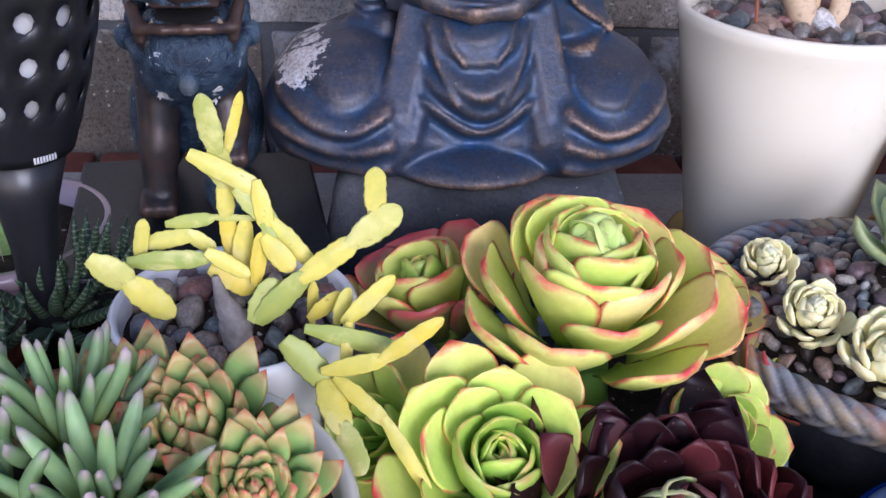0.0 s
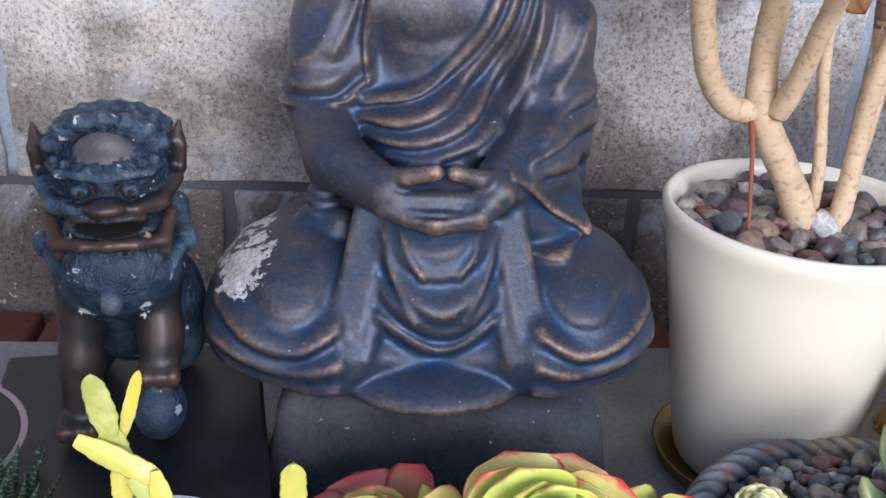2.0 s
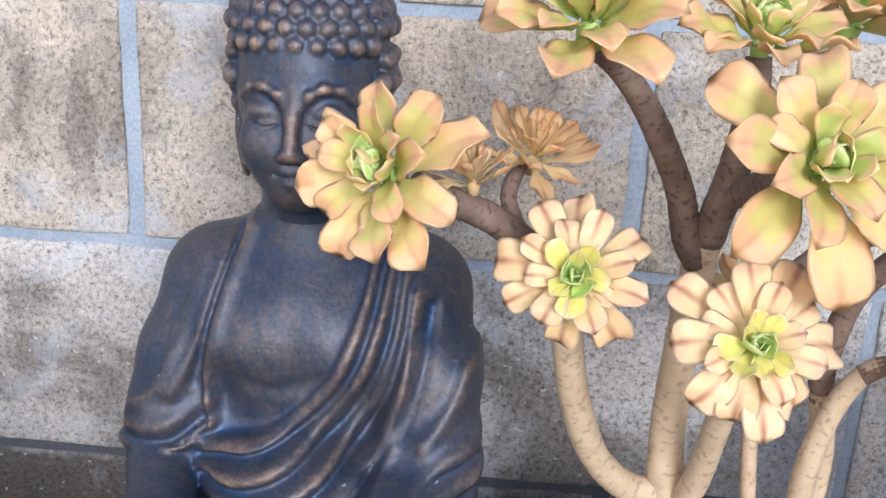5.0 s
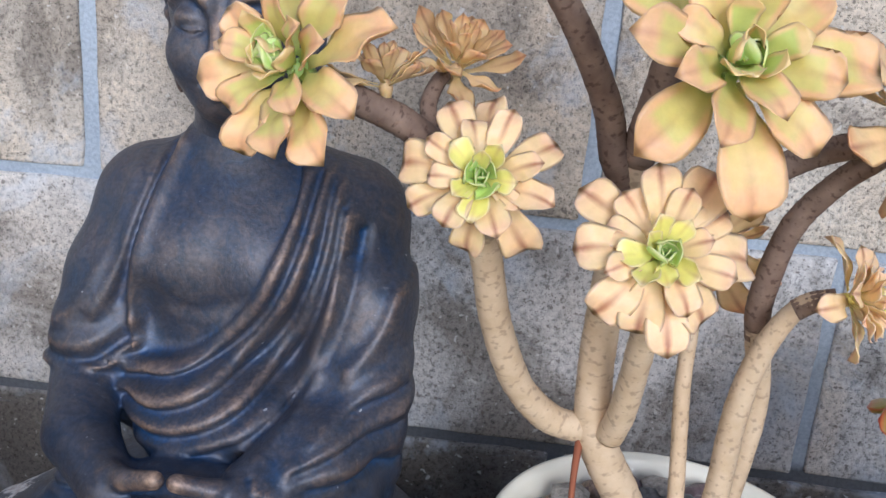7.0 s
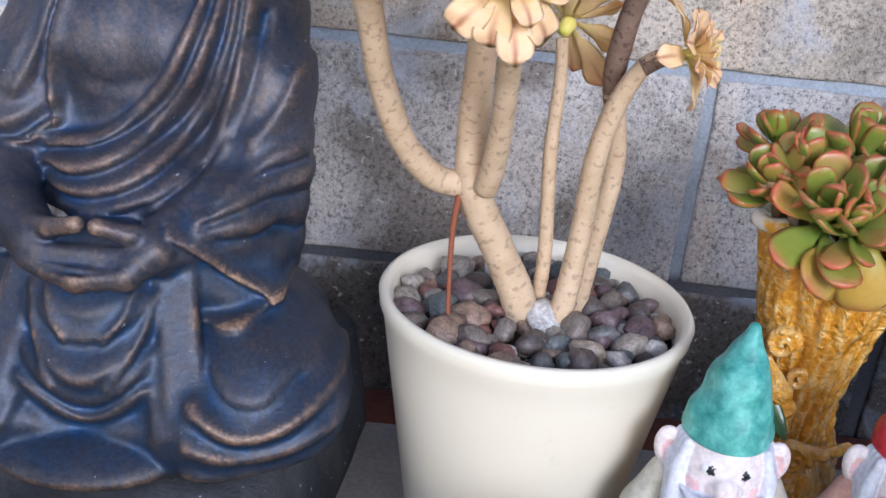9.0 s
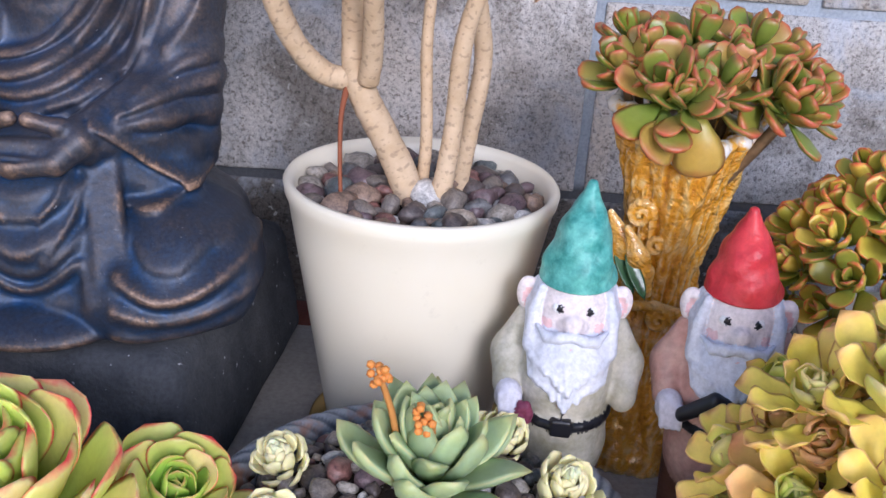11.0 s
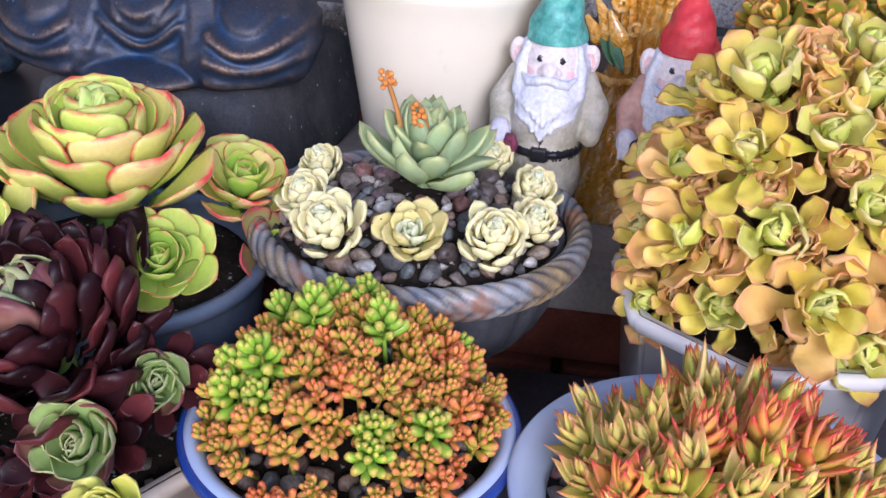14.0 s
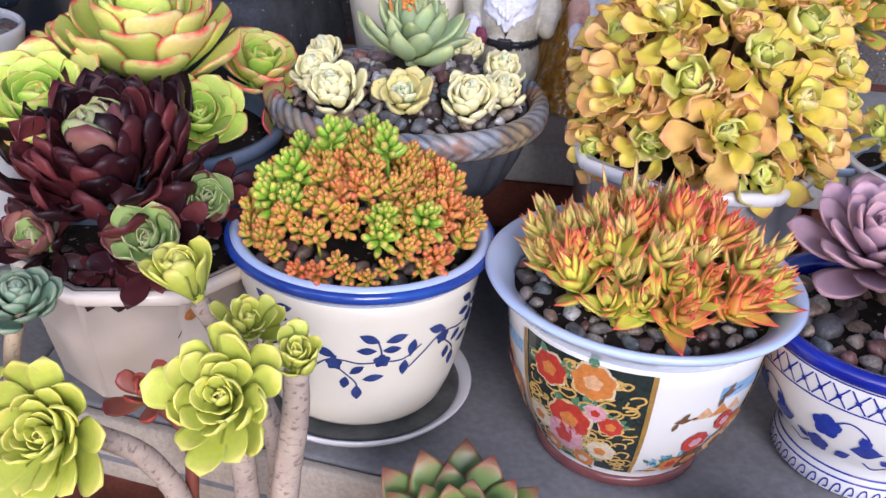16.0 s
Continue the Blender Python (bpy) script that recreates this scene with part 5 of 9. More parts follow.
def gnome_mesh(hat, coat, bend):
    """Bearded garden gnome in a pointed hat, one mesh; origin under the feet."""
    c = Carving((-0.062, -0.06, -0.004), (0.062, 0.055, 0.17), 0.0014)
    HAT, COAT, FACE, BEARD, INK, BOOT, PLUM, ROSY, LILAC, EYE = range(10)
    for s in (-1, 1):
        c.limb([(s * 0.019, 0.0, 0.062), (s * 0.020, -0.006, 0.020)], [0.019, 0.016], 0.006, BOOT)
        c.limb([(s * 0.020, 0.0, 0.018), (s * 0.023, -0.026, 0.011)], [0.015, 0.012], 0.004, BOOT)
    c.blob((0, -0.006, 0.096), (0.037, 0.040, 0.034), 0.004, COAT)
    c.limb([(0, -0.006, 0.098), (0, -0.006, 0.078)], [0.036, 0.040], 0.004, COAT)
    c.blob((0, -0.008, 0.122), (0.039, 0.040, 0.032), 0.008, COAT)
    c.blob((0, -0.002, 0.140), (0.035, 0.030, 0.028), 0.010, COAT)
    for s in (-1, 1):
        c.limb([(s * 0.034, 0.0, 0.150), (s * 0.047, -0.004, 0.130), (s * 0.046, -0.022, 0.116)], [0.013, 0.0135, 0.011], 0.005, COAT)
        c.limb([(s * 0.044, -0.016, 0.126), (s * 0.050, -0.004, 0.122)], 0.0025, 0.006, COAT, cut=True)
    c.blob((-0.043, -0.034, 0.112), (0.011, 0.010, 0.011), 0.002, LILAC)
    for q in range(4):
        c.limb([(-0.049 + 0.0046 * q, -0.040, 0.115), (-0.047 + 0.0044 * q, -0.0455, 0.103)], [0.0030, 0.0026], 0.0010, LILAC)
    if bend:
        for k in range(6):
            c.blob((-0.030 + 0.004 * math.cos(1.1 * k), -0.045, 0.106 + 0.005 * math.sin(1.1 * k)), 0.0042, 0.001, PLUM)
    else:
        c.limb([(-0.034, -0.048, 0.114), (-0.012, -0.053, 0.128), (0.012, -0.051, 0.122)], [0.005, 0.006, 0.005], 0.002, INK)
    for k in range(28):
        a, b = 2 * math.pi * k / 28, 2 * math.pi * (k + 1) / 28
        c.limb([(0.0372 * math.cos(a), -0.0065 + 0.0408 * math.sin(a), 0.1005), (0.0372 * math.cos(b), -0.0065 + 0.0408 * math.sin(b), 0.1005)], 0.0034, 0.0006, INK)
    c.slab((0, -0.0480, 0.1005), (0.0080, 0.003, 0.0058), 0.001, 0.0005, INK)
    c.limb([(0.0, -0.0470, 0.120), (0.0, -0.0480, 0.107)], 0.0010, 0.0008, INK)
    c.slab((0, 0, -0.02), (0.2, 0.2, 0.02), 0.001, 0.002, cut=True)
    mats = [hat, coat, M_SKIN, M_BEARD, M_INK, M_BOOT, M_PLUM, M_ROSY, M_LILAC, M_EYE]
    body = c.skin("body", mats)
    # head on a finer grid
    c = Carving((-0.056, -0.058, 0.104), (0.056, 0.042, 0.275), 0.0010)
    c.blob((0, -0.002, 0.171), (0.0315, 0.029, 0.030), 0.006, FACE)
    for s in (-1, 1):
        c.blob((s * 0.037, 0.0, 0.173), (0.0105, 0.006, 0.0150), 0.003, FACE, turn=(0, s * 12, 0))
        c.blob((s * 0.0375, -0.007, 0.173), (0.0060, 0.004, 0.0100), 0.001, ROSY, cut=True)
        c.blob((s * 0.0165, -0.0200, 0.1640), (0.0075, 0.0060, 0.0065), 0.004, ROSY)
        c.blob((s * 0.0118, -0.0256, 0.1768), (0.0062, 0.0034, 0.0038), 0.0004, EYE)
        c.blob((s * 0.0116, -0.0284, 0.1770), (0.0027, 0.0015, 0.0030), 0.0002, INK)
        for q in range(4):
            c.limb([(s * (0.027 + 0.0010 * q), -0.014 + 0.005 * q, 0.186), (s * (0.0315 + 0.001 * q), -0.017 + 0.005 * q, 0.168), (s * 0.0315, -0.022 + 0.005 * q, 0.144)], [0.0036, 0.0054, 0.0072], 0.0016, BEARD)
    c.blob((0, -0.031, 0.1675), (0.0090, 0.0080, 0.0075), 0.003, FACE)
    for s in (-1, 1):
        c.blob((s * 0.0075, -0.0285, 0.1655), (0.0048, 0.0048, 0.0042), 0.002, FACE)
    c.blob((0, -0.020, 0.142), (0.0345, 0.019, 0.023), 0.006, BEARD)
    c.blob((0, -0.034, 0.128), (0.0295, 0.014, 0.026), 0.010, BEARD)
    for row in range(2):
        for k in range(11):
            x = -0.0325 + 0.0065 * k
            w = 0.0016 * math.sin(2.3 * k + row)
            c.limb([(x, -0.028 + 0.5 * abs(x) - 0.002 * row, 0.152 - 0.012 * row), (x * 0.9 + w, -0.044 + 0.42 * abs(x) - 0.004 * row, 0.138 - 0.012 * row), (x * 0.62 - w, -0.0530 + 0.32 * abs(x), 0.121 - 0.013 * row + 0.45 * abs(x))], [0.0036, 0.0040, 0.0026], 0.0014, BEARD)
    for s in (-1, 1):
        c.limb([(0, -0.0390, 0.1605), (s * 0.010, -0.0395, 0.1590), (s * 0.020, -0.0345, 0.1565), (s * 0.028, -0.026, 0.1610)], [0.0036, 0.0044, 0.0040, 0.0016], 0.0015, BEARD)
    c.limb([(-0.0055, -0.0375, 0.1522), (0, -0.0395, 0.1508), (0.0055, -0.0375, 0.1522)], [0.0014, 0.0024, 0.0014], 0.001, ROSY)
    # hat
    lean = 0.003 if bend else -0.003
    h = Carving((-0.045, -0.045, 0.175), (0.045, 0.05, 0.28), 0.0012)
    h.limb([(0, 0.003, 0.186), (lean * 0.5, 0.003, 0.226), (lean, 0.003, 0.264)], [0.0325, 0.0205, 0.0045], 0.002, HAT)
    for k in range(12):
        a, f = 2.39996 * k, k / 14
        r = 0.026 * (1 - f)
        h.limb([(lean * f + r * math.cos(a), 0.003 + r * math.sin(a), 0.194 + 0.058 * f), (lean * f + r * math.cos(a + 0.9), 0.003 + r * math.sin(a + 0.9), 0.200 + 0.058 * f)], 0.0050, 0.010, HAT)
    h.slab((0, 0, 0.160), (0.1, 0.1, 0.0290), 0.001, 0.002, HAT, cut=True)
    cone = h.skin("hat", mats)
    head = c.skin("head", mats)
    body.transform(Matrix.Diagonal((1.05, 1, 1.085, 1)))
    if bend:
        cone.transform(Matrix.Translation((0, 0, 0.186)) @ Matrix.Diagonal((1, 1, 0.98, 1)) @ Matrix.Translation((0, 0, -0.186)))
    else:
        cone.transform(Matrix.Translation((0, 0, 0.186)) @ Matrix.Diagonal((1, 1, 0.84, 1)) @ Matrix.Translation((0, 0, -0.186)))
    for me in (head, cone):
        me.transform(Matrix.Translation((0, 0, 0.028)) @ Matrix.Diagonal((1, 1, 0.90, 1)))
    out = bmesh.new()
    out.from_mesh(body)
    out.from_mesh(head)
    out.from_mesh(cone)
    me = bpy.data.meshes.new("gnome")
    out.to_mesh(me)
    out.free()
    for mt in mats:
        me.materials.append(mt)
    for f in me.polygons:
        f.use_smooth = True
    return me


tagged(settle(new("garden_gnome", gnome_mesh(M_TEAL, M_COAT, True)), None, pose(0.380, 0.634, 0.4752, 0, 0, -6) @ Matrix.Diagonal((0.81, 0.88, 1.0, 1))), "painted garden gnome with teal pointed hat and white beard", "garden gnome", "gnomes on the ledge")
tagged(settle(new("garden_gnome", gnome_mesh(M_RED, M_SALMON, False)), None, pose(0.490, 0.632, 0.4752, 0, 0, -10) @ Matrix.Diagonal((0.81, 0.88, 1.0, 1))), "painted garden gnome with red pointed hat and salmon coat", "garden gnome", "gnomes on the ledge")

# ---- plants ----
def octagon_planter(name, at, z0, rt, rb, h, turn, label, tone):
    """Eight-sided glazed planter with a flat rim."""
    p = thing(name, (*at, z0), label, "planter")
    m = Matrix.Translation((*at, z0)) @ Matrix.Rotation(radians(turn), 4, "Z")
    prof8 = [(0.0, 0.0), (rb - 0.004, 0.0), (rb, 0.004), (rb + (rt - rb) * 0.45, h * 0.5), (rt - 0.010, h - 0.016), (rt - 0.004, h - 0.013), (rt, h - 0.010), (rt + 0.001, h - 0.003), (rt - 0.002, h),
             (rt - 0.012, h), (rt - 0.016, h - 0.006), (rt - 0.022, h * 0.7), (0.0, h * 0.68)]
    bm = lathe(prof8, 8, square=1)
    bmesh.ops.bevel(bm, geom=[e for e in bm.edges if abs((e.verts[0].co - e.verts[1].co).z) > 0.002], offset=0.004, segments=3, affect="EDGES")
    part("body", bm, tone, p, m=m)
    bed = soil(p, at, (rt - 0.016) * 0.93, z0 + h - 0.014, M_SOIL, 0.012)
    return p, bed


def shoot_kind(mats, places, stem, leaf):
    """A shoot about 1 tall: its stem, its leaf and where the leaves sit, and the whole joined for the mass behind."""
    me = leaf_mesh("leaf", mats[0], **leaf)
    bm = bmesh.new()
    for m in places:
        leaf_into(bm, m, **leaf)
    tube(*stem, bm=bm)
    return {"leaf": me, "places": places, "stem": mesh_of("stem", tube(*stem), mats[0]), "whole": mesh_of("mass", bm, mats[1])}


def bean_cluster(mats, n, rr, stem=0.9):
    """A sprig of plump beans round a short stem."""
    places = []
    for i in range(n):
        f = i / (n - 1)
        s = 0.46 * (1 - 0.45 * f ** 2) * rr.uniform(0.85, 1.1)
        places.append(Matrix.Rotation(i * 2.39996, 4, "Z") @ Matrix.Translation((0.04, 0, stem * (0.15 + 0.75 * f))) @ Matrix.Rotation(-radians(18 + 66 * f ** 1.4), 4, "Y") @ Matrix.Diagonal((s, s, s, 1)))
    return shoot_kind(mats, places, ([(0, 0, -0.5), (0.02, 0, 0.3), (0, 0, stem * 0.95)], [0.05, 0.05, 0.03], 5, 3), dict(L=1, W=0.46, T=0.42, a=0.75, b=0.5, base=0.3, point=0.0, cup=0.0, bend=0.15, n=7, nv=6))


def star_cluster(mats, n, rr, W=0.46, elev=(86, 36), bend=0.12):
    """A shoot of pointed leaves in crossed pairs."""
    places = []
    for i in range(n):
        f = i / (n - 1)
        s = 0.72 * (1 - 0.5 * f) * rr.uniform(0.85, 1.12)
        places.append(Matrix.Rotation((i // 2) * 1.5708 + (i % 2) * math.pi + rr.uniform(-0.2, 0.2) + 0.3 * f, 4, "Z") @ Matrix.Translation((0.03, 0, 0.1 + 0.55 * f)) @ Matrix.Rotation(-radians(elev[1] + (elev[0] - elev[1]) * f + rr.uniform(-6, 6)), 4, "Y") @ Matrix.Diagonal((s, s, s, 1)))
    return shoot_kind(mats, places, ([(0, 0, -0.5), (0.02, 0, 0.2), (0, 0, 0.6)], [0.06, 0.06, 0.04], 5, 3), dict(L=1, W=W, T=0.13, a=0.35, b=0.9, base=0.8, point=0.1, cup=0.18, bend=bend, n=6, nv=6))


def grow(plant, spots, name, label):
    """The nearest shoots leaf by leaf, up to 300 leaves; the mass behind them joined."""
    left, rest = 300, []
    for kind, m in sorted(spots, key=lambda s: s[1].translation.y - 0.5 * s[1].translation.z):
        if len(kind["places"]) <= left:
            left -= len(kind["places"])
            st = part(name, kind["stem"], None, plant, m=m)
            for q in kind["places"]:
                part("leaf", kind["leaf"], None, st, m=m @ q)
        else:
            rest.append((kind, m))
    bm = bmesh.new()
    mats = []
    for kind, m in rest:
        me = kind["whole"].copy()
        me.transform(m)
        if me.materials[0] not in mats:
            mats.append(me.materials[0])
        me.polygons.foreach_set("material_index", [mats.index(me.materials[0])] * len(me.polygons))
        bm.from_mesh(me)
    if rest:
        me = bpy.data.meshes.new("shoot_mass")
        bm.to_mesh(me)
        for mt in mats:
            me.materials.append(mt)
        me.polygons.foreach_set("use_smooth", [True] * len(me.polygons))
        tagged(part("shoot_mass", me, None, plant, label, Matrix()), kind="stuff")
    bm.free()


def both(name, *a, **k):
    """A leaf material for single leaves and its like for a joined mass."""
    return leaf_mat(name, *a, **k), leaf_mat(name + "_mass", *a, island=True, **k)


rp = random.Random(21)

# -- large red-edged rosettes in the slate pot
EP = (0.055, 0.455)
ech_pot = thing("slate_flower_pot", (*EP, 0.3455), "slate blue glazed flower pot under large green rosettes", "flower pot")
part("body", lathe(pot_profile(0.117, 0.085, 0.178, 0.008, 0.006, 0.004, 0.006), 72), M_SLATE, ech_pot, m=Matrix.Translation((*EP, 0.346)))
soil(ech_pot, EP, 0.106, 0.510, M_SOIL, 0.012)
DEEPRED = (0.80, 0.07, 0.06)
m_in = leaf_mat("rosette_lime", (0.38, 0.62, 0.14), (0.52, 0.72, 0.17), (0.66, 0.76, 0.22), (0.72, 0.62, 0.20), 0.5, 0.92, rough=0.4)
m_mid = leaf_mat("rosette_lime_red", (0.56, 0.78, 0.12), (0.68, 0.84, 0.15), (0.78, 0.82, 0.18), DEEPRED, 0.9, 0.94, rough=0.38)
m_out = leaf_mat("rosette_blush", (0.54, 0.74, 0.11), (0.70, 0.80, 0.15), (0.80, 0.74, 0.20), DEEPRED, 1.0, 0.915, other=(0.86, 0.60, 0.28), rough=0.38)
m_low = leaf_mat("rosette_green", (0.22, 0.46, 0.06), (0.38, 0.62, 0.07), (0.56, 0.70, 0.10), (0.66, 0.26, 0.12), 0.7, 0.93, rough=0.4)
SHAPE = dict(L=1, W=0.74, T=0.085, a=0.85, b=0.34, base=0.34, point=0.06, cup=0.15, bend=0.26, ruffle=0.010, nv=12, n=12)
ARTI = {**SHAPE, "W": 0.86, "T": 0.075, "a": 0.85, "b": 0.26, "cup": 0.16, "bend": 0.20, "point": 0.03}
l_in, l_mid, l_out = leaf_set("leaf_in", m_in, 3, 1, 0.35, **{**SHAPE, "W": 0.86, "cup": 0.24, "bend": 0.6}), leaf_set("leaf_mid", m_mid, 4, 2, 0.35, **SHAPE), leaf_set("leaf_out", m_out, 4, 3, 0.45, **{**SHAPE, "bend": 0.20, "W": 0.72})
l_amid, l_aout = leaf_set("leaf_mid", m_mid, 4, 5, 0.35, **ARTI), leaf_set("leaf_out", m_out, 5, 6, 0.45, **{**ARTI, "W": 0.84})
l_low = leaf_set("leaf_low", m_low, 4, 4, 0.4, **{**SHAPE, "W": 0.76, "bend": 0.40})
m_red = leaf_mat("rosette_red", (0.30, 0.46, 0.10), (0.42, 0.42, 0.13), (0.52, 0.24, 0.12), (0.58, 0.06, 0.07), 0.9, 0.78, other=(0.56, 0.10, 0.09), rough=0.38)
l_red = leaf_set("leaf_red", m_red, 3, 7, 0.5, **ARTI)
ech = thing("echeveria_cluster", (*EP, 0.51), "cluster of large lime green rosettes with red leaf edges", "succulent")
rosette(ech, (0.049, 0.474, 0.560), (0.03, -0.18, 1), 0.084, 40, [(0.24, l_in), (0.52, l_amid), (1.0, l_aout)], (90, 30), (0.44, 0.92), (0.05, 0.38), rng=random.Random(5), lift=0.74, spin=0.4, wild=6, power=0.85, shape=1.7)
part("stem", tube([(0.055, 0.470, 0.500), (0.053, 0.472, 0.535), (0.052, 0.474, 0.575)], [0.020, 0.018, 0.016], 10, 4), m_low, ech, "", Matrix())
rosette(ech, (-0.011, 0.380, 0.534), (-0.04, -0.46, 0.9), 0.069, 38, [(0.62, l_low), (0.9, l_mid), (1.0, l_out)], (90, 34), (0.22, 1.0), (0.02, 0.26), rng=rp, lift=0.4, power=1.0)
rosette(ech, (0.110, 0.412, 0.536), (0.30, -0.60, 0.8), 0.046, 30, [(0.6, l_low), (1.0, l_mid)], (86, 30), (0.28, 1.0), (0.02, 0.2), rng=rp)
rosette(ech, (0.132, 0.528, 0.542), (0.30, -0.30, 1), 0.050, 26, [(0.5, l_low), (1.0, l_aout)], (86, 30), (0.3, 1.0), (0.02, 0.22), rng=rp, lift=0.5)
rosette(ech, (-0.030, 0.520, 0.540), (-0.35, 0.05, 1), 0.066, 20, [(0.3, l_low), (0.7, l_aout), (1.0, l_red)], (88, 42), (0.45, 1.0), (0.02, 0.30), rng=rp, lift=0.4)
rosette(ech, (-0.055, 0.425, 0.525), (-0.75, -0.45, 0.7), 0.058, 18, [(0.4, l_low), (0.7, l_mid), (1.0, l_out)], (70, 20), (0.35, 1.0), (0.02, 0.2), rng=rp)
rosette(ech, (0.165, 0.475, 0.520), (0.9, -0.3, 0.6), 0.036, 14, [(0.4, l_low), (1.0, l_red)], (75, 20), (0.35, 1.0), (0.02, 0.2), rng=rp)

# -- stone bowl on a foot, with pale rosettes
def bowl_mat():
    m = Nodes("verdigris_stoneware", 0.45, metal=0.15)
    p = m.where()
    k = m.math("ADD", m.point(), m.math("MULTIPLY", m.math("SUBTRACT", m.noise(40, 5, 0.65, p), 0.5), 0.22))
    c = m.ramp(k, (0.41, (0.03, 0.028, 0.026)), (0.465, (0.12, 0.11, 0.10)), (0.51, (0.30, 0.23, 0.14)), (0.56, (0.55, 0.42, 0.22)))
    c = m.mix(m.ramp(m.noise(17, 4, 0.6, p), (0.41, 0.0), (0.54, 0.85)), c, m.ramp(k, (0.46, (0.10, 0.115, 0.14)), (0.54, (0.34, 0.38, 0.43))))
    c = m.mix(m.ramp(m.noise(24, 4, 0.6, p), (0.51, 0.0), (0.60, 0.75)), c, (0.38, 0.17, 0.09))
    m.bump(m.noise(200, 4, 0.7, p), 0.45, 0.0015)
    return m.done(c)


M_BOWL = bowl_mat()
CB = (0.2856, 0.527)
bowl = thing("footed_bowl_planter", (*CB, 0.3455), "weathered stoneware footed bowl with a rope-twist rim", "planter")
rib = lambda a, i: 1 + (0.035 * abs(math.sin(14 * a)) if 8 <= i <= 14 else 0)
part("body", lathe([(0.0, 0.0), (0.074, 0.0), (0.076, 0.010), (0.070, 0.018), (0.058, 0.026), (0.046, 0.045), (0.040, 0.065), (0.046, 0.080), (0.058, 0.090), (0.076, 0.100), (0.092, 0.114), (0.104, 0.130), (0.112, 0.148), (0.117, 0.164), (0.120, 0.176),
                   (0.120, 0.194), (0.117, 0.198), (0.113, 0.194), (0.109, 0.172), (0.0, 0.168)], 120, rib), rough_mat("dark_stoneware", (0.045, 0.048, 0.055), (0.10, 0.105, 0.115), 30, 0.6, 0.4), bowl, "dark ribbed bowl on a turned foot", Matrix.Translation((*CB, 0.3457)))
bm = bmesh.new()
N, K = 832, 36
grid = []
for i in range(N):
    a = 2 * math.pi * i / N
    ring = []
    for k in range(K):
        b = 2 * math.pi * k / K
        w = abs(math.sin(0.5 * (56 * a + (5 if math.sin(b) > -0.3 else -5) * b)))
        r = 0.0106 * (0.84 + 0.21 * w ** 0.6) * (0.93 if -0.45 < math.sin(b) < -0.15 else 1.0)
        q = 0.1310 + r * math.cos(b) * 0.92
        ring.append(bm.verts.new((q * math.cos(a), q * math.sin(a), r * math.sin(b) * 1.25)))
    grid.append(ring)
for i in range(N):
    for k in range(K):
        bm.faces.new((grid[i][k], grid[(i + 1) % N][k], grid[(i + 1) % N][(k + 1) % K], grid[i][(k + 1) % K]))
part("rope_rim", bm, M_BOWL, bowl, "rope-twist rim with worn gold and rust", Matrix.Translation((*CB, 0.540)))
bed = soil(bowl, CB, 0.1180, 0.541, M_SOIL, 0.036)
SPOTS = [(0.200, 0.556, 0.020), (0.204, 0.489, 0.0235), (0.232, 0.446, 0.028), (0.292, 0.442, 0.026), (0.350, 0.456, 0.027), (0.378, 0.494, 0.022), (0.374, 0.547, 0.023), (0.337, 0.592, 0.021), (0.289, 0.524, 0.05)]
pebbles(bed, CB, 0.117, 0.543, 400, (0.0042, 0.0105), PEB, rng, mound=0.034, keep=lambda x, y: all((x + CB[0] - a) ** 2 + (y + CB[1] - b) ** 2 > (0.55 * r) ** 2 for a, b, r in SPOTS))
m_pale = leaf_mat("pale_yellow_leaf", (0.86, 0.81, 0.40), (0.93, 0.87, 0.50), (0.94, 0.85, 0.46), (0.90, 0.76, 0.42), 0.4, 0.88, rough=0.5, var=0.06, sss=0.3)
m_paleg = leaf_mat("pale_green_leaf", (0.54, 0.68, 0.42), (0.74, 0.80, 0.50), (0.82, 0.80, 0.50), (0.70, 0.62, 0.36), 0.4, 0.85, rough=0.5, var=0.12, sss=0.3)
m_spot = leaf_mat("spotted_yellow_leaf", (0.62, 0.62, 0.28), (0.78, 0.70, 0.28), (0.78, 0.66, 0.26), (0.60, 0.42, 0.15), 0.4, 0.85, rough=0.5, var=0.12, spots=(0.10, 0.05, 0.03))
PALE = dict(L=1, W=0.80, T=0.17, a=0.8, b=0.36, base=0.35, point=0.08, cup=0.12, bend=0.75, nv=8)
l_p, l_pg, l_sp = leaf_set("leaf_pale", m_pale, 4, 41, **PALE), leaf_set("leaf_palegreen", m_paleg, 3, 42, **PALE), leaf_set("leaf_spotted", m_spot, 4, 43, **PALE)
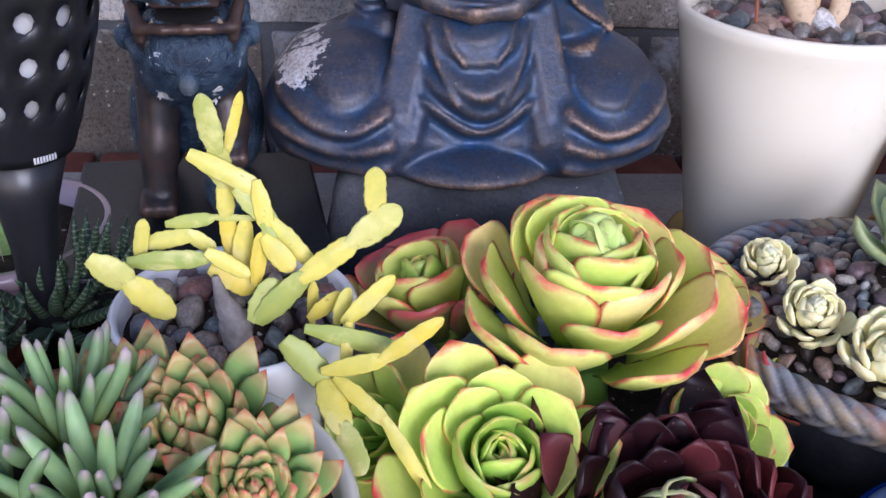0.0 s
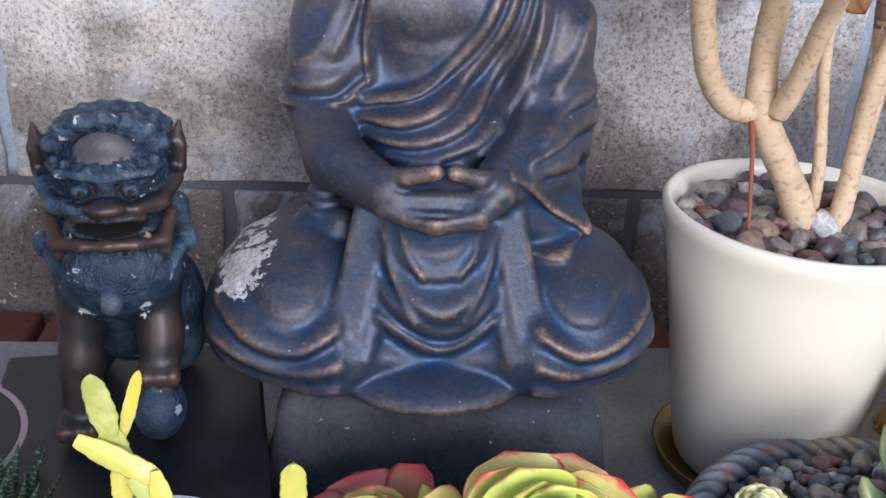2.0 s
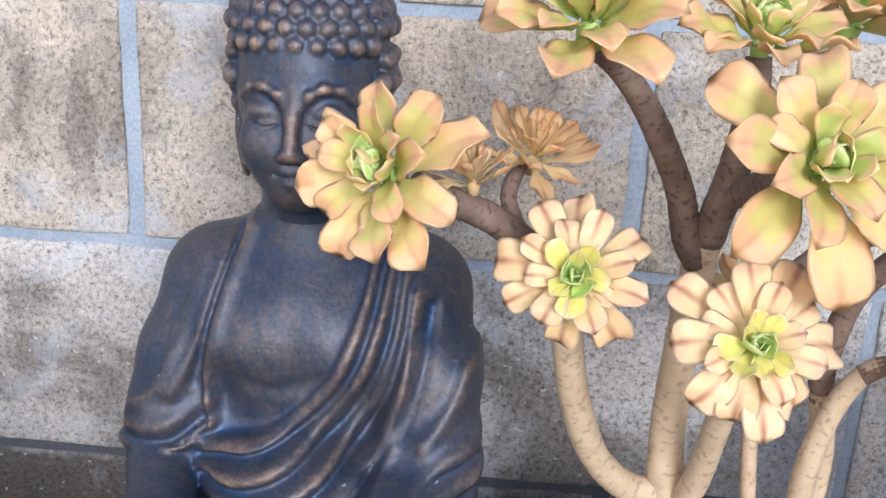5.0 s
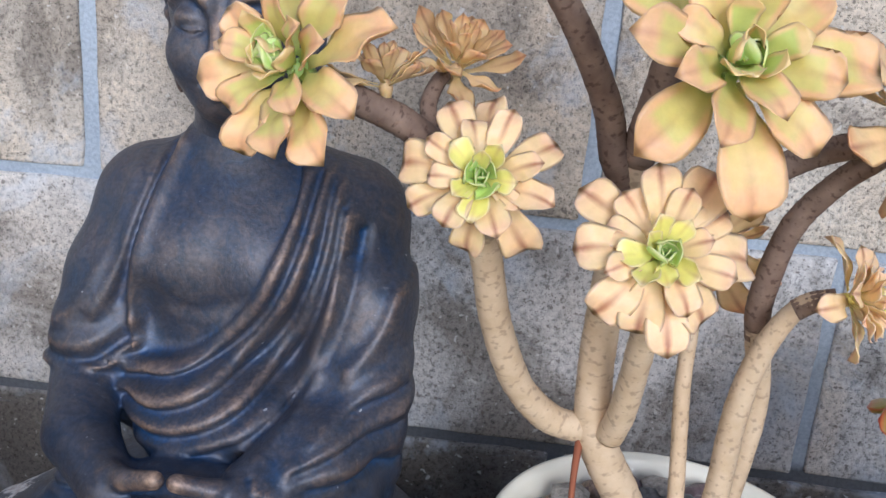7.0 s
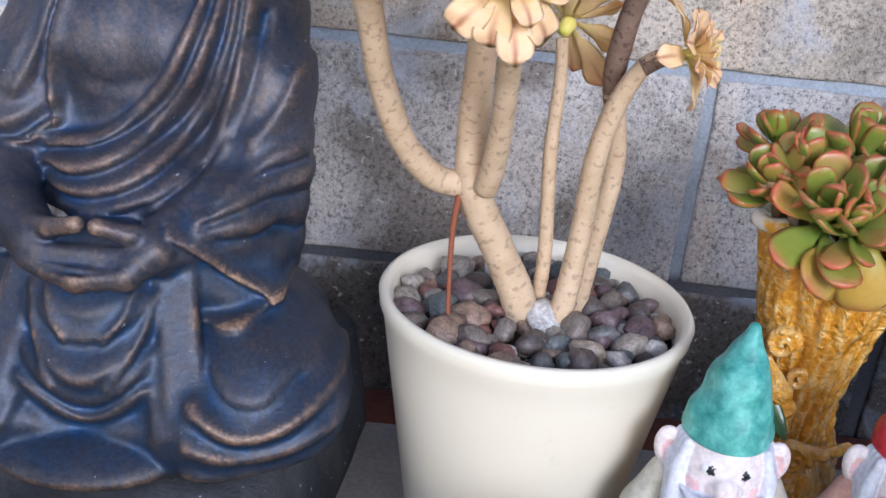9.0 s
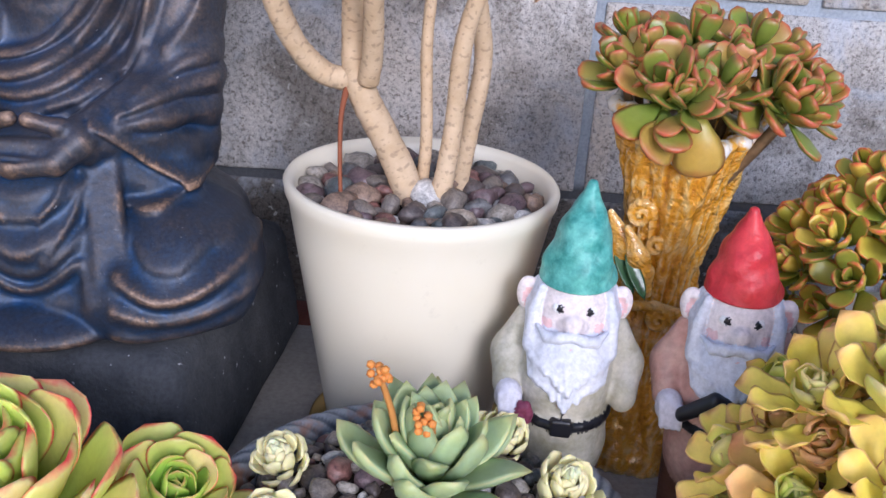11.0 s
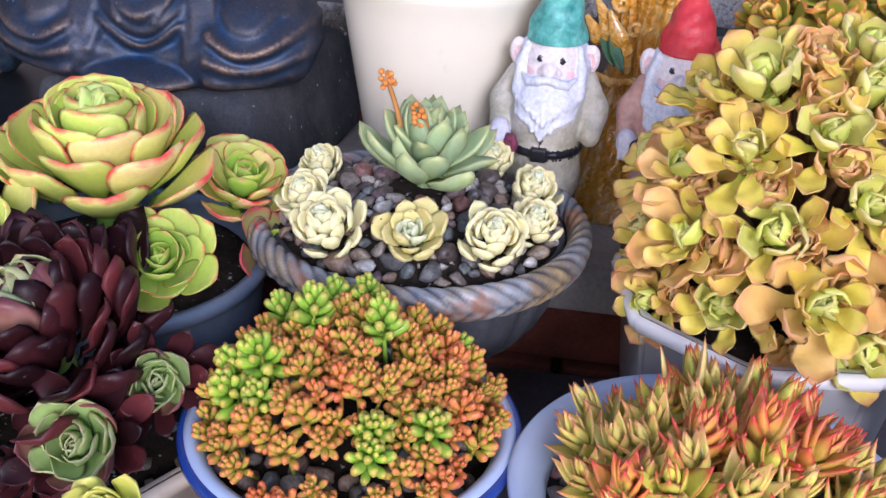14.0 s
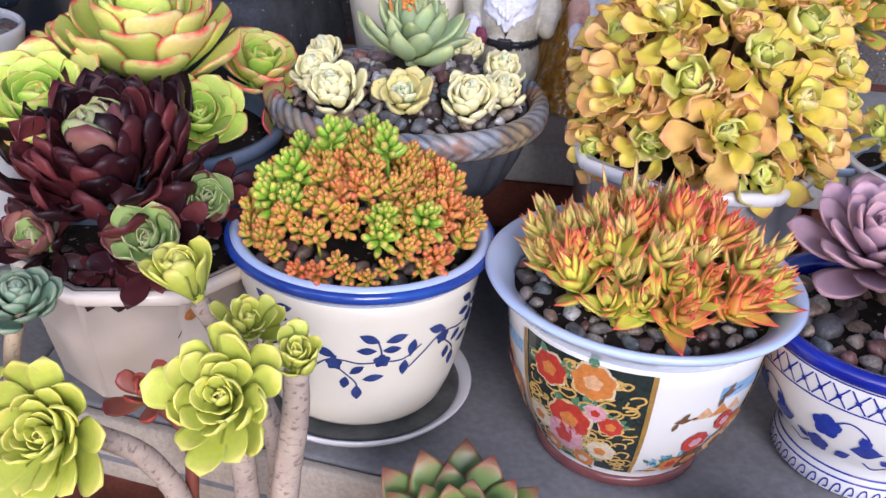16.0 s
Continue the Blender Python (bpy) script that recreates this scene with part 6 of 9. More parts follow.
for i, (x, y, r) in enumerate(SPOTS[:8]):
    q = ((x - CB[0]) / 0.1135, (y - CB[1]) / 0.1135)
    z = 0.551 + 0.034 * (1 - q[0] ** 2 - q[1] ** 2)
    ax = (0.25 * q[0] - 0.05, -0.45 + 0.2 * q[1], 1)
    pl = thing("pale_rosette_plant", (x, y, z), ["pale cream yellow rosette with purple flecks in the bowl", "pale cream yellow rosette in the pebbled bowl", "pale cream yellow rosette in the pebbled bowl", "small yellow rosette speckled with dark spots"][0 if i == 0 else 3 if i == 3 else 1], "succulent", "pale rosettes in the bowl")
    if i == 3:
        rosette(pl, (x, y, z), (0, -0.55, 1), r * 1.12, 24, [(0.4, l_pg), (1.0, l_sp)], (84, 14), (0.3, 0.95), (0.02, 0.3), rng=rp)
    elif i == 5 or i == 6:
        rosette(pl, (x, y, z), ax, r * 1.16, 38, [(0.2, l_pg), (1.0, l_p)], (92, 38), (0.34, 0.76), (0.03, 0.46), rng=rp, lift=0.9, wild=11)
    else:
        rosette(pl, (x, y, z), ax, r * 1.18, 36, [(0.15, l_pg), (1.0, l_p)], (92, 34), (0.36, 0.78), (0.04, 0.46), rng=rp, lift=0.9, wild=9)
m_jade = leaf_mat("grey_green_leaf", (0.48, 0.56, 0.24), (0.36, 0.48, 0.24), (0.46, 0.53, 0.22), (0.62, 0.54, 0.22), 0.6, 0.88, rough=0.5, var=0.2, blue_cast=0.06)
AGAVE = dict(L=1, W=0.52, T=0.15, a=0.55, b=0.55, base=0.5, point=0.08, cup=0.10, bend=0.35, nv=7)
l_ag = leaf_set("leaf_greygreen", m_jade, 4, 44, **AGAVE)
pl = thing("grey_green_rosette_plant", (0.289, 0.524, 0.58), "grey-green pointed rosette with small orange flower stalks", "succulent")
rosette(pl, (0.289, 0.522, 0.585), (0.05, -0.12, 1), 0.061, 38, [(1.0, l_ag)], (89, 22), (0.52, 0.92), (0.03, 0.18), rng=rp, lift=0.5, shape=1.2)
m_stalk = Nodes("orange_stalk", 0.6).done((0.55, 0.24, 0.06))
m_bud = rough_mat("orange_bud", (0.70, 0.22, 0.04), (0.80, 0.34, 0.08), 120, 0.5)
for (a, b) in (((0.272, 0.515, 0.60), (0.259, 0.504, 0.668)), ((0.292, 0.51, 0.61), (0.286, 0.500, 0.648))):
    st = part("flower_stalk", tube([a, tuple((u + v) / 2 + 0.002 for u, v in zip(a, b)), b], [0.0022, 0.002, 0.0018], 6, 5), m_stalk, pl, "short orange flower stalk", Matrix())
    for k in range(11):
        bm = bmesh.new()
        bmesh.ops.create_icosphere(bm, subdivisions=1, radius=0.0028)
        part("bud", bm, m_bud, st, m=Matrix.Translation(Vector(b) + Vector((rp.uniform(-0.006, 0.006), rp.uniform(-0.005, 0.005), rp.uniform(-0.012, 0.005)))))

# -- yellow aeonium mound in the white eight-sided planter
YP = (0.561, 0.485)
_, bed = octagon_planter("octagonal_planter", YP, 0.3455, 0.122, 0.088, 0.190, 8, "white glazed octagonal planter overflowing with yellow rosettes", M_WHITE)
m_y1 = leaf_mat("aeonium_yellow", (0.64, 0.70, 0.06), (0.90, 0.74, 0.09), (0.93, 0.62, 0.13), (0.80, 0.36, 0.15), 0.75, 0.85, other=(0.80, 0.50, 0.14), rough=0.5, sss=0.3)
m_y2 = leaf_mat("aeonium_lime", (0.32, 0.58, 0.05), (0.62, 0.72, 0.11), (0.78, 0.75, 0.16), (0.64, 0.48, 0.18), 0.4, 0.9, rough=0.48, sss=0.3)
m_y3 = leaf_mat("aeonium_tan", (0.66, 0.56, 0.09), (0.78, 0.50, 0.12), (0.80, 0.38, 0.14), (0.84, 0.38, 0.17), 0.6, 0.88, other=(0.90, 0.54, 0.21), rough=0.55, sss=0.3)
m_y4 = leaf_mat("aeonium_pale", (0.58, 0.68, 0.09), (0.82, 0.80, 0.18), (0.90, 0.77, 0.26), (0.88, 0.52, 0.24), 0.6, 0.88, rough=0.48, sss=0.3)
YEL = dict(L=1, W=0.54, T=0.05, a=1.15, b=0.30, base=0.34, point=0.07, cup=0.18, bend=0.5, nv=11, ruffle=0.11, curl=-0.5, fold=0.05, n=10)
ly1 = leaf_set("leaf_yellow", m_y1, 8, 11, 1.0, **{**YEL, "ruffle": 0.09})
ly2 = leaf_set("leaf_lime", m_y2, 4, 12, 0.6, **{**YEL, "W": 0.80, "bend": 0.95, "curl": 0.1, "cup": 0.24, "ruffle": 0.05})
ly3 = leaf_set("leaf_tan", m_y3, 5, 13, 1.0, **{**YEL, "W": 0.66, "bend": 0.7, "curl": 0.2})
ly4 = leaf_set("leaf_pale_yellow", m_y4, 4, 14, 0.7, **{**YEL, "W": 0.80, "bend": 0.75, "curl": 0.0, "cup": 0.2})
mound = thing("yellow_aeonium", (*YP, 0.525), "dense mound of yellow and tan aeonium rosettes", "succulent")
DC, DR = Vector((0.572, 0.486, 0.562)), Vector((0.102, 0.094, 0.150))
m_twig = rough_mat("aeonium_twig", (0.10, 0.06, 0.03), (0.22, 0.13, 0.07), 60, 0.8)
ry = random.Random(77)
for k in range(88):
    big = k < 40
    f = ((k + 0.5) / 40) if big else ((k - 40 + 0.5) / 48)
    ph = k * 2.39996 + (0.3 if big else 1.7)
    zz = 1 - 1.22 * f
    d = Vector((math.sqrt(max(0, 1 - zz * zz)) * math.cos(ph), math.sqrt(max(0, 1 - zz * zz)) * math.sin(ph), zz))
    at = DC + Vector((d.x * DR.x, d.y * DR.y, d.z * DR.z)) * (ry.uniform(0.90, 1.06) if big else ry.uniform(0.84, 0.98))
    part("stem", tube([(DC.x + d.x * 0.02, DC.y + d.y * 0.02, 0.53), tuple((DC + at) / 2), tuple(at)], [0.004, 0.0035, 0.003], 5, 4), m_twig, mound, "", Matrix())
    ax = d * 0.8 + Vector((-0.05, -0.35, 0.42 if big else 0.3))
    if big:
        R = ry.uniform(0.034, 0.048)
        coat = ry.choice(([(0.48, ly2), (0.66, ly4), (1.0, ly1)], [(0.46, ly2), (0.70, ly4), (1.0, ly1)], [(0.45, ly4), (1.0, ly1)], [(0.40, ly2), (0.70, ly1), (1.0, ly3)], [(0.40, ly4), (1.0, ly3)]))
        rosette(mound, at - d * 0.004, ax, R, ry.randint(19, 24), coat, (94, 10), (0.30, 1.0), (0.03, 0.24), rng=ry, wild=13, lift=0.46, power=0.9)
    else:
        rosette(mound, at, ax, ry.uniform(0.022, 0.030), ry.randint(18, 22), [(0.22, ly4), (1.0, ly3)], (94, 36), (0.32, 1.0), (0.03, 0.24), rng=ry, wild=13, lift=0.45)

# -- dark purple aeonium in the cream eight-sided planter
DP = (0.088, 0.318)
M_CREAMOCT = glaze_mat("cream_oct_glaze", (0.85, 0.72, 0.58), (0.87, 0.76, 0.63), 0.25, 8, 0.1, 0.35)
oct_d, bed = octagon_planter("octagonal_planter", (DP[0], DP[1] + 0.010), 0.3455, 0.112, 0.082, 0.122, 12, "cream glazed octagonal planter with painted twigs and orange flowers", M_CREAMOCT)
pebbles(bed, DP, 0.08, 0.452, 50, (0.004, 0.008), PEB, rng, inner=0.5)
m_d1 = leaf_mat("aeonium_purple", (0.09, 0.035, 0.028), (0.050, 0.012, 0.016), (0.027, 0.007, 0.011), (0.024, 0.006, 0.010), 0.5, 0.85, other=(0.16, 0.030, 0.030), rough=0.48, var=0.6, spots=(0.20, 0.12, 0.12), sss=0.05, blue_cast=0.0)
m_d2 = leaf_mat("aeonium_heart", (0.30, 0.52, 0.12), (0.40, 0.56, 0.18), (0.42, 0.50, 0.20), (0.44, 0.26, 0.18), 0.6, 0.86, rough=0.4, var=0.2)
m_d3 = leaf_mat("aeonium_olive", (0.34, 0.34, 0.12), (0.36, 0.17, 0.12), (0.24, 0.06, 0.06), (0.16, 0.04, 0.05), 0.7, 0.8, rough=0.35, var=0.3)
for mt in (m_d1, m_d3):
    mt.node_tree.nodes["Principled BSDF"].inputs["Specular IOR Level"].default_value = 0.3
DARK = dict(L=1, W=0.56, T=0.06, a=1.0, b=0.40, base=0.32, point=0.07, cup=0.16, bend=0.5, nv=9, n=10)
ld1, ld2, ld3 = leaf_set("leaf_purple", m_d1, 6, 51, **{**DARK, "ruffle": 0.08, "W": 0.43}), leaf_set("leaf_heart", m_d2, 3, 52, **{**DARK, "W": 0.78, "cup": 0.22, "bend": 0.7}), leaf_set("leaf_olive", m_d3, 3, 53, **{**DARK, "W": 0.72, "cup": 0.2, "bend": 0.7})
dark = thing("purple_aeonium", (*DP, 0.455), "glossy dark purple aeonium rosettes with green hearts", "succulent")
rosette(dark, (0.068, 0.330, 0.502), (-0.05, -0.34, 1), 0.095, 88, [(0.14, ld2), (0.26, ld3), (1.0, ld1)], (86, 22), (0.42, 0.96), (0.10, 0.30), rng=rp, lift=0.52, wild=14)
rosette(dark, (0.121, 0.264, 0.494), (0.05, -0.95, 0.72), 0.048, 38, [(0.60, ld2), (0.72, ld3), (1.0, ld1)], (84, 8), (0.25, 1.0), (0.02, 0.2), rng=rp)
rosette(dark, (0.148, 0.308, 0.512), (0.35, -0.85, 0.70), 0.041, 32, [(0.56, ld2), (0.7, ld3), (1.0, ld1)], (84, 10), (0.28, 1.0), (0.02, 0.2), rng=rp)
rosette(dark, (0.034, 0.262, 0.484), (-0.30, -0.75, 0.75), 0.040, 26, [(0.35, ld2), (0.65, ld3), (1.0, ld1)], (84, 10), (0.3, 1.0), (0.02, 0.2), rng=rp)
rosette(dark, (0.006, 0.308, 0.482), (-0.8, -0.4, 0.5), 0.040, 24, [(0.2, ld3), (1.0, ld1)], (82, 5), (0.3, 1.0), (0.02, 0.2), rng=rp)
rosette(dark, (0.085, 0.255, 0.470), (0.0, -0.9, 0.45), 0.034, 18, [(1.0, ld1)], (80, 5), (0.3, 1.0), (0.02, 0.2), rng=rp)

# -- jelly-bean stonecrop
sed = thing("jelly_bean_stonecrop", (*BP, 0.492), "mound of orange and green jelly-bean stonecrop", "succulent")
m_s1 = both("bean_orange", (0.54, 0.50, 0.07), (0.78, 0.35, 0.07), (0.80, 0.14, 0.06), (0.80, 0.18, 0.06), 0.3, 0.9, tip_at=0.5, rough=0.32, var=0.2, other=(0.80, 0.26, 0.09))
m_s2 = both("bean_green", (0.20, 0.46, 0.03), (0.34, 0.58, 0.05), (0.66, 0.50, 0.08), (0.55, 0.25, 0.07), 0.2, 0.9, tip_at=0.7, rough=0.3, var=0.2)
m_s3 = both("bean_amber", (0.38, 0.52, 0.05), (0.66, 0.54, 0.07), (0.82, 0.22, 0.07), (0.66, 0.22, 0.06), 0.3, 0.9, tip_at=0.55, rough=0.3, var=0.2)
rr = random.Random(3)
S_OR = [bean_cluster(m_s1, n, rr) for n in (13, 16)]
S_AM = [bean_cluster(m_s3, n, rr) for n in (14, 18)]
S_GR = [bean_cluster(m_s2, n, rr) for n in (20, 24)]
put, sprigs = [], []
for k in range(2600):
    a, q = rr.uniform(0, 6.283), math.sqrt(rr.random()) * 0.087
    x, y = q * math.cos(a), q * math.sin(a)
    if math.hypot(x - 0.01, y + 0.07) < 0.012 or any((x - X) ** 2 + (y - Y) ** 2 < 0.0110 ** 2 for X, Y in put):
        continue
    put.append((x, y))
    g = min(math.hypot(x + 0.048, y + 0.025), math.hypot(x - 0.018, y - 0.002) * 1.3, math.hypot(x - 0.018, y + 0.058) * 1.4, math.hypot(x + 0.005, y - 0.05))
    pool = S_GR if g < 0.016 or rr.random() < 0.02 else S_AM if g < 0.036 or rr.random() < 0.72 else S_OR
    s = rr.uniform(0.031, 0.039) if pool is S_GR else rr.uniform(0.020, 0.030)
    h = 0.497 + 0.054 * (1 - (q / 0.09) ** 2) + (0.006 if pool is S_GR else 0) + 0.018 * noise.noise(Vector((x * 40, y * 40, 0)))
    ax = Vector((x * 7, y * 7 - 0.12, 1)) + Vector((rr.uniform(-0.25, 0.25), rr.uniform(-0.25, 0.25), 0))
    sprigs.append((rr.choice(pool), Matrix.Translation((BP[0] + x, BP[1] + y, h)) @ up_to(ax) @ Matrix.Rotation(rr.uniform(0, 6.3), 4, "Z") @ Matrix.Diagonal((s, s, s, 1))))
grow(sed, sprigs, "sprig", "dense orange and green bean-leaved sprigs")

# -- fiery pointed crassula
camp = thing("campfire_crassula", (*IP, 0.495), "fiery red and yellow pointed crassula shoots", "succulent")
m_c1 = both("fire_red", (0.66, 0.68, 0.08), (0.86, 0.54, 0.09), (0.80, 0.06, 0.05), (0.78, 0.05, 0.05), 0.9, 0.74, tip_at=0.58, rough=0.36, var=0.25, other=(0.80, 0.22, 0.07))
m_c2 = both("fire_yellow", (0.56, 0.66, 0.12), (0.80, 0.70, 0.16), (0.82, 0.36, 0.14), (0.74, 0.12, 0.08), 0.7, 0.8, tip_at=0.68, rough=0.36, var=0.2)
m_c3 = both("fire_green", (0.50, 0.64, 0.07), (0.76, 0.72, 0.10), (0.80, 0.14, 0.06), (0.72, 0.06, 0.05), 0.85, 0.74, tip_at=0.72, rough=0.36, var=0.2)
C_ALL = [star_cluster(m, n, rr, 0.50, (88, 32), 0.30) for m, n in ((m_c1, 16), (m_c3, 16), (m_c2, 16), (m_c3, 18), (m_c1, 16), (m_c2, 14))]
put, shoots = [], []
for k in range(2200):
    a, q = rr.uniform(0, 6.283), math.sqrt(rr.random()) * 0.077
    x, y = q * math.cos(a) + 0.004, q * math.sin(a)
    if any((x - X) ** 2 + (y - Y) ** 2 < 0.0170 ** 2 for X, Y in put):
        continue
    put.append((x, y))
    s = rr.uniform(0.038, 0.056)
    h = 0.492 + 0.030 * (1 - (q / 0.09) ** 2)
    ax = Vector((x * 7, y * 7 - 0.15, 1)) + Vector((rr.uniform(-0.3, 0.3), rr.uniform(-0.3, 0.3), 0))
    me = C_ALL[2] if x < -0.045 and rr.random() < 0.6 else rr.choice(C_ALL)
    shoots.append((me, Matrix.Translation((IP[0] + x, IP[1] + y, h)) @ up_to(ax) @ Matrix.Rotation(rr.uniform(0, 6.3), 4, "Z") @ Matrix.Diagonal((s, s, s, 1))))
grow(camp, shoots, "shoot", "dense red and yellow pointed shoots")
m_c4 = leaf_mat("fire_cream", (0.60, 0.55, 0.20), (0.72, 0.58, 0.20), (0.74, 0.30, 0.14), (0.70, 0.14, 0.08), 0.5, 0.85, rough=0.4)
long_leaf = leaf_mesh("leaf_cream", m_c4, L=1, W=0.26, T=0.08, a=0.5, b=0.7, base=0.5, point=0.1, cup=0.15, bend=0.2)
for x, y, ax, s in ((-0.012, 0.055, (0.1, 0.1, 1), 0.046), (0.008, 0.05, (0.3, -0.1, 1), 0.044), (-0.03, 0.06, (-0.1, 0.1, 1), 0.036), (0.0, 0.035, (0.2, -0.3, 1), 0.036)):
    part("leaf", long_leaf, None, camp, m=Matrix.Translation((IP[0] + x, IP[1] + y, 0.528)) @ up_to(ax) @ Matrix.Rotation(-1.5708, 4, "Y") @ Matrix.Diagonal((s, s, s, 1)))

# -- lilac rosettes in the blue-and-white pot
RP = (0.708, 0.292)
lil_pot = thing("blue_white_flower_pot", (*RP, 0.3455), "blue and white porcelain pot with painted flowers and fret band", "flower pot")
rprof = [(0.0, 0.0), (0.066, 0.0), (0.070, 0.004), (0.069, 0.016), (0.066, 0.024), (0.074, 0.04), (0.090, 0.065), (0.098, 0.090), (0.101, 0.112), (0.102, 0.128)]
part("body", lathe(rprof + [(0.098, 0.130), (0.09, 0.1), (0.0, 0.095)], 96), M_CHINA, lil_pot, m=Matrix.Translation((*RP, 0.3457)))
part("rim", lathe([(0.1015, 0.122), (0.107, 0.126), (0.109, 0.132), (0.107, 0.138), (0.101, 0.138), (0.0965, 0.130), (0.095, 0.118)], 96), glaze_mat("deep_cobalt", (0.008, 0.014, 0.26), (0.012, 0.025, 0.36), 0.15, 30, 0.02, 0.5), lil_pot, "deep cobalt blue rim", Matrix.Translation((*RP, 0.3457)))
bed = soil(lil_pot, RP, 0.096, 0.466, M_SOIL, 0.01)
pebbles(bed, RP, 0.095, 0.468, 75, (0.007, 0.013), PEB, rng, inner=0.35)
m_l1 = leaf_mat("lilac_leaf", (0.44, 0.28, 0.34), (0.52, 0.34, 0.40), (0.60, 0.36, 0.40), (0.68, 0.38, 0.40), 0.6, 0.84, rough=0.5, var=0.2)
l_l = leaf_mesh("leaf_lilac", m_l1, L=1, W=0.60, T=0.09, a=0.8, b=0.48, base=0.3, point=0.06, cup=0.12, bend=0.35)
lil = thing("lilac_echeveria", (*RP, 0.47), "dusty lilac pink echeveria rosettes", "succulent")
rosette(lil, (0.694, 0.335, 0.505), (-0.15, -0.35, 1), 0.068, 34, [(1.0, l_l)], (84, 15), (0.4, 1.0), (0.02, 0.18), rng=rp)
rosette(lil, (0.715, 0.235, 0.492), (0.0, -0.5, 1), 0.055, 22, [(1.0, l_l)], (80, 10), (0.4, 1.0), (0.02, 0.18), rng=rp)
rosette(lil, (0.762, 0.30, 0.500), (0.4, -0.2, 1), 0.06, 22, [(1.0, l_l)], (80, 10), (0.4, 1.0), (0.02, 0.18), rng=rp)

# -- tree aeonium in the tall planter
tree = thing("tree_aeonium", (0.272, 0.718, 0.694), "branching tree aeonium with peach and green variegated rosettes", "succulent")
m_bark = stem_mat("pale_scarred_stem", (0.50, 0.36, 0.22), (0.63, 0.48, 0.32), 260.0, (0.20, 0.13, 0.09), 0.45)
m_brn = stem_mat("brown_scarred_stem", (0.155, 0.10, 0.075), (0.28, 0.195, 0.145), 320.0, (0.06, 0.03, 0.02), 0.6)
BR = [
    (m_bark, [(0.266, 0.715, 0.680), (0.258, 0.716, 0.708), (0.242, 0.720, 0.738), (0.224, 0.725, 0.770), (0.219, 0.729, 0.805), (0.219, 0.728, 0.848), (0.220, 0.722, 0.896), (0.222, 0.715, 0.935)], [0.0125, 0.0115, 0.0105, 0.011, 0.0098, 0.0095, 0.0088, 0.0085]),
    (m_brn, [(0.222, 0.716, 0.928), (0.227, 0.704, 0.965), (0.231, 0.70, 1.000), (0.230, 0.70, 1.022)], [0.0088, 0.008, 0.007, 0.006]),
    (m_brn, [(0.219, 0.717, 0.915), (0.211, 0.713, 0.930), (0.204, 0.710, 0.955), (0.185, 0.700, 0.991), (0.168, 0.690, 1.013), (0.155, 0.678, 1.024)], [0.007, 0.0075, 0.0072, 0.0068, 0.006, 0.0055]),
    (m_bark, [(0.224, 0.726, 0.776), (0.208, 0.726, 0.775), (0.194, 0.724, 0.781), (0.177, 0.715, 0.803), (0.163, 0.702, 0.841), (0.156, 0.692, 0.875), (0.150, 0.682, 0.902)], [0.009, 0.0085, 0.0085, 0.0082, 0.0082, 0.0080, 0.0080]),
    (m_brn, [(0.151, 0.683, 0.898), (0.143, 0.681, 0.916), (0.131, 0.680, 0.930), (0.113, 0.675, 0.944), (0.094, 0.668, 0.953), (0.078, 0.66, 0.962)], [0.0082, 0.008, 0.0075, 0.0072, 0.0068, 0.006]),
    (m_bark, [(0.151, 0.684, 0.895), (0.153, 0.668, 0.912), (0.152, 0.642, 0.928)], [0.0075, 0.006, 0.005]),
    (m_bark, [(0.230, 0.718, 0.776), (0.233, 0.708, 0.795), (0.234, 0.694, 0.825), (0.233, 0.672, 0.862), (0.230, 0.640, 0.894), (0.226, 0.622, 0.908)], [0.008, 0.0075, 0.007, 0.0068, 0.006, 0.005]),
    (m_bark, [(0.270, 0.720, 0.680), (0.273, 0.728, 0.730), (0.269, 0.744, 0.797), (0.270, 0.755, 0.838), (0.268, 0.760, 0.864)], [0.0050, 0.0046, 0.0046, 0.0042, 0.0040]),
    (m_bark, [(0.282, 0.708, 0.680), (0.288, 0.712, 0.712), (0.292, 0.719, 0.750), (0.294, 0.720, 0.800), (0.301, 0.720, 0.835), (0.313, 0.718, 0.860), (0.326, 0.716, 0.868)], [0.008, 0.0075, 0.007, 0.0068, 0.0062, 0.0052, 0.0050]),
    (m_brn, [(0.312, 0.718, 0.859), (0.320, 0.717, 0.865), (0.330, 0.715, 0.869)], [0.0056, 0.0054, 0.005]),
    (m_bark, [(0.296, 0.732, 0.680), (0.305, 0.740, 0.745), (0.310, 0.745, 0.792), (0.302, 0.741, 0.838)], [0.0075, 0.007, 0.0068, 0.007]),
    (m_brn, [(0.303, 0.742, 0.832), (0.300, 0.739, 0.855), (0.305, 0.730, 0.897), (0.318, 0.718, 0.925), (0.334, 0.708, 0.945)], [0.0072, 0.0068, 0.0065, 0.006, 0.006]),
    (m_brn, [(0.222, 0.716, 0.890), (0.256, 0.714, 0.903), (0.279, 0.714, 0.924), (0.301, 0.712, 0.939), (0.322, 0.708, 0.948), (0.338, 0.704, 0.951)], [0.0068, 0.0068, 0.0066, 0.0066, 0.0064, 0.006]),
    (m_brn, [(0.128, 0.682, 0.934), (0.121, 0.697, 0.948), (0.125, 0.708, 0.960), (0.130, 0.715, 0.962)], [0.004, 0.0042, 0.0038, 0.003]),
    (m_brn, [(0.226, 0.710, 0.950), (0.236, 0.680, 0.968), (0.240, 0.645, 0.980)], [0.0068, 0.0062, 0.005]),
]
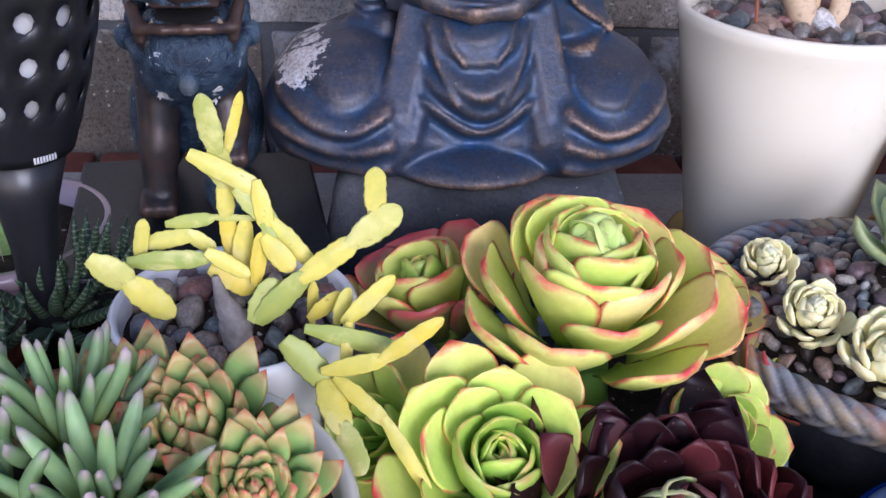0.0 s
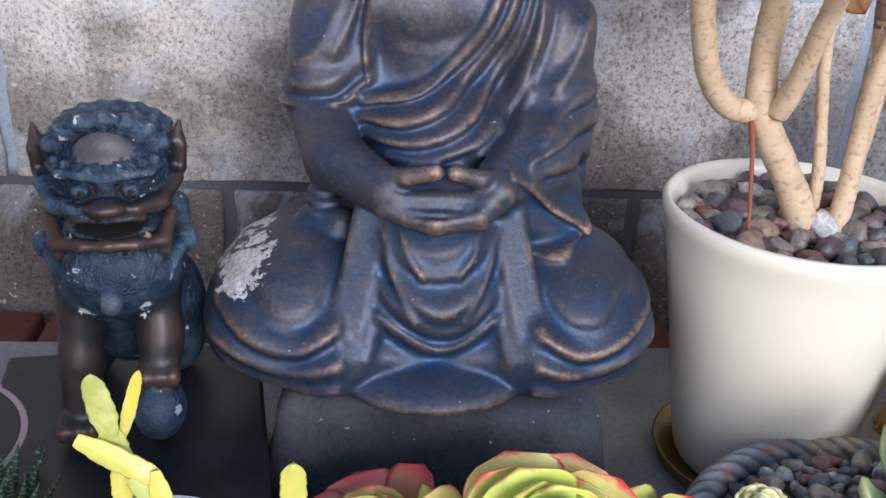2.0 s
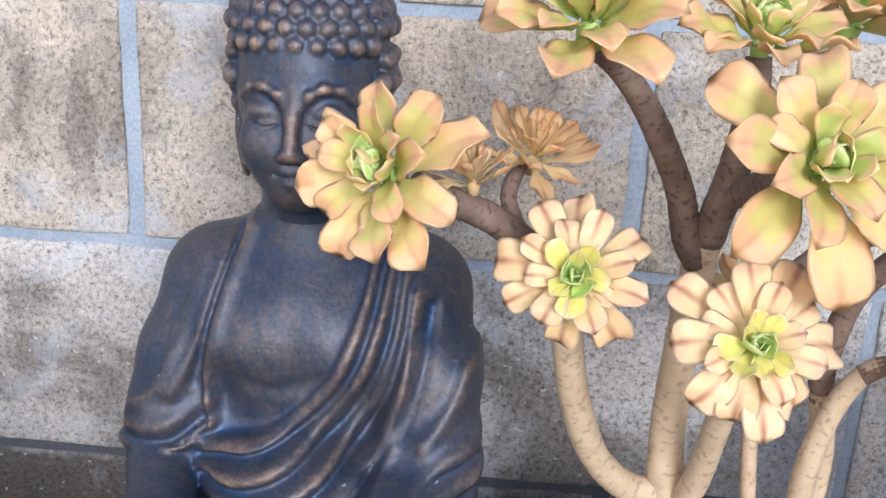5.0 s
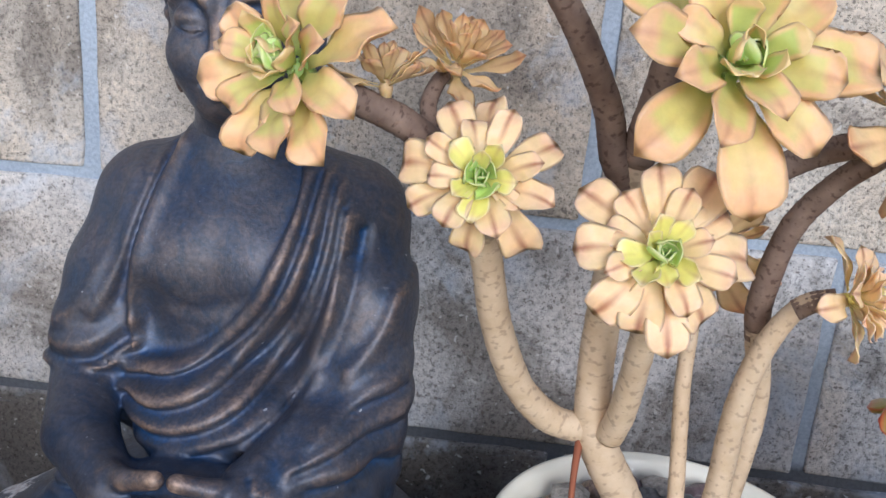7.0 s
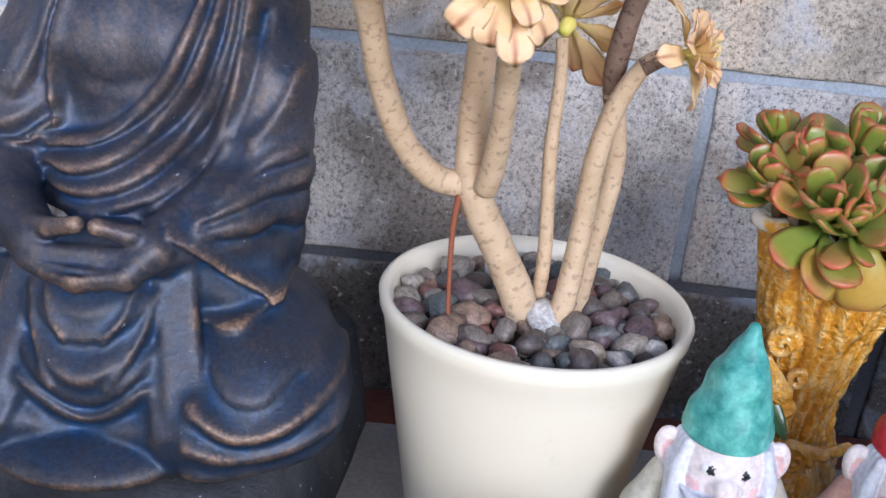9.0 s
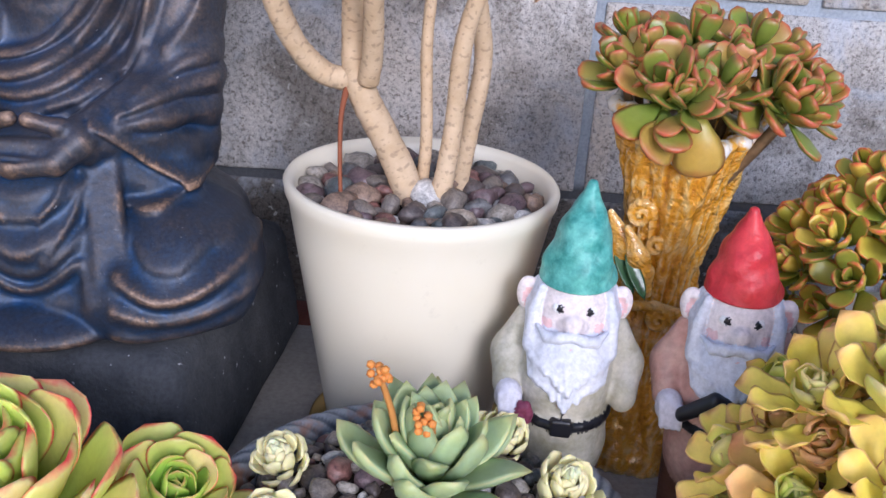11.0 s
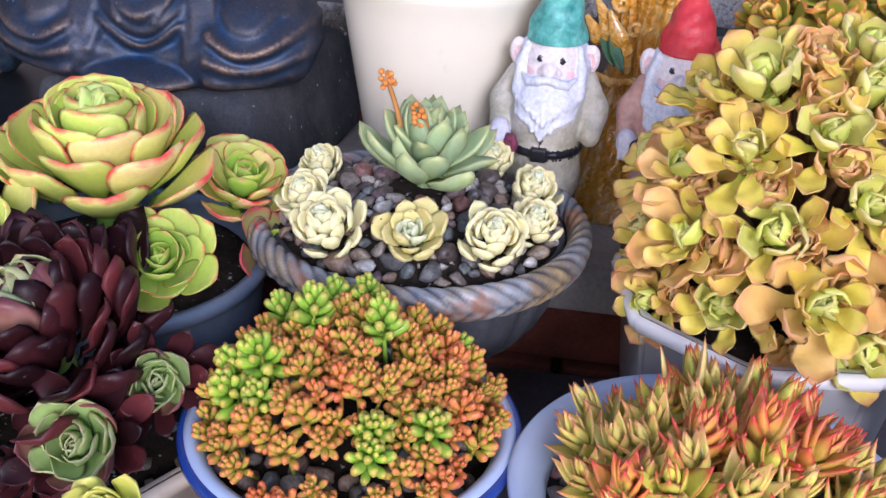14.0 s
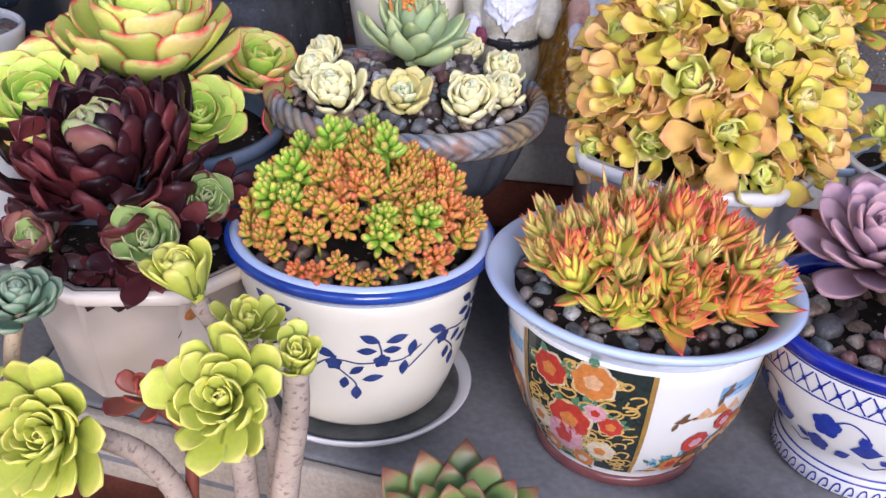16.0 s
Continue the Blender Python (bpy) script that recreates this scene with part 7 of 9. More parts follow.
for k, (mt, pts, rs) in enumerate(BR):
    part("branch" if k else "trunk", tube(pts, rs, 12, 9, 0.045), mt, tree, "", Matrix())
part("aerial_root", tube([(0.215, 0.722, 0.770), (0.213, 0.706, 0.752), (0.214, 0.697, 0.722), (0.216, 0.692, 0.695)], [0.0024, 0.0018, 0.0016, 0.0014], 6, 5), Nodes("rust_root", 0.8).done((0.26, 0.08, 0.035)), tree, "thin rust-brown aerial root", Matrix())
m_t0 = leaf_mat("aeonium_green_heart", (0.34, 0.54, 0.09), (0.46, 0.64, 0.15), (0.64, 0.70, 0.24), (0.76, 0.72, 0.32), 0.7, 0.80, rough=0.45, var=0.12)
m_t1 = leaf_mat("variegated_peach", (0.80, 0.66, 0.22), (0.88, 0.61, 0.31), (0.87, 0.50, 0.30), (0.86, 0.58, 0.36), 0.6, 0.86, rough=0.5, var=0.14, streak=0.85, sss=0.3, other=(0.85, 0.52, 0.30))
m_t2 = leaf_mat("variegated_yellow", (0.60, 0.64, 0.12), (0.82, 0.72, 0.18), (0.86, 0.66, 0.22), (0.84, 0.66, 0.34), 0.8, 0.74, rough=0.45, var=0.12, streak=0.3)
m_t3 = leaf_mat("variegated_pink", (0.46, 0.56, 0.12), (0.68, 0.58, 0.17), (0.84, 0.50, 0.20), (0.84, 0.47, 0.24), 0.9, 0.55, rough=0.5, var=0.14, other=(0.80, 0.46, 0.26), sss=0.3, streak=0.35)
m_t5 = leaf_mat("variegated_leaf_green", (0.36, 0.54, 0.10), (0.56, 0.60, 0.15), (0.74, 0.60, 0.19), (0.84, 0.56, 0.26), 0.9, 0.56, rough=0.45, var=0.12)
m_t4 = leaf_mat("withered_tan", (0.76, 0.58, 0.26), (0.82, 0.56, 0.28), (0.76, 0.40, 0.19), (0.62, 0.28, 0.13), 0.5, 0.80, rough=0.65, var=0.25, streak=0.7)
TREE = dict(L=1, W=0.60, T=0.04, a=1.05, b=0.27, base=0.26, point=0.09, cup=-0.05, bend=-0.02, nv=11, n=10, fold=0.22, curl=-0.45, ruffle=0.09)
lt0 = leaf_set("leaf_heart", m_t0, 2, 20, **{**TREE, "W": 0.90, "bend": 0.45, "curl": 0.1, "cup": 0.10, "fold": 0.0, "b": 0.32})
lt1 = leaf_set("leaf_peach", m_t1, 6, 21, **TREE)
lt2 = leaf_set("leaf_cream", m_t2, 3, 22, **{**TREE, "W": 0.66, "bend": 0.3, "curl": 0.1, "cup": 0.10})
lt3 = leaf_set("leaf_pink", m_t3, 6, 23, **{**TREE, "W": 0.56, "bend": 0.25, "curl": -0.8, "fold": 0.30, "ruffle": 0.11, "b": 0.32})
lt5 = leaf_set("leaf_greenish", m_t5, 4, 25, **{**TREE, "W": 0.56, "bend": 0.4, "curl": -0.2, "fold": 0.22})
lt4 = leaf_set("leaf_withered", m_t4, 4, 24, **{**TREE, "W": 0.48, "bend": -0.2, "curl": 0.3, "fold": 0.16})
FLAT = [(0.32, lt0), (0.52, lt2), (1.0, lt1)]
LUSH = [(0.30, lt0), (0.55, lt5), (1.0, lt3)]
rosette(tree, (0.151, 0.640, 0.931), (-0.05, -0.9, 0.42), 0.0335, 33, FLAT, (58, -4), (0.11, 1.0), (0.01, 0.14), rng=rp, lift=0.22, wild=13, power=1.05)
rosette(tree, (0.225, 0.620, 0.913), (0.0, -0.9, 0.45), 0.0355, 35, FLAT, (58, -6), (0.11, 1.0), (0.01, 0.14), rng=rp, lift=0.22, wild=14, power=1.05)
rosette(tree, (0.068, 0.658, 0.966), (-0.40, -0.78, 0.38), 0.042, 30, [(0.26, lt0), (0.46, lt5), (1.0, lt3)], (86, 0), (0.26, 1.0), (0.02, 0.16), rng=rp, lift=0.3, wild=13, power=1.0)
rosette(tree, (0.243, 0.636, 0.988), (0.1, -0.85, 0.45), 0.048, 33, LUSH, (88, 0), (0.14, 1.0), (0.02, 0.15), rng=rp, lift=0.22, wild=12, power=1.1)
rosette(tree, (0.150, 0.672, 1.032), (-0.25, -0.55, 0.8), 0.046, 28, LUSH, (86, 8), (0.26, 1.0), (0.02, 0.16), rng=rp, lift=0.3, wild=12, power=1.0)
rosette(tree, (0.230, 0.698, 1.027), (0.0, -0.5, 0.9), 0.036, 26, LUSH, (84, 12), (0.24, 1.0), (0.02, 0.16), rng=rp, lift=0.3, wild=10)
rosette(tree, (0.279, 0.735, 1.035), (0.3, -0.2, 1), 0.048, 26, LUSH, (84, 8), (0.26, 1.0), (0.02, 0.16), rng=rp, wild=10)
rosette(tree, (0.343, 0.702, 0.956), (0.75, -0.35, 0.45), 0.046, 36, [(0.3, lt5), (0.6, lt3), (1.0, lt4)], (82, -30), (0.3, 1.0), (0.02, 0.16), rng=rp, wild=16)
rosette(tree, (0.334, 0.712, 0.870), (0.86, -0.40, 0.25), 0.027, 30, [(0.2, lt2), (1.0, lt1)], (85, 6), (0.30, 1.0), (0.02, 0.16), rng=rp, wild=14)
rosette(tree, (0.271, 0.764, 0.872), (0.4, 0.7, 0.6), 0.040, 24, [(0.3, lt2), (1.0, lt4)], (75, -10), (0.35, 1.0), (0.02, 0.16), rng=rp, wild=12)
rosette(tree, (0.131, 0.712, 0.963), (0.20, -0.30, 0.85), 0.031, 24, [(1.0, lt4)], (82, 12), (0.4, 1.0), (0.02, 0.16), rng=rp, wild=10)
rosette(tree, (0.104, 0.672, 0.960), (-0.1, 0.1, 0.9), 0.024, 20, [(1.0, lt4)], (80, 20), (0.4, 1.0), (0.02, 0.16), rng=rp, wild=12)

# -- amber tree-stump vase with jade plant
def amber_mat():
    m = Nodes("amber_glaze", 0.10, spec=0.6, coat=1.0)
    p = m.where()
    k = m.math("ADD", m.point(), m.math("MULTIPLY", m.math("SUBTRACT", m.noise(70, 4, 0.6, p), 0.5), 0.18))
    c = m.ramp(k, (0.37, (0.22, 0.055, 0.003)), (0.43, (0.64, 0.23, 0.008)), (0.50, (0.84, 0.38, 0.02)), (0.57, (0.90, 0.62, 0.22)))
    m.bump(m.math("ADD", m.noise(150, 4, 0.65, p, 0.6), m.math("MULTIPLY", m.noise(60, 3, 0.6, p, 2.4), 1.6)), 0.85, 0.006)
    return m.done(c)


VP = (0.464, 0.758)
vase = thing("tree_stump_vase", (*VP, 0.4752), "glossy amber glazed tree-stump vase with chipped wavy rim", "vase")
M_AMBER = amber_mat()


def stump_edge(a):
    """Height of the wavy rim at angle a, two horns and a notch towards the front."""
    return 0.262 + (0.032 if math.cos(a) < 0 else 0.022) * abs(math.cos(a)) ** 1.4 + 0.004 * math.sin(5 * a + 1) + 0.008 * max(0.0, math.sin(a))


def stump_radius(a, f):
    d = Vector((math.cos(a), math.sin(a), 0))
    r = 0.0300 + 0.024 * max(0.0, f - 0.55) ** 1.3 / 0.35 + 0.030 * max(0.0, 0.52 - f) ** 1.2 / 0.45
    if f < 0.46:
        r += 0.006 * (1 - ((f - 0.40) / 0.06) ** 2) if f > 0.34 else 0.004
    drip = noise.noise(Vector((d.x * 4.5, d.y * 4.5, f * 5))) + 0.7 * noise.noise(Vector((d.x * 11, d.y * 11, f * 13)))
    return r + 0.0028 * math.sin(5 * a + 3 * f) + 0.0046 * drip - 0.0048 * abs(noise.noise(Vector((d.x * 17, d.y * 17, f * 24))))


bm = bmesh.new()
N = 132
rows = []
for i in range(84):
    inner = i > 71
    f = i / 71 if not inner else 1 - (i - 71) / 26
    row = []
    for k in range(N):
        a = 2 * math.pi * k / N
        r = stump_radius(a, f) - (0.006 if inner else 0)
        row.append(bm.verts.new((r * math.cos(a), r * math.sin(a), f * stump_edge(a))))
    rows.append(row)
for a, b in zip(rows, rows[1:]):
    for k in range(N):
        bm.faces.new((a[k], a[(k + 1) % N], b[(k + 1) % N], b[k]))
bm.faces.new(rows[0][::-1])
bm.faces.new(rows[-1])
part("body", bm, M_AMBER, vase)


def chipped_mat():
    m = Nodes("chipped_rim", 0.25, coat=0.5)
    p = m.where()
    c = m.ramp(m.noise(60, 4, 0.6, p), (0.40, (0.80, 0.40, 0.04)), (0.46, (0.82, 0.62, 0.36)), (0.52, (0.84, 0.80, 0.74)))
    m.bump(m.noise(120, 3, 0.6, p), 0.4, 0.002)
    return m.done(c)


ring = []
for k in range(49):
    a = 2 * math.pi * k / 48
    r = stump_radius(a, 1.0) - 0.003
    ring.append((r * math.cos(a), r * math.sin(a), stump_edge(a) - 0.0005))
part("rim", tube(ring, [0.0060 + 0.0014 * math.sin(2.3 * k) for k in range(49)], 8, 3), chipped_mat(), vase, "thick wavy rim with white chips")
cc = Carving((-0.075, -0.075, 0.10), (0.045, 0.01, 0.24), 0.0013)


def curl_at(c, turns, r0, r1, w):
    return [(c[0] + (r0 + (r1 - r0) * k / 16) * math.cos(turns * 6.283 * k / 16) * 0.9, c[1] - 0.002 * k / 16 + 0.35 * (r0 + (r1 - r0) * k / 16) * math.cos(turns * 6.283 * k / 16) * -0.5, c[2] + (r0 + (r1 - r0) * k / 16) * math.sin(turns * 6.283 * k / 16)) for k in range(17)], [w * (1 - 0.4 * k / 16) for k in range(17)]


for c, turns, r0, r1, w in (((-0.028, -0.030, 0.212), 1.6, 0.0110, 0.002, 0.0036), ((-0.004, -0.040, 0.130), 1.7, 0.0105, 0.002, 0.0034), ((-0.014, -0.033, 0.188), 1.2, 0.0075, 0.002, 0.0030)):
    pts, ws = curl_at(c, turns, r0, r1, w)
    cc.limb(pts, ws, 0.0008)
cc.limb([(-0.046, -0.022, 0.140), (-0.030, -0.033, 0.137), (-0.008, -0.040, 0.142), (0.014, -0.040, 0.136), (0.034, -0.030, 0.138)], [0.004, 0.0045, 0.004, 0.0045, 0.004], 0.002)
for pts, rs in (([(-0.024, -0.034, 0.160), (-0.035, -0.036, 0.186), (-0.050, -0.030, 0.212)], [0.003, 0.010, 0.003]),
                ([(-0.022, -0.038, 0.160), (-0.027, -0.043, 0.182), (-0.038, -0.040, 0.204)], [0.003, 0.009, 0.003]),
                ([(-0.028, -0.036, 0.178), (-0.046, -0.034, 0.180), (-0.058, -0.028, 0.196)], [0.004, 0.008, 0.003]),
                ([(-0.030, -0.036, 0.186), (-0.022, -0.042, 0.170), (-0.016, -0.040, 0.152)], [0.004, 0.009, 0.004])):
    cc.limb(pts, rs, 0.0012, flat=0.55)
part("flower_relief", cc.skin("relief", [M_AMBER]), None, vase, "moulded amber lily and scrolls")
for s in ((-0.044, -0.034, 0.186), (-0.036, -0.040, 0.184)):
    part("painted_leaf", leaf_mesh("painted_leaf", glaze_mat("green_glaze", (0.04, 0.12, 0.05), (0.10, 0.20, 0.08), 0.2, 60), L=1, W=0.30, T=0.12, a=0.6, b=0.6, base=0.3, bend=0.3, fold=0.15), None, vase, "dark green glazed leaf", Matrix.Translation((VP[0] + s[0], VP[1] + s[1], 0.4752 + s[2])) @ up_to((0.45, -0.35, -1)) @ Matrix.Rotation(-1.5708, 4, "Y") @ Matrix.Diagonal((0.036, 0.036, 0.036, 1)))
m_j1 = leaf_mat("jade_red_edge", (0.16, 0.27, 0.03), (0.24, 0.31, 0.04), (0.42, 0.20, 0.05), (0.50, 0.06, 0.04), 0.8, 0.80, other=(0.48, 0.15, 0.06), rough=0.3, var=0.25)
m_j2 = leaf_mat("jade_amber", (0.36, 0.34, 0.05), (0.52, 0.34, 0.06), (0.54, 0.22, 0.06), (0.54, 0.10, 0.05), 0.6, 0.85, rough=0.35)
JADE = dict(L=1, W=0.58, T=0.14, a=0.85, b=0.40, base=0.22, point=0.0, cup=0.06, bend=0.35)
lj1, lj2 = leaf_set("leaf_jade", m_j1, 4, 9, 0.6, **JADE), leaf_mesh("leaf_jade_amber", m_j2, **{**JADE, "W": 0.8})
jade = thing("jade_plant", (*VP, 0.70), "jade plant with red-edged round leaves in a stump vase", "succulent", "jade plants")
rj = random.Random(8)
m_jtwig = rough_mat("jade_twig", (0.12, 0.07, 0.03), (0.20, 0.13, 0.07), 60, 0.8)
for x, y, z, R in ((-0.050, -0.015, 0.780, 0.036), (-0.026, -0.04, 0.772, 0.044), (0.010, -0.035, 0.776, 0.042), (0.048, -0.03, 0.774, 0.040), (0.080, -0.005, 0.768, 0.036), (-0.038, 0.02, 0.792, 0.038), (0.0, 0.005, 0.798, 0.040), (0.040, 0.01, 0.796, 0.040), (0.068, 0.025, 0.786, 0.036), (-0.014, -0.050, 0.772, 0.034), (0.060, -0.040, 0.770, 0.034), (-0.03, -0.01, 0.79, 0.036), (0.02, -0.015, 0.79, 0.036)):
    at = (VP[0] + x, VP[1] + y, z + 0.002)
    part("stem", tube([(VP[0] + x * 0.2, VP[1] + y * 0.2, 0.68), (VP[0] + x * 0.7, VP[1] + y * 0.7, 0.735), at], [0.005, 0.0045, 0.003], 6, 4), m_jtwig, jade, "", Matrix())
    rosette(jade, at, (x * 8, y * 8 - 0.25, 0.8), R * 1.02, rj.randint(13, 16), [(1.0, lj1)], (82, 5), (0.65, 1.0), (0.02, 0.12), rng=rj, wild=24, lift=0.4, name="shoot")
for x, y, z, ax, s in ((-0.022, -0.050, 0.766, (-0.40, -0.5, -0.45), 0.040), (-0.006, -0.062, 0.774, (0.12, -0.15, -1), 0.046)):
    part("leaf", lj2, None, jade, m=Matrix.Translation((VP[0] + x, VP[1] + y, z)) @ up_to(ax) @ Matrix.Rotation(-1.5708, 4, "Y") @ Matrix.Rotation(3.14, 4, "X") @ Matrix.Diagonal((s, s, s, 1)))

# -- second jade plant in a white pot behind the mound
JP = (0.668, 0.735)
pot2 = thing("white_flower_pot", (*JP, 0.4752), "plain white ceramic pot holding a red-edged jade", "flower pot")
part("body", lathe(pot_profile(0.085, 0.06, 0.12, 0.006, 0.004, 0.003), 56), M_WHITE, pot2, m=Matrix.Translation((*JP, 0.4755)))
soil(pot2, JP, 0.076, 0.580, M_SOIL)
m_j3 = leaf_mat("jade_glow", (0.24, 0.36, 0.045), (0.44, 0.46, 0.05), (0.72, 0.40, 0.06), (0.72, 0.06, 0.04), 0.95, 0.84, other=(0.80, 0.50, 0.07), rough=0.3, var=0.25)
lj3 = leaf_mesh("leaf_jade_glow", m_j3, **{**JADE, "W": 0.58, "cup": 0.12})
jade2 = thing("jade_plant", (*JP, 0.59), "spreading jade plant glowing orange with red leaf edges", "succulent", "jade plants")
for k in range(56):
    f = (k + 0.5) / 56
    ph = k * 2.39996
    zz = 1 - 1.05 * f
    d = Vector((math.sqrt(max(0, 1 - zz * zz)) * math.cos(ph), math.sqrt(max(0, 1 - zz * zz)) * math.sin(ph), zz))
    at = Vector((JP[0] + 0.005, JP[1], 0.615)) + Vector((d.x * 0.108, d.y * 0.085, d.z * 0.115)) * rj.uniform(0.9, 1.05)
    rosette(jade2, at, d + Vector((-0.1, -0.25, 0.4)), rj.uniform(0.031, 0.040), rj.randint(10, 12), [(1.0, lj3)], (84, 26), (0.55, 1.0), (0.02, 0.12), rng=rj, wild=10, lift=0.5, name="shoot")

# -- yellow flat-stemmed cactus in a white bowl
CP = (-0.158, 0.482)
cpot = thing("white_bowl_pot", (*CP, 0.3455), "white ceramic bowl pot of pebbles with a yellow cactus", "flower pot")
part("body", lathe(pot_profile(0.072, 0.052, 0.243, 0.005, 0.004, 0.0), 72), M_WHITE, cpot, m=Matrix.Translation((*CP, 0.3457)))
bed = soil(cpot, CP, 0.066, 0.574, M_SOIL, 0.008)
pebbles(bed, CP, 0.065, 0.576, 75, (0.005, 0.0120), PEB, rng)


def cactus_mat():
    m = Nodes("cactus_yellow", 0.5, sss=0.2)
    p = m.where()
    c = m.ramp(m.random(), (0.0, (0.76, 0.58, 0.07)), (0.40, (0.70, 0.61, 0.11)), (0.65, (0.56, 0.55, 0.16)), (1.0, (0.34, 0.40, 0.08)))
    c = m.mix(m.ramp(m.noise(38, 4, 0.6, p), (0.46, 0.0), (0.70, 0.7)), c, (0.46, 0.46, 0.09))
    c = m.mix(m.ramp(m.noise(47, 4, 0.6, p, 0.5), (0.52, 0.0), (0.72, 0.7)), c, (0.80, 0.72, 0.30))
    c = m.mix(m.ramp(m.noise(150, 3, 0.6, p), (0.68, 0.0), (0.74, 0.7)), c, (0.36, 0.22, 0.06))
    m.bump(m.noise(140, 3, 0.6, p), 0.25, 0.001)
    return m.done(c)


M_CACT = cactus_mat()


def pad_mesh(seed):
    """A flat notched cactus joint 1 long and 2 wide, thick along its middle."""
    q = random.Random(seed)
    bm = bmesh.new()
    rows = []
    for i in range(25):
        v = i / 24
        notch = 0.89 + 0.11 * (1 - (v * 5.3 + 0.3 * seed) % 1.0)
        w = min(1, 0.50 + v * 1.5) * math.sqrt(max(0.04, 1 - max(0, (v - 0.66) / 0.345) ** 2.2)) * notch * (0.92 + 0.10 * math.sin(v * 2.6 + seed))
        zz = 0.04 * math.sin(v * 3 + seed)
        rows.append([bm.verts.new((v, w * math.cos(b), zz + 0.28 * math.sin(b) * (1.0 if abs(math.cos(b)) < 0.35 else 0.45))) for b in [2 * math.pi * k / 12 for k in range(12)]])
    for a, b in zip(rows, rows[1:]):
        for k in range(12):
            bm.faces.new((a[k], a[(k + 1) % 12], b[(k + 1) % 12], b[k]))
    bm.faces.new(rows[0][::-1])
    bm.faces.new(rows[-1])
    return mesh_of("joint", bm, M_CACT)


PADS = [pad_mesh(k) for k in range(4)]
cactus = thing("yellow_cactus", (*CP, 0.585), "yellow flat-jointed holiday cactus sprawling over its pot", "cactus")


def joints(pts, half, first=0):
    """Cactus joints from point to point, half wide to either side, the face towards the front."""
    for k, (a, b) in enumerate(zip(pts, pts[1:])):
        a, b = Vector(a), Vector(b)
        x = (b - a).normalized()
        n = Vector((0.25 * math.sin(k * 2 + first), -1, 0.35))
        z = (n - x * n.dot(x)).normalized()
        m = Matrix((x, z.cross(x), z)).transposed().to_4x4()
        m.translation = a - x * 0.003
        part("joint", PADS[(k + first) % 4], None, cactus, m=m @ Matrix.Diagonal(((b - a).length + 0.006, half * 1.02, half, 1)))


joints([(-0.155, 0.468, 0.628), (-0.157, 0.468, 0.653), (-0.157, 0.468, 0.674)], 0.0052, 0)
joints([(-0.157, 0.468, 0.674), (-0.16, 0.467, 0.694), (-0.165, 0.466, 0.722)], 0.0071, 1)
joints([(-0.154, 0.47, 0.693), (-0.146, 0.47, 0.722)], 0.0036, 2)
joints([(-0.171, 0.462, 0.692), (-0.138, 0.458, 0.675)], 0.0071, 3)
joints([(-0.138, 0.456, 0.678), (-0.134, 0.453, 0.655), (-0.124, 0.45, 0.638)], 0.0052, 0)
joints([(-0.148, 0.458, 0.673), (-0.13, 0.454, 0.656), (-0.111, 0.45, 0.634)], 0.0058, 1)
joints([(-0.138, 0.435, 0.608), (-0.114, 0.437, 0.633), (-0.088, 0.438, 0.653), (-0.065, 0.44, 0.671)], 0.0081, 2)
joints([(-0.076, 0.442, 0.67), (-0.076, 0.444, 0.691)], 0.0075, 3)
joints([(-0.219, 0.425, 0.65), (-0.204, 0.428, 0.636), (-0.185, 0.43, 0.615)], 0.0081, 0)
joints([(-0.206, 0.45, 0.635), (-0.167, 0.45, 0.637)], 0.0058, 1)
joints([(-0.2, 0.462, 0.64), (-0.176, 0.462, 0.645), (-0.166, 0.462, 0.637)], 0.0058, 2)
joints([(-0.204, 0.458, 0.634), (-0.2, 0.458, 0.654)], 0.0052, 3)
joints([(-0.187, 0.466, 0.65), (-0.166, 0.466, 0.653)], 0.0042, 0)
joints([(-0.167, 0.468, 0.653), (-0.141, 0.466, 0.653)], 0.0021, 1)
joints([(-0.164, 0.448, 0.641), (-0.146, 0.446, 0.63)], 0.0052, 2)
joints([(-0.141, 0.45, 0.623), (-0.137, 0.452, 0.649)], 0.0055, 3)
joints([(-0.134, 0.45, 0.648), (-0.122, 0.446, 0.634)], 0.0065, 0)
joints([(-0.141, 0.436, 0.608), (-0.131, 0.442, 0.626)], 0.0075, 1)
joints([(-0.147, 0.466, 0.649), (-0.151, 0.462, 0.617)], 0.0068, 2)
joints([(-0.164, 0.46, 0.625), (-0.145, 0.456, 0.615)], 0.0097, 3)
joints([(-0.111, 0.45, 0.597), (-0.11, 0.452, 0.618)], 0.0033, 0)
joints([(-0.096, 0.43, 0.61), (-0.091, 0.432, 0.626)], 0.0045, 1)
joints([(-0.091, 0.42, 0.616), (-0.068, 0.425, 0.638)], 0.0058, 2)
joints([(-0.121, 0.4, 0.615), (-0.101, 0.395, 0.594)], 0.0097, 3)
joints([(-0.101, 0.39, 0.605), (-0.073, 0.385, 0.615), (-0.046, 0.38, 0.641)], 0.0052, 0)
joints([(-0.095, 0.39, 0.599), (-0.071, 0.37, 0.587), (-0.051, 0.35, 0.561)], 0.0048, 1)
joints([(-0.102, 0.392, 0.594), (-0.093, 0.373, 0.581), (-0.084, 0.355, 0.57)], 0.0087, 2)
joints([(-0.09, 0.41, 0.618), (-0.092, 0.395, 0.601)], 0.0042, 3)
joints([(-0.11, 0.41, 0.617), (-0.065, 0.4, 0.611)], 0.0058, 0)
joints([(-0.11, 0.44, 0.606), (-0.096, 0.44, 0.619)], 0.0048, 1)

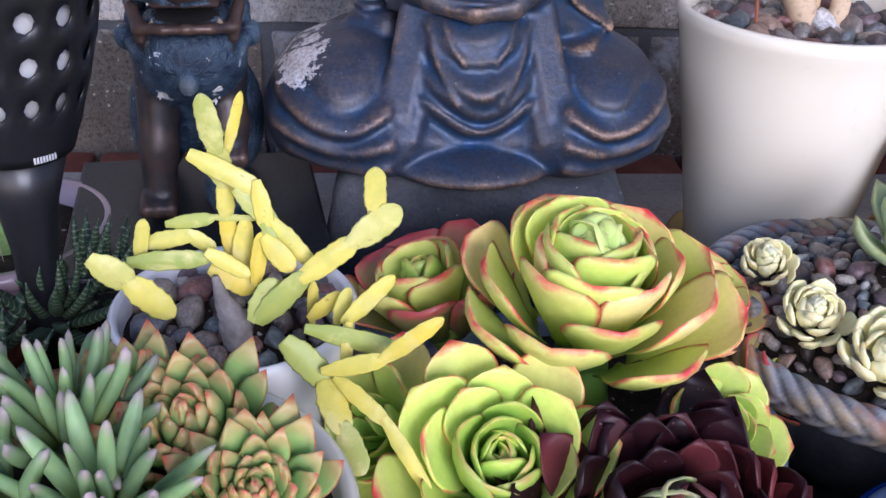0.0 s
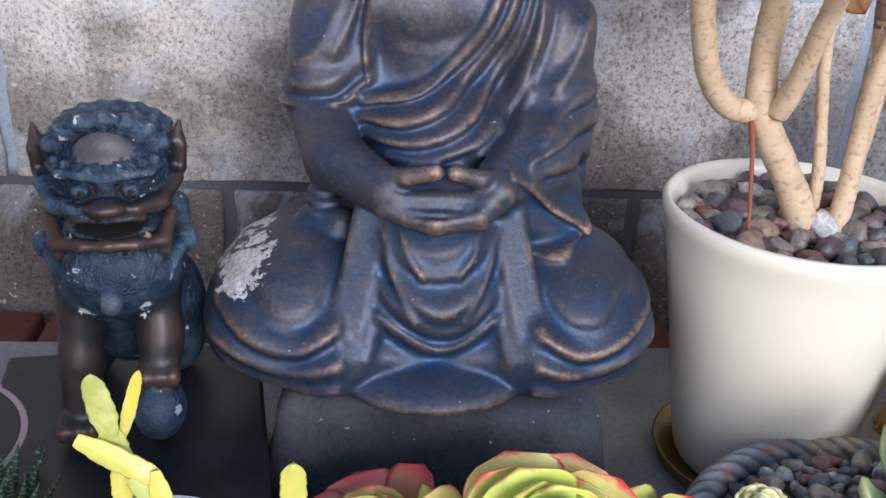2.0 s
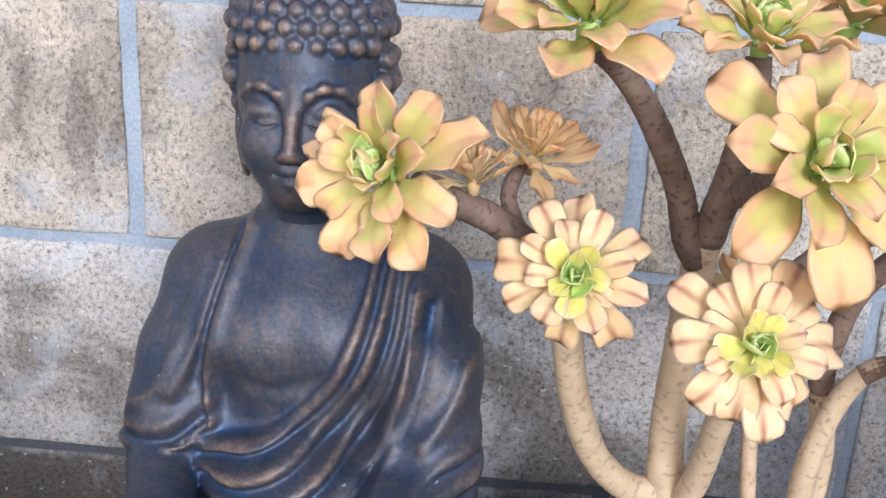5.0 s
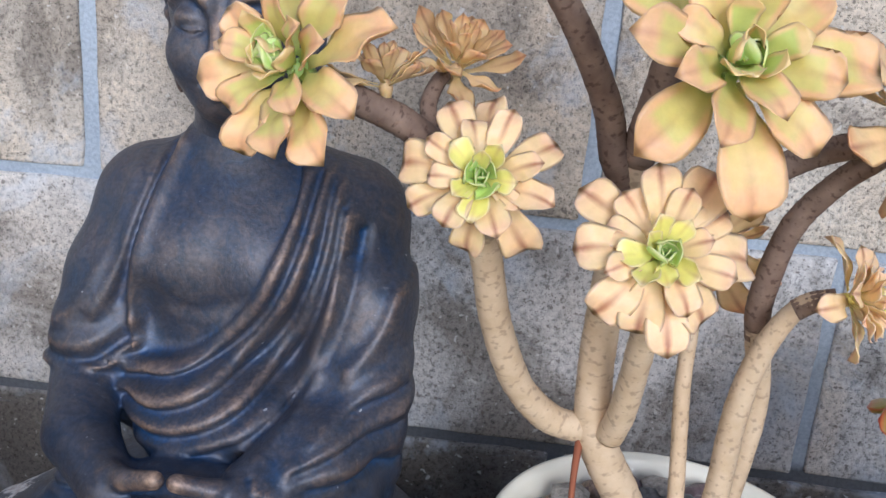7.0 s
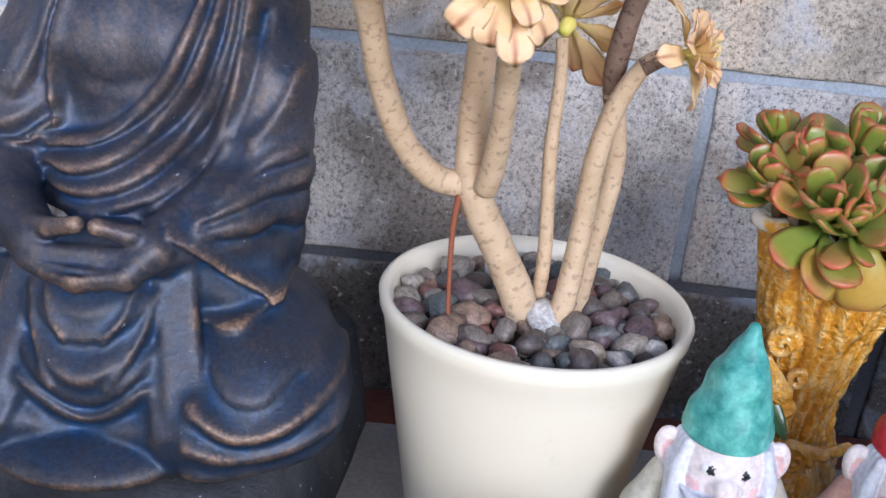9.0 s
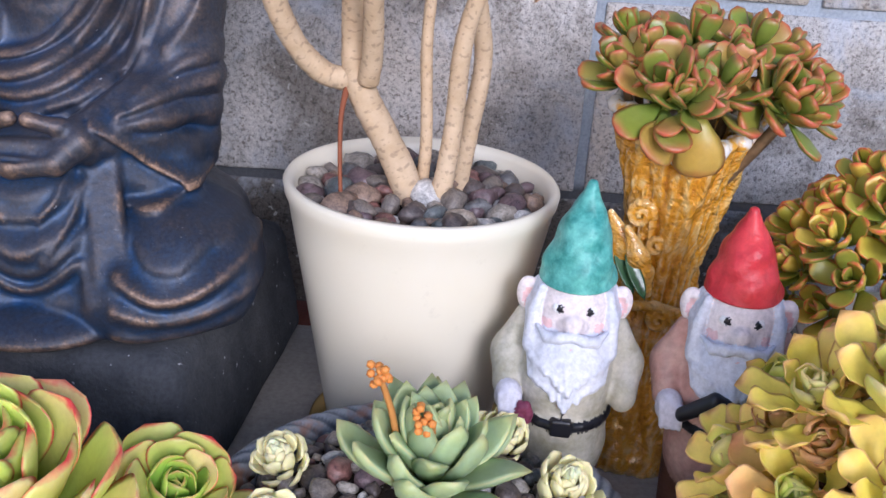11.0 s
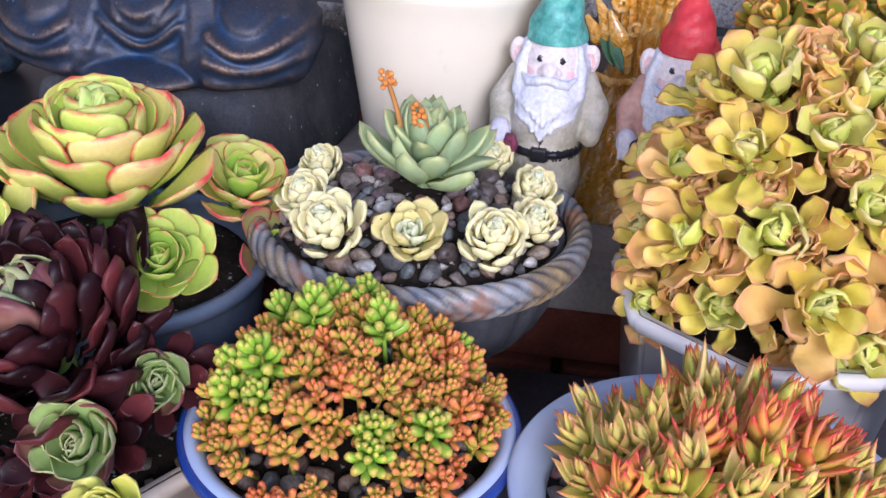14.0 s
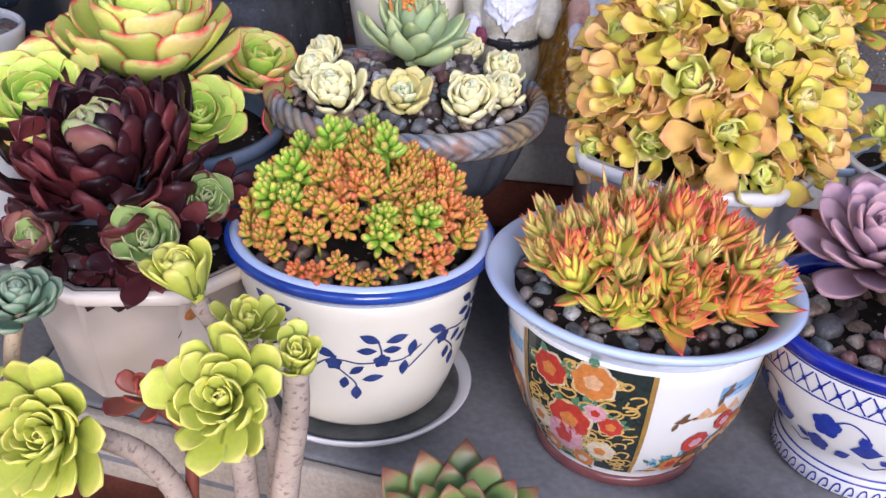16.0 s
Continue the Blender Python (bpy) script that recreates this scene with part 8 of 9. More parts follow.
part("dry_stub", tube([(-0.152, 0.444, 0.582), (-0.154, 0.446, 0.598), (-0.160, 0.449, 0.612), (-0.163, 0.450, 0.626)], [0.0085, 0.0095, 0.0045, 0.002], 9, 6, 0.12), rough_mat("dry_stub", (0.16, 0.14, 0.13), (0.30, 0.27, 0.25), 60, 0.9, 0.6), cactus, "dry grey stub of an old stem", Matrix())

# -- low white bowl with blue finger succulent and pointed rosettes
FP = (-0.190, 0.306)
fbowl = thing("wide_white_bowl", (*FP, 0.3455), "wide off-white ceramic bowl of mixed succulents", "flower pot")
M_OFFWHITE = glaze_mat("off_white_glaze", (0.60, 0.56, 0.48), (0.66, 0.62, 0.55), 0.3, 9, 0.15, 0.3)
part("body", lathe(pot_profile(0.105, 0.075, 0.245, 0.008, 0.005, 0.0), 80), M_OFFWHITE, fbowl, m=Matrix.Translation((*FP, 0.3457)))
soil(fbowl, FP, 0.096, 0.578, M_SOIL, 0.01)
m_f1 = leaf_mat("finger_blue_green", (0.34, 0.45, 0.08), (0.22, 0.35, 0.14), (0.38, 0.27, 0.29), (0.27, 0.32, 0.25), 0.25, 0.9, tip_at=0.84, rough=0.5, var=0.35)
l_f = leaf_set("finger_leaf", m_f1, 5, 31, L=1, W=0.155, T=0.14, a=0.40, b=0.45, base=0.7, point=0.02, cup=0.0, bend=0.25, n=8, nv=9, ruffle=0.0)
fing = thing("finger_succulent", (-0.215, 0.325, 0.585), "blue-green finger-leaved succulent with pinkish tips", "succulent")
for c3, ax in (((-0.190, 0.290, 0.600), (0.15, -0.5, 1)), ((-0.235, 0.290, 0.595), (-0.4, -0.4, 1)), ((-0.215, 0.335, 0.605), (0, 0, 1)), ((-0.262, 0.330, 0.595), (-0.5, 0.1, 1)), ((-0.200, 0.255, 0.588), (0.1, -0.8, 0.8))):
    rosette(fing, c3, ax, 0.053, 24, [(1.0, l_f)], (86, 34), (0.75, 1.0), (0.04, 0.2), rng=rp, wild=12, name="shoot", lift=0.3)
m_g1 = leaf_mat("pointed_green_red", (0.34, 0.50, 0.10), (0.34, 0.52, 0.15), (0.52, 0.32, 0.12), (0.58, 0.08, 0.05), 0.9, 0.90, tip_at=0.70, rough=0.42)
l_g = leaf_set("leaf_pointed", m_g1, 4, 32, L=1, W=0.54, T=0.19, a=0.66, b=0.54, base=0.5, point=0.14, cup=0.14, bend=0.5, ruffle=0.0)
agav = thing("pointed_rosette_succulent", (-0.135, 0.33, 0.585), "green rosettes with red pointed tips in the white bowl", "succulent")
rosette(agav, (-0.132, 0.312, 0.585), (0.1, -0.50, 0.9), 0.042, 56, [(1.0, l_g)], (88, 36), (0.34, 0.90), (0.02, 0.38), rng=rp, lift=0.6)
rosette(agav, (-0.164, 0.350, 0.586), (0.0, -0.40, 1), 0.043, 48, [(1.0, l_g)], (90, 44), (0.5, 0.9), (0.02, 0.62), rng=rp, lift=0.6)
rosette(agav, (-0.196, 0.362, 0.586), (-0.2, -0.1, 1), 0.044, 30, [(1.0, l_g)], (90, 44), (0.5, 0.9), (0.02, 0.55), rng=rp, lift=0.6)
rosette(agav, (-0.150, 0.262, 0.584), (0.1, -0.8, 0.7), 0.038, 30, [(1.0, l_g)], (86, 14), (0.3, 0.9), (0.02, 0.3), rng=rp, lift=0.5)

# -- front aeoniums on bare stems, rising from pots on the ground
for (x, y, rt, h) in ((0.21, 0.095, 0.095, 0.27), (0.385, 0.085, 0.08, 0.30), (0.06, 0.13, 0.06, 0.26), (0.60, 0.12, 0.07, 0.30)):
    p = thing("terracotta_pot", (x, y, 0.0), "plain terracotta pot standing on the patio", "flower pot", "terracotta pots in front")
    part("body", lathe(pot_profile(rt, rt * 0.7, h, 0.006, 0.006, 0.004), 48), M_TERRA, p, m=Matrix.Translation((x, y, 0.0005)))
    soil(p, (x, y), rt * 0.92, h - 0.02, M_SOIL)
m_a1 = leaf_mat("aeonium_chartreuse", (0.36, 0.50, 0.05), (0.60, 0.65, 0.09), (0.80, 0.74, 0.14), (0.88, 0.78, 0.20), 0.6, 0.84, rough=0.45, var=0.15, sss=0.35)
l_a = leaf_set("leaf_chartreuse", m_a1, 6, 61, 1.3, L=1, W=0.52, T=0.07, a=1.10, b=0.30, base=0.28, point=0.05, cup=0.16, bend=0.42, nv=10, ruffle=0.03)
m_a2 = stem_mat("grey_scarred_stem", (0.40, 0.31, 0.25), (0.56, 0.44, 0.34), 300.0, (0.15, 0.08, 0.05), 0.6)
aeo = thing("chartreuse_aeonium", (0.21, 0.095, 0.25), "chartreuse aeonium rosettes on bare grey stems", "succulent")
rosette(aeo, (0.234, 0.078, 0.494), (-0.05, -0.75, 0.65), 0.048, 46, [(1.0, l_a)], (88, 24), (0.16, 1.0), (0.02, 0.16), rng=rp, lift=0.3)
rosette(aeo, (0.112, 0.098, 0.436), (-0.15, -0.8, 0.5), 0.054, 46, [(1.0, l_a)], (88, 22), (0.16, 1.0), (0.02, 0.16), rng=rp, lift=0.3)
rosette(aeo, (0.184, 0.172, 0.508), (-0.3, -0.2, 0.9), 0.040, 22, [(1.0, l_a)], (84, 52), (0.6, 1.0), (0.02, 0.16), rng=rp, lift=0.3)
rosette(aeo, (0.228, 0.146, 0.498), (0.15, -0.4, 0.9), 0.030, 22, [(1.0, l_a)], (86, 30), (0.4, 1.0), (0.02, 0.16), rng=rp, lift=0.4)
rosette(aeo, (0.271, 0.098, 0.508), (0.1, -0.35, 0.9), 0.027, 20, [(1.0, l_a)], (86, 38), (0.5, 1.0), (0.02, 0.16), rng=rp, lift=0.4)
for pts, r in (([(0.225, 0.10, 0.24), (0.236, 0.10, 0.36), (0.237, 0.088, 0.45), (0.234, 0.080, 0.49)], 0.0085), ([(0.19, 0.10, 0.24), (0.182, 0.128, 0.34), (0.160, 0.125, 0.395), (0.134, 0.110, 0.425), (0.114, 0.100, 0.436)], 0.0085),
               ([(0.24, 0.11, 0.24), (0.248, 0.14, 0.36), (0.242, 0.150, 0.416), (0.212, 0.162, 0.47), (0.186, 0.170, 0.504)], 0.0085), ([(0.236, 0.145, 0.43), (0.230, 0.148, 0.46), (0.228, 0.147, 0.495)], 0.006), ([(0.255, 0.095, 0.25), (0.262, 0.10, 0.40), (0.270, 0.099, 0.47), (0.271, 0.098, 0.506)], 0.0095)):
    part("stem", tube(pts, [r * 1.1, r, r * 0.85], 12, 8, 0.04), m_a2, aeo, "bare scarred grey stem", Matrix())
m_r1 = leaf_mat("red_jade_leaf", (0.30, 0.20, 0.06), (0.40, 0.10, 0.05), (0.46, 0.06, 0.04), (0.5, 0.05, 0.04), 0.6, 0.8, rough=0.35)
l_r = leaf_mesh("leaf_red", m_r1, **JADE)
red = thing("red_succulent", (0.182, 0.14, 0.25), "small red-leaved succulent on a rust-red stem", "succulent")
rosette(red, (0.148, 0.164, 0.420), (-0.1, -0.5, 0.8), 0.030, 9, [(1.0, l_r)], (75, 15), (0.7, 1.0), (0.02, 0.15), rng=rp, wild=12)
part("stem", tube([(0.185, 0.12, 0.24), (0.182, 0.142, 0.352), (0.178, 0.152, 0.398), (0.150, 0.163, 0.418)], [0.005, 0.005, 0.0035], 8, 8, 0.05), Nodes("rust_stem", 0.6).done((0.24, 0.06, 0.035)), red, "rust-red stem", Matrix())
m_te = leaf_mat("teal_leaf", (0.18, 0.28, 0.16), (0.20, 0.32, 0.20), (0.30, 0.38, 0.24), (0.34, 0.30, 0.22), 0.4, 0.88, rough=0.5)
l_te = leaf_mesh("leaf_teal", m_te, **PALE)
teal = thing("teal_rosette_plant", (0.05, 0.14, 0.24), "small blue-green rosette on a pale stem", "succulent")
rosette(teal, (0.062, 0.160, 0.488), (0.1, -0.3, 1), 0.028, 34, [(1.0, l_te)], (86, 10), (0.4, 0.9), (0.02, 0.3), rng=rp, lift=0.7)
rosette(teal, (0.035, 0.135, 0.445), (-0.1, -0.5, 0.8), 0.026, 20, [(1.0, l_a)], (84, 10), (0.4, 0.9), (0.02, 0.3), rng=rp, lift=0.5)
part("stem", tube([(0.055, 0.13, 0.24), (0.046, 0.155, 0.38), (0.050, 0.160, 0.455), (0.061, 0.160, 0.488)], [0.007, 0.0065, 0.006], 10, 8, 0.04), m_bark, teal, "pale scarred stem", Matrix())
ag2 = thing("red_tipped_rosette", (0.385, 0.085, 0.28), "dark green rosette with red edged pointed leaves", "succulent")
m_x = leaf_mat("dark_green_red", (0.14, 0.24, 0.06), (0.18, 0.28, 0.07), (0.28, 0.22, 0.08), (0.34, 0.06, 0.05), 0.9, 0.8, rough=0.4)
l_x = leaf_mesh("leaf_dark_green", m_x, **{**AGAVE, "W": 0.55})
rosette(ag2, (0.385, 0.100, 0.352), (0, -0.35, 1), 0.075, 48, [(1.0, l_x)], (88, 25), (0.4, 0.95), (0.02, 0.25), rng=rp, lift=0.4)
part("stem", tube([(0.385, 0.085, 0.27), (0.385, 0.095, 0.35)], [0.012, 0.01], 8, 4), m_a2, ag2, "", Matrix())
sp = thing("green_sprig_plant", (0.60, 0.12, 0.28), "small dark green sprigs in a terracotta pot", "succulent")
grow(sp, [(S_GR[k % 2], Matrix.Translation((0.59 + 0.03 * math.cos(k * 2.4), 0.12 + 0.03 * math.sin(k * 2.4), 0.335 + 0.006 * (k % 3))) @ up_to((0.3 * math.cos(k), 0.3 * math.sin(k) - 0.2, 1)) @ Matrix.Diagonal((0.05, 0.05, 0.06, 1))) for k in range(9)], "sprig", "")

# -- black garden torch lantern
LP = (-0.292, 0.552)
torch = thing("garden_torch", (*LP, 0.3455), "black plastic garden torch lantern with rows of round holes", "garden light")
part("stake", lathe([(0.0, 0.0), (0.008, 0.0), (0.0135, 0.03), (0.014, 0.20), (0.015, 0.245), (0.019, 0.275), (0.030, 0.312), (0.0, 0.312)], 24), M_PLASTIC, torch, "black plastic stake", Matrix.Translation((*LP, 0.3457)))
bm = bmesh.new()
CH, CW = 36, 64
shell = []
lr = lambda f: 0.034 + 0.030 * math.sin(min(1, f * 1.7) * 1.57) - 0.006 * max(0, f - 0.75) * 4
for i in range(CH + 1):
    f = i / CH
    shell.append([bm.verts.new((lr(f) * math.cos(2 * math.pi * k / CW), lr(f) * math.sin(2 * math.pi * k / CW), 0.235 * f)) for k in range(CW)])
for i in range(CH):
    for k in range(CW):
        u, v = k % 4, i % 4
        if 2 < i < CH - 2 and u in (1, 2) and v in (1, 2):
            continue
        bm.faces.new((shell[i][k], shell[i][(k + 1) % CW], shell[i + 1][(k + 1) % CW], shell[i + 1][k]))
for v in bm.verts:
    i = round(v.co.z / 0.235 * CH)
    a = math.atan2(v.co.y, v.co.x)
    k = round(a / (2 * math.pi) * CW) % CW
    if 2 < i < CH - 1:
        du = {1: 0.10, 3: -0.10}.get(k % 4, 0)
        dv = {1: 0.10, 3: -0.10}.get(i % 4, 0)
        if k % 4 in (1, 3) and i % 4 in (1, 3):
            r = v.co.xy.length
            a += (0.30 if k % 4 == 1 else -0.30) * 2 * math.pi / CW
            v.co.x, v.co.y = r * math.cos(a), r * math.sin(a)
            v.co.z += (0.30 if i % 4 == 1 else -0.30) * 0.235 / CH
sh = part("lantern_shell", bm, M_PLASTIC, torch, "perforated black shell", Matrix.Translation((*LP, 0.6575)))
md = sh.modifiers.new("thickness", "SOLIDIFY")
md.thickness = 0.0016
part("diffuser", lathe([(0.0, 0.01), (0.028, 0.01), (0.047, 0.06), (0.054, 0.12), (0.050, 0.21), (0.0, 0.215)], 40), Nodes("milky_plastic", 0.5, sss=0.3).done((0.62, 0.62, 0.62)), torch, "milky white inner diffuser", Matrix.Translation((*LP, 0.6575)))
part("cap", lathe([(0.055, 0.230), (0.060, 0.236), (0.058, 0.246), (0.03, 0.252), (0.0, 0.253)], 40), M_PLASTIC, torch, "black cap", Matrix.Translation((*LP, 0.6575)))
decal([(lambda x, y: Vector((LP[0] + 0.0368 * math.sin(0.55 + x), LP[1] - 0.0368 * math.cos(0.55 + x), 0.660 + y)), [(0.05 * k, 0.0), (0.05 * k + 0.035, 0.0), (0.05 * k + 0.035, 0.004), (0.05 * k, 0.004)]) for k in range(8)], Nodes("grey_print", 0.5).done((0.5, 0.5, 0.5)), "maker_mark", torch, "small grey printed bars")

# -- striped haworthia in a mauve bowl, and a prickly pear pad
HP = (-0.350, 0.638)
mb = thing("mauve_bowl", (*HP, 0.4752), "dusty mauve ceramic bowl with a striped haworthia", "flower pot")
part("body", lathe(pot_profile(0.082, 0.05, 0.085, 0.008, 0.006, 0.004, 0.008), 64), glaze_mat("mauve_glaze", (0.30, 0.22, 0.25), (0.36, 0.27, 0.30), 0.35, 12, 0.15), mb, m=Matrix.Translation((*HP, 0.4755)))
soil(mb, HP, 0.073, 0.545, M_SOIL)
HT = (-0.285, 0.548)
tp = thing("terracotta_bowl", (*HT, 0.3455), "small terracotta pot beside the garden torch", "flower pot")
part("body", lathe(pot_profile(0.055, 0.040, 0.185, 0.006, 0.005, 0.003), 48), M_TERRA, tp, m=Matrix.Translation((*HT, 0.3457)))


def haworthia_mat():
    m = Nodes("haworthia_stripe", 0.45)
    s = m.split(m.coords("UV"))
    c = m.mix(m.ramp(m.math("FRACT", m.math("MULTIPLY", s[1], 11.0)), (0.70, 0.0), (0.80, 0.75)), (0.025, 0.06, 0.025), (0.25, 0.27, 0.20))
    return m.done(c)


l_h = leaf_mesh("leaf_striped", haworthia_mat(), L=1, W=0.22, T=0.12, a=0.3, b=0.8, base=0.9, point=0.1, cup=0.05, bend=0.5)
haw = thing("striped_haworthia", (-0.29, 0.565, 0.53), "dark green haworthia with white striped leaves", "succulent")
for c3, ax in (((-0.272, 0.575, 0.535), (0.2, -0.2, 1)), ((-0.315, 0.545, 0.530), (-0.2, -0.3, 1)), ((-0.252, 0.600, 0.540), (0.3, 0.0, 1)), ((-0.300, 0.500, 0.520), (0.0, -0.4, 1))):
    rosette(haw, (c3[0] - 0.016, c3[1] - 0.020, c3[2] - 0.006), ax, 0.058, 24, [(1.0, l_h)], (84, 18), (0.6, 1.0), (0.02, 0.15), rng=rp, wild=8)
m_o = rough_mat("prickly_pear_green", (0.16, 0.28, 0.09), (0.26, 0.38, 0.14), 25, 0.55, 0.2)
opu = thing("prickly_pear", (-0.300, 0.600, 0.545), "tall green prickly pear pads with pale spines", "cactus")
for (x, y, z, sx, sz, rz) in ((-0.345, 0.612, 0.620, 0.032, 0.085, 10), (-0.274, 0.552, 0.850, 0.048, 0.080, -15), (-0.330, 0.606, 0.710, 0.030, 0.05, 5)):
    bm = bmesh.new()
    bmesh.ops.create_uvsphere(bm, u_segments=24, v_segments=16, radius=1)
    bmesh.ops.transform(bm, matrix=Matrix.Diagonal((sx, 0.011, sz, 1)), verts=bm.verts[:])
    pad = part("pad", bm, m_o, opu, m=pose(x, y, z, 0, 0, rz))
    for k in range(22):
        a, q = k * 2.4, math.sqrt((k + 1) / 23) * 0.97
        o = Vector((x + sx * q * math.cos(a), y - 0.010 * math.sqrt(max(0, 1 - q * q)), z + sz * q * math.sin(a)))
        d = Vector((math.cos(a) * q, -0.6, math.sin(a) * q + 0.2)).normalized()
        part("spine", tube([o, o + d * 0.022], [0.0007, 0.0002], 4, 2), M_IVORY, pad, m=Matrix())

# -- blue saucer and yellowish plant at the far end of the shelf
tagged(part("blue_saucer", lathe([(0, 0), (0.05, 0.0), (0.062, 0.008), (0.065, 0.015), (0.063, 0.016), (0.055, 0.009), (0, 0.008)], 48), M_SLATE, None, m=Matrix.Translation((0.735, 0.64, 0.4755))), "shallow slate blue saucer on the ledge", "saucer")
FRP = (0.825, 0.600)
fr = thing("white_flower_pot", (*FRP, 0.3455), "white pot with ochre trailing succulent", "flower pot")
part("body", lathe(pot_profile(0.075, 0.055, 0.150, 0.006, 0.004, 0.003), 48), M_WHITE, fr, m=Matrix.Translation((*FRP, 0.3457)))
soil(fr, FRP, 0.068, 0.485, M_SOIL)
och = thing("ochre_succulent", (*FRP, 0.49), "ochre trailing succulent rosettes", "succulent")
for k in range(9):
    a = k * 2.4
    rosette(och, (FRP[0] + 0.05 * math.cos(a), FRP[1] + 0.05 * math.sin(a), 0.51 + 0.01 * (k % 3)), (math.cos(a), math.sin(a) - 0.3, 1), 0.032, 14, [(0.4, ly2), (1.0, ly1)], (82, 5), (0.4, 1.0), (0.02, 0.2), rng=rp)

# ---- painted decoration on the pots ----
def ink(name, c, rough=0.25):
    m = Nodes(name, rough, coat=0.3)
    p = m.where()
    return m.done(m.mix(0.5, c, m.ramp(m.noise(220, 3, 0.6, p), (0.3, 0.55), (0.7, 1.3)), "MULTIPLY"))


K_BLACK, K_GOLD, K_RED, K_ORANGE = ink("paint_black_green", (0.02, 0.03, 0.024)), ink("paint_gold", (0.60, 0.38, 0.10), 0.3), ink("paint_red", (0.50, 0.05, 0.03)), ink("paint_orange", (0.62, 0.22, 0.05))
K_PINK, K_GREEN, K_BLUEINK, K_BROWN = ink("paint_pink", (0.66, 0.36, 0.40)), ink("paint_leaf_green", (0.10, 0.22, 0.12)), ink("paint_sky_blue", (0.25, 0.45, 0.70)), ink("paint_brown", (0.16, 0.08, 0.04))
K_TEAL, K_PEACH, K_CREAM = ink("paint_teal", (0.06, 0.26, 0.28)), ink("paint_peach", (0.72, 0.42, 0.22)), ink("paint_cream", (0.70, 0.60, 0.42))


def ring_pts(x, y, r, n=12, squash=1.0):
    return [(x + r * math.cos(2 * math.pi * k / n), y + squash * r * math.sin(2 * math.pi * k / n)) for k in range(n)]


def patch(fn, s0, s1, h0, h1, ns=10, nh=8):
    """A painted field, cut small to follow the wall."""
    out = []
    for i in range(ns):
        for j in range(nh):
            a, b = s0 + (s1 - s0) * i / ns, s0 + (s1 - s0) * (i + 1) / ns
            c, d = h0 + (h1 - h0) * j / nh, h0 + (h1 - h0) * (j + 1) / nh
            out.append((fn, [(a, c), (b, c), (b, d), (a, d)]))
    return out


def blossom(fn, x, y, r, n=6):
    return [(fn, oval(x, y, r, r * 0.95, 2 * math.pi * k / n + 0.3, 8, 0.6)) for k in range(n)]


